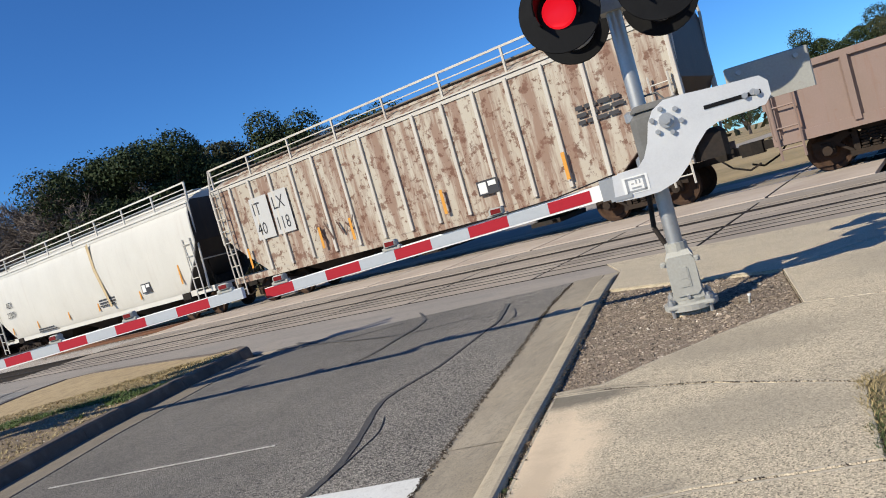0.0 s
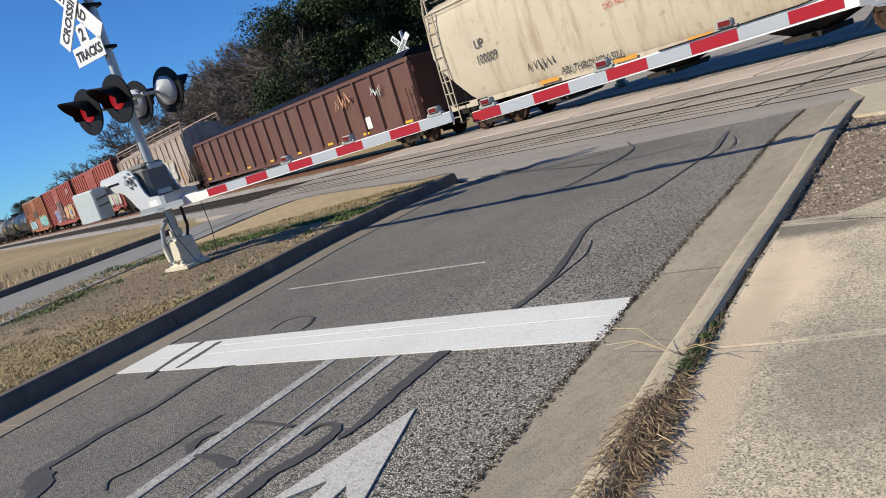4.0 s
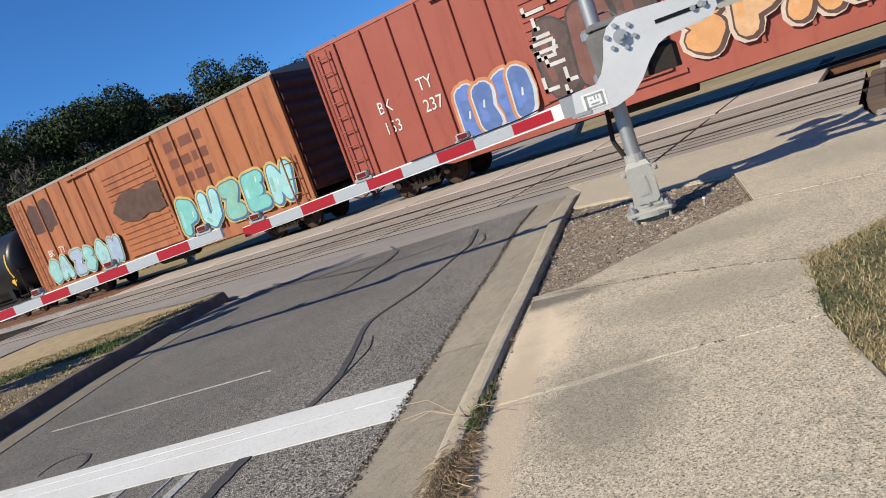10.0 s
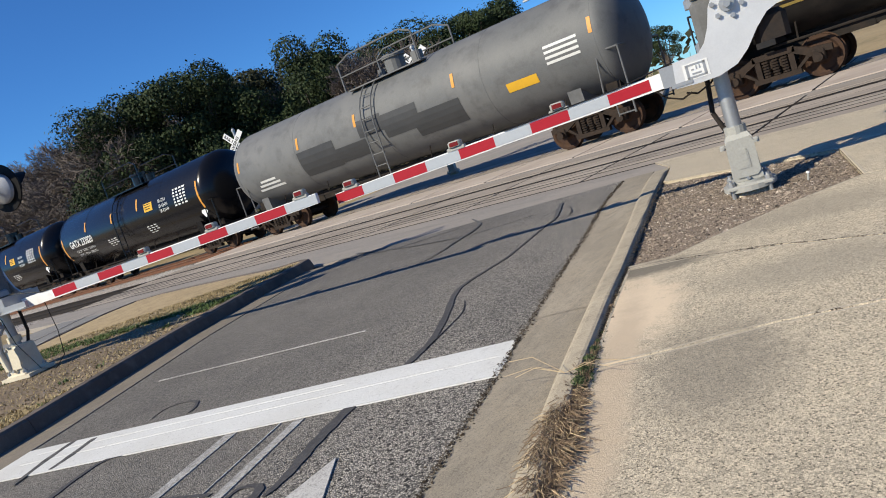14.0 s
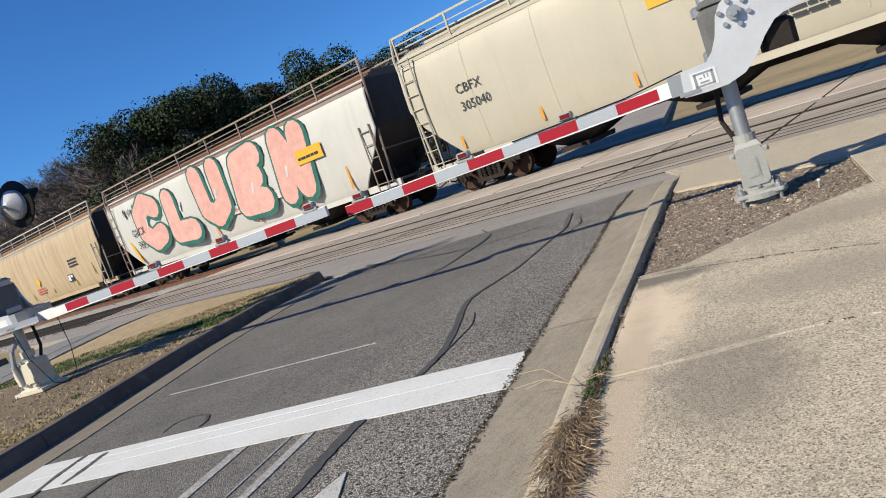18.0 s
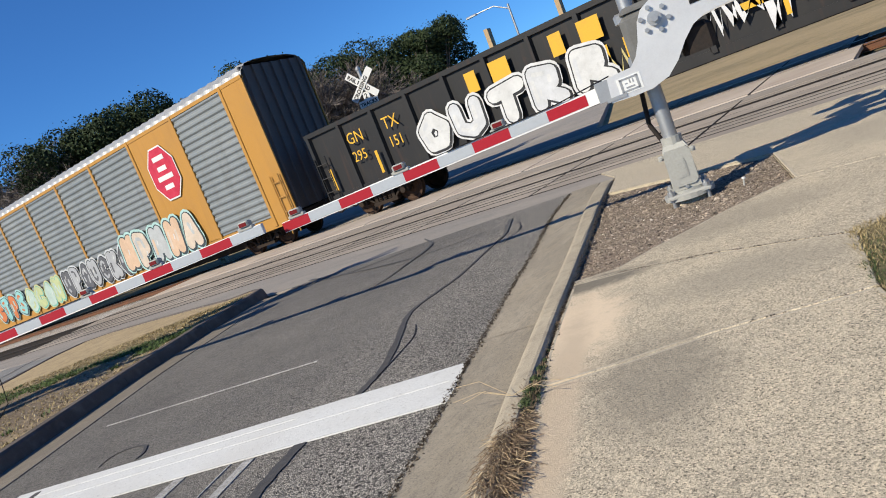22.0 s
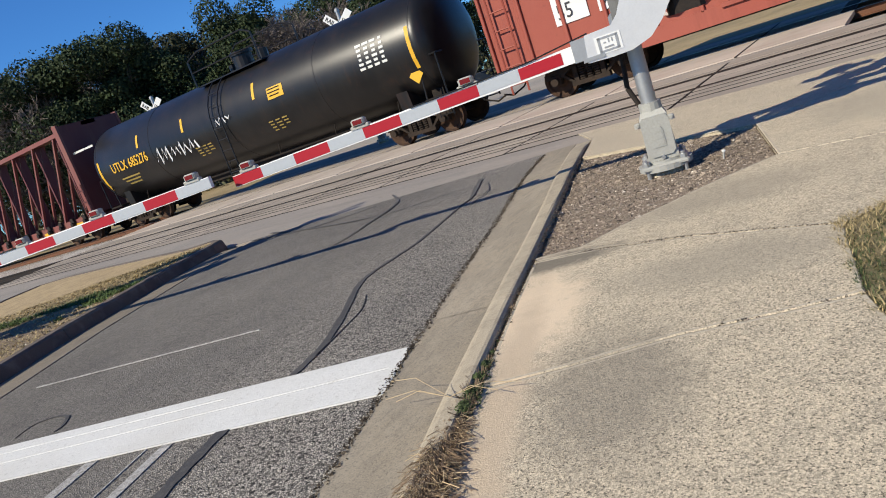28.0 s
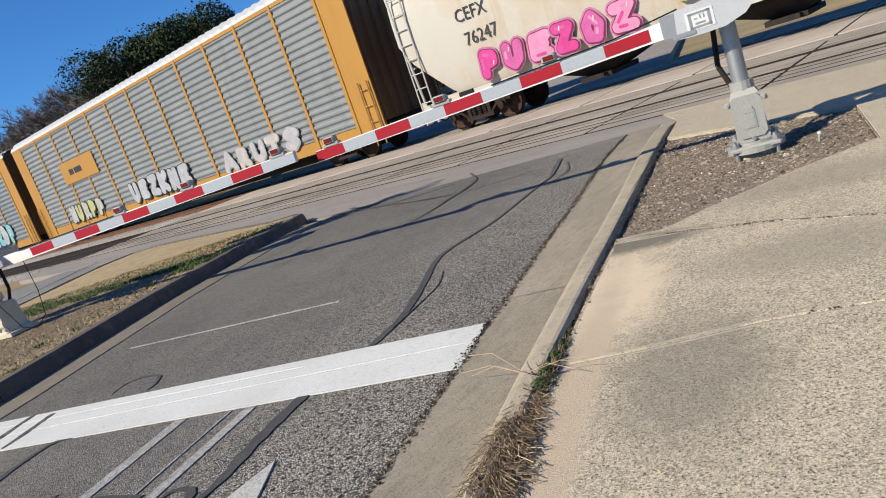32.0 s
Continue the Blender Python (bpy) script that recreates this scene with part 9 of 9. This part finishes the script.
def lawn():
    rng = random.Random(31)
    outline = [(0.1, 0.55), (0.75, -0.3), (1.9, -4.0), (3.2, -7.0), (30.0, -7.0), (30.0, 8.0), (2.6, 8.4), (1.35, 7.0), (0.5, 6.0), (0.16, 5.25), (0.12, 4.55), (-0.1, 4.1), (-0.49, 3.58), (-0.36, 2.77), (-0.08, 1.96)]
    soil = material("lawn thatch", (0.17, 0.135, 0.075), 0.95, 0, ((1.2, 0.4, 0.7, (0.17, 0.16, 0.07), 0.7), (5.0, 0.5, 0.72, (0.4, 0.32, 0.18), 0.6), (50.0, 0.5, 0.7, (0.1, 0.085, 0.05), 0.6)), (120.0, 0.35), 0.02, 70.0)
    setting("lawn", slab(outline, 0.028, 0.12, 0.0, 0.02), soil, "dry winter lawn beside the sidewalk", "lawn")
    edge = lambda y: float(np.interp(y, (0.5, 1.96, 2.8, 3.6, 4.1, 4.55, 5.25, 6.0, 7.0), (0.1, -0.08, -0.36, -0.5, -0.1, 0.12, 0.16, 0.5, 1.35)))
    green, tan = [], []
    for i in range(95000):
        y = rng.uniform(0.9, 8.0)
        x = edge(y) - 0.02 + 0.05 * noise.noise((y * 4.0, 0.7, 2.0)) + 0.03 * noise.noise((y * 11.0, 3.7, 2.0)) + abs(rng.gauss(0, 1.0)) * 0.8
        p = (x, y, fall(y) + 0.02)
        (green if noise.noise((x * 2.2, y * 2.2, 0.3)) > 0.24 + rng.uniform(-0.35, 0.35) else tan).append(p)
    setting("lawn_blades_dry", blades(tan, 0.01, 0.034, rng, 0.0024, 2.4), GRASSM, "tan dead grass blades", "grass", kind="stuff")
    setting("lawn_blades_green", blades(green, 0.008, 0.028, rng, 0.003, 2.0), WEED, "short green grass blades", "grass", kind="stuff")


lawn()


def median_grass():
    rng = random.Random(32)
    tan, green, crumbs, chips = [], [], Shape(), Shape()
    far_side = lambda v: float(np.interp(v, (-5, 2, 6.8), (-10.2, -11.0, -12.5)))
    for i in range(120000):
        v = rng.uniform(-4.5, 6.6)
        lo, hi = far_side(v), left_edge(min(v, 6.4)) - 0.18
        w = hi - abs(rng.gauss(0, 0.55)) * (hi - lo)
        if w < lo:
            continue
        x, y = vw(v, w)
        if y > 7.3 or v > 6.2 - 0.35 * max(0, -5.6 - w):
            continue
        wave = 0.9 * noise.noise((x * 0.7, y * 0.7, 7.3)) + 0.35 * noise.noise((x * 3.1, y * 3.1, 2.3))
        soil = min(v + 0.25 + wave - 1.2 * max(0.0, w + 6.3), 4.5 + wave - v + 0.12 * (w + 6), w + 9.9 + wave) > 0
        tuft = noise.noise((x * 1.3, y * 1.3, 1.7)) + 0.5 * noise.noise((x * 4.3, y * 4.3, 9.0))
        lush = max(1.3 - abs(v - 4.25 - 0.1 * (w + 6)) / 0.4, 1.3 - math.hypot((v - 1.4) / 1.5, (w + 9.0) / 0.9), 0.15)
        if tuft + lush > 0.75 and v < 5.0:
            green.append((x, y, fall(y) + 0.13))
        elif not soil or rng.random() < 0.2:
            tan.append((x, y, fall(y) + 0.13))
    setting("median_grass_dry", blades(tan, 0.012, 0.038, rng, 0.007, 3.0), GRASSM, "dead tan grass on the median", "grass", kind="stuff")
    setting("median_grass_green", blades(green, 0.018, 0.06, rng, 0.006, 2.2), MEDIAN_GREEN, "green grass patches on the median", "grass", kind="stuff")
    for i in range(5200):
        v, w = rng.uniform(-1.2, 4.8), rng.uniform(-9.8, -5.2)
        x, y = vw(v, w)
        r, pale = rng.uniform(0.006, 0.02), i % 9 == 0
        if w > left_edge(v) - 0.2:
            continue
        a, z = rng.uniform(0, 6.28), fall(y) + 0.135
        ring = [(x + r * q * math.cos(a + k * 1.5708), y + r * q * math.sin(a + k * 1.5708)) for k, q in enumerate((1.0, 0.6, 1.2, 0.7))]
        (chips if pale else crumbs).add([(*p, z) for p in ring] + [(x, y, z + r * rng.uniform(0.5, 1.1))], [(0, 1, 4), (1, 2, 4), (2, 3, 4), (3, 0, 4)])
    setting("median_crumbs", crumbs, EARTH, "clods of brown earth and dead leaves on the median", "soil", kind="stuff")
    setting("median_pebbles", chips, PALE_STONE, "pale pebbles on the median", "pebbles", kind="stuff")
    far = []
    for i in range(4500):
        v, w = rng.uniform(-12, 9), -16.8 - abs(rng.gauss(0, 1)) * 7
        far.append((*vw(v, w), -0.1))
    setting("verge_grass", blades(far, 0.08, 0.32, rng, 0.012, 0.7), STRAW, "tall dry grass beyond the opposite lane", "grass", kind="stuff")


median_grass()


def weeds():
    rng = random.Random(33)
    for v, n, h, half, lab in ((-0.28, 60, 0.02, 0.02, "tiny green weed in the kerb joint"), (-0.42, 160, 0.03, 0.025, "small green weed in the kerb joint"), (-0.56, 420, 0.05, 0.04, "leafy olive weed in the kerb joint"), (-0.70, 620, 0.06, 0.05, "leafy olive weed in the kerb joint"), (-0.84, 760, 0.07, 0.055, "leafy dark green weed in the kerb joint"), (-0.96, 520, 0.07, 0.055, "leafy olive weed in the kerb joint"), (0.12, 160, 0.03, 0.035, "small brown weed in the kerb joint"), (0.34, 60, 0.02, 0.02, "small brown weed in the kerb joint")):
        x, y = vw(v, kerb_back(v) + 0.012)
        t = thing("weed_tuft", lab, "weed", "weeds along the kerb", pose(x, y, 0.01, 0, 0, 108.7))
        s = Shape()
        for _ in range(n):                     # small leaves on a low mound
            a, r = rng.uniform(0, 6.28), abs(rng.gauss(0, 0.6))
            c = Vector((r * math.cos(a) * half * 1.7, r * math.sin(a) * half, rng.uniform(0.2, 1.0) * h * max(0.25, 1 - 0.5 * r)))
            u = Vector((rng.gauss(0, 1), rng.gauss(0, 1), rng.gauss(0.4, 0.5))).normalized()
            w = u.orthogonal().normalized()
            ln, wd = rng.uniform(0.005, 0.011), rng.uniform(0.002, 0.0045)
            s.add([c - u * ln, c + w * wd, c + u * ln, c - w * wd], [(0, 1, 2, 3)])
        part("foliage", s, WEED if v < 0 else DRY_STEM, t)
        s = Shape()
        for _ in range(n // 12):
            a = rng.uniform(0, 6.28)
            s.rod((0, 0, 0), (half * 1.5 * math.cos(a), half * math.sin(a), h * rng.uniform(0.5, 1.0)), 0.0012, 3)
        part("stem", s, DRY_STEM, t)
    for v, n, h, half in ((-0.78, 120, 0.05, 0.08), (-1.0, 260, 0.06, 0.09), (-1.14, 380, 0.07, 0.11), (-1.28, 460, 0.085, 0.13), (-1.42, 520, 0.09, 0.14), (-1.58, 480, 0.09, 0.14), (-1.76, 420, 0.08, 0.13), (-1.95, 300, 0.07, 0.12), (-2.2, 200, 0.06, 0.1)):
        x, y = vw(v, kerb_back(v) - 0.005)
        t = thing("dry_tuft", "brown dry grass tuft in the kerb joint", "weed", "weeds along the kerb", pose(x, y, 0.005, 0, 0, 108.7))
        for k, mat in enumerate((DRY_STEM, STRAW)):
            s = Shape()
            for _ in range(n if k == 0 else n // 3):
                a, r = rng.uniform(0, 6.28), rng.uniform(0.2, 0.85) * half
                p0 = Vector((rng.gauss(0, half * 0.35), rng.gauss(0, half * 0.18), 0))
                p2 = p0 + Vector((r * math.cos(a), r * math.sin(a), rng.uniform(0.01, 0.7) * h))
                p1 = (p0 + p2) / 2 + Vector((0, 0, rng.uniform(0.2, 0.6) * h))
                s.path([tuple(p0), tuple(p1), tuple(p2)], rng.uniform(0.0009, 0.0016), 3)
            part("stem", s, mat, t, "fine tangled dry stems" if k == 0 else "pale straw stems")
    x, y = vw(-0.9, 0.47)
    t = thing("dry_stalks", "long pale dry stalks lying over the gutter", "grass stalk", "weeds along the kerb", pose(x, y, 0.06))
    for k, (dx, dy, dz) in enumerate(((-0.36, 0.10, 0.05), (-0.33, 0.0, 0.02), (-0.24, -0.04, 0.03), (0.26, 0.12, 0.01), (0.2, 0.04, 0.02))):
        part("stalk", Shape().path([(0, 0, 0.02), (dx * 0.5, dy * 0.5, dz + 0.035), (dx, dy, dz)], 0.0013, 4), STRAW, t)
    # debris along the joint between asphalt and gutter, and in slab joints
    s = Shape()
    for i in range(4200):
        v = rng.uniform(-4.5, 6.2)
        w = gutter_edge(v) + rng.gauss(-0.008, 0.014 + 0.012 * noise.noise((v * 3, 0, 0)))
        x, y = vw(v, w)
        r = rng.uniform(0.004, 0.012)
        q = [Vector((rng.uniform(-1, 1), rng.uniform(-1, 1), rng.uniform(-0.4, 0.8))) * r for _ in range(4)]
        s.add([Vector((x, y, fall(y) + 0.012 + r * 0.3)) + p for p in q], [(0, 1, 2), (0, 2, 3), (0, 3, 1), (1, 3, 2)])
    setting("joint_debris", s, SOIL, "dark crumbs in the joint beside the gutter", "debris", kind="stuff")
    s = Shape()
    for i in range(900):
        v = rng.uniform(-3.0, 4.4)
        x, y = vw(v, kerb_back(v) + 0.008 + abs(rng.gauss(0.01, 0.02)))
        r = rng.uniform(0.004, 0.012)
        q = [Vector((rng.uniform(-1, 1), rng.uniform(-1, 1), rng.uniform(-0.2, 0.8))) * r for _ in range(4)]
        s.add([Vector((x, y, fall(y) + 0.03 + r * 0.3)) + p for p in q], [(0, 1, 2), (0, 2, 3), (0, 3, 1), (1, 3, 2)])
    for (xa, ya), (xb, yb), n in (((-1.9, 3.79), (-1.54, 3.77), 150), ((-1.54, 3.77), (-1.25, 3.76), 130), ((-1.25, 3.76), (-0.75, 3.65), 170), ((-0.75, 3.65), (-0.49, 3.58), 60), ((-0.99, 2.54), (-0.36, 2.77), 60), ((-1.01, 5.27), (0.16, 5.2), 90)):
        for i in range(n):
            k = rng.random()
            x, y, r = xa + (xb - xa) * k + rng.gauss(0, 0.008), ya + (yb - ya) * k + rng.gauss(0, 0.008), rng.uniform(0.003, 0.009)
            q = [Vector((rng.uniform(-1, 1), rng.uniform(-1, 1), rng.uniform(-0.2, 0.6))) * r for _ in range(4)]
            s.add([Vector((x, y, fall(y) + 0.028 + r * 0.3)) + p for p in q], [(0, 1, 2), (0, 2, 3), (0, 3, 1), (1, 3, 2)])
    setting("kerb_crumbs", s, SOIL, "earth and crumbs along the back of the kerb", "debris", kind="stuff")


weeds()


# ---- what moves ----
def motions():
    times = [0.0, 0.1] + [float(t) for t in range(1, 32)] + [31.9, 32.0]
    for car, middle in CARS:
        walk(car, [(t, pose(middle + SPEED * t, TRACK_Y, RAIL_Z)) for t in times])


motions()
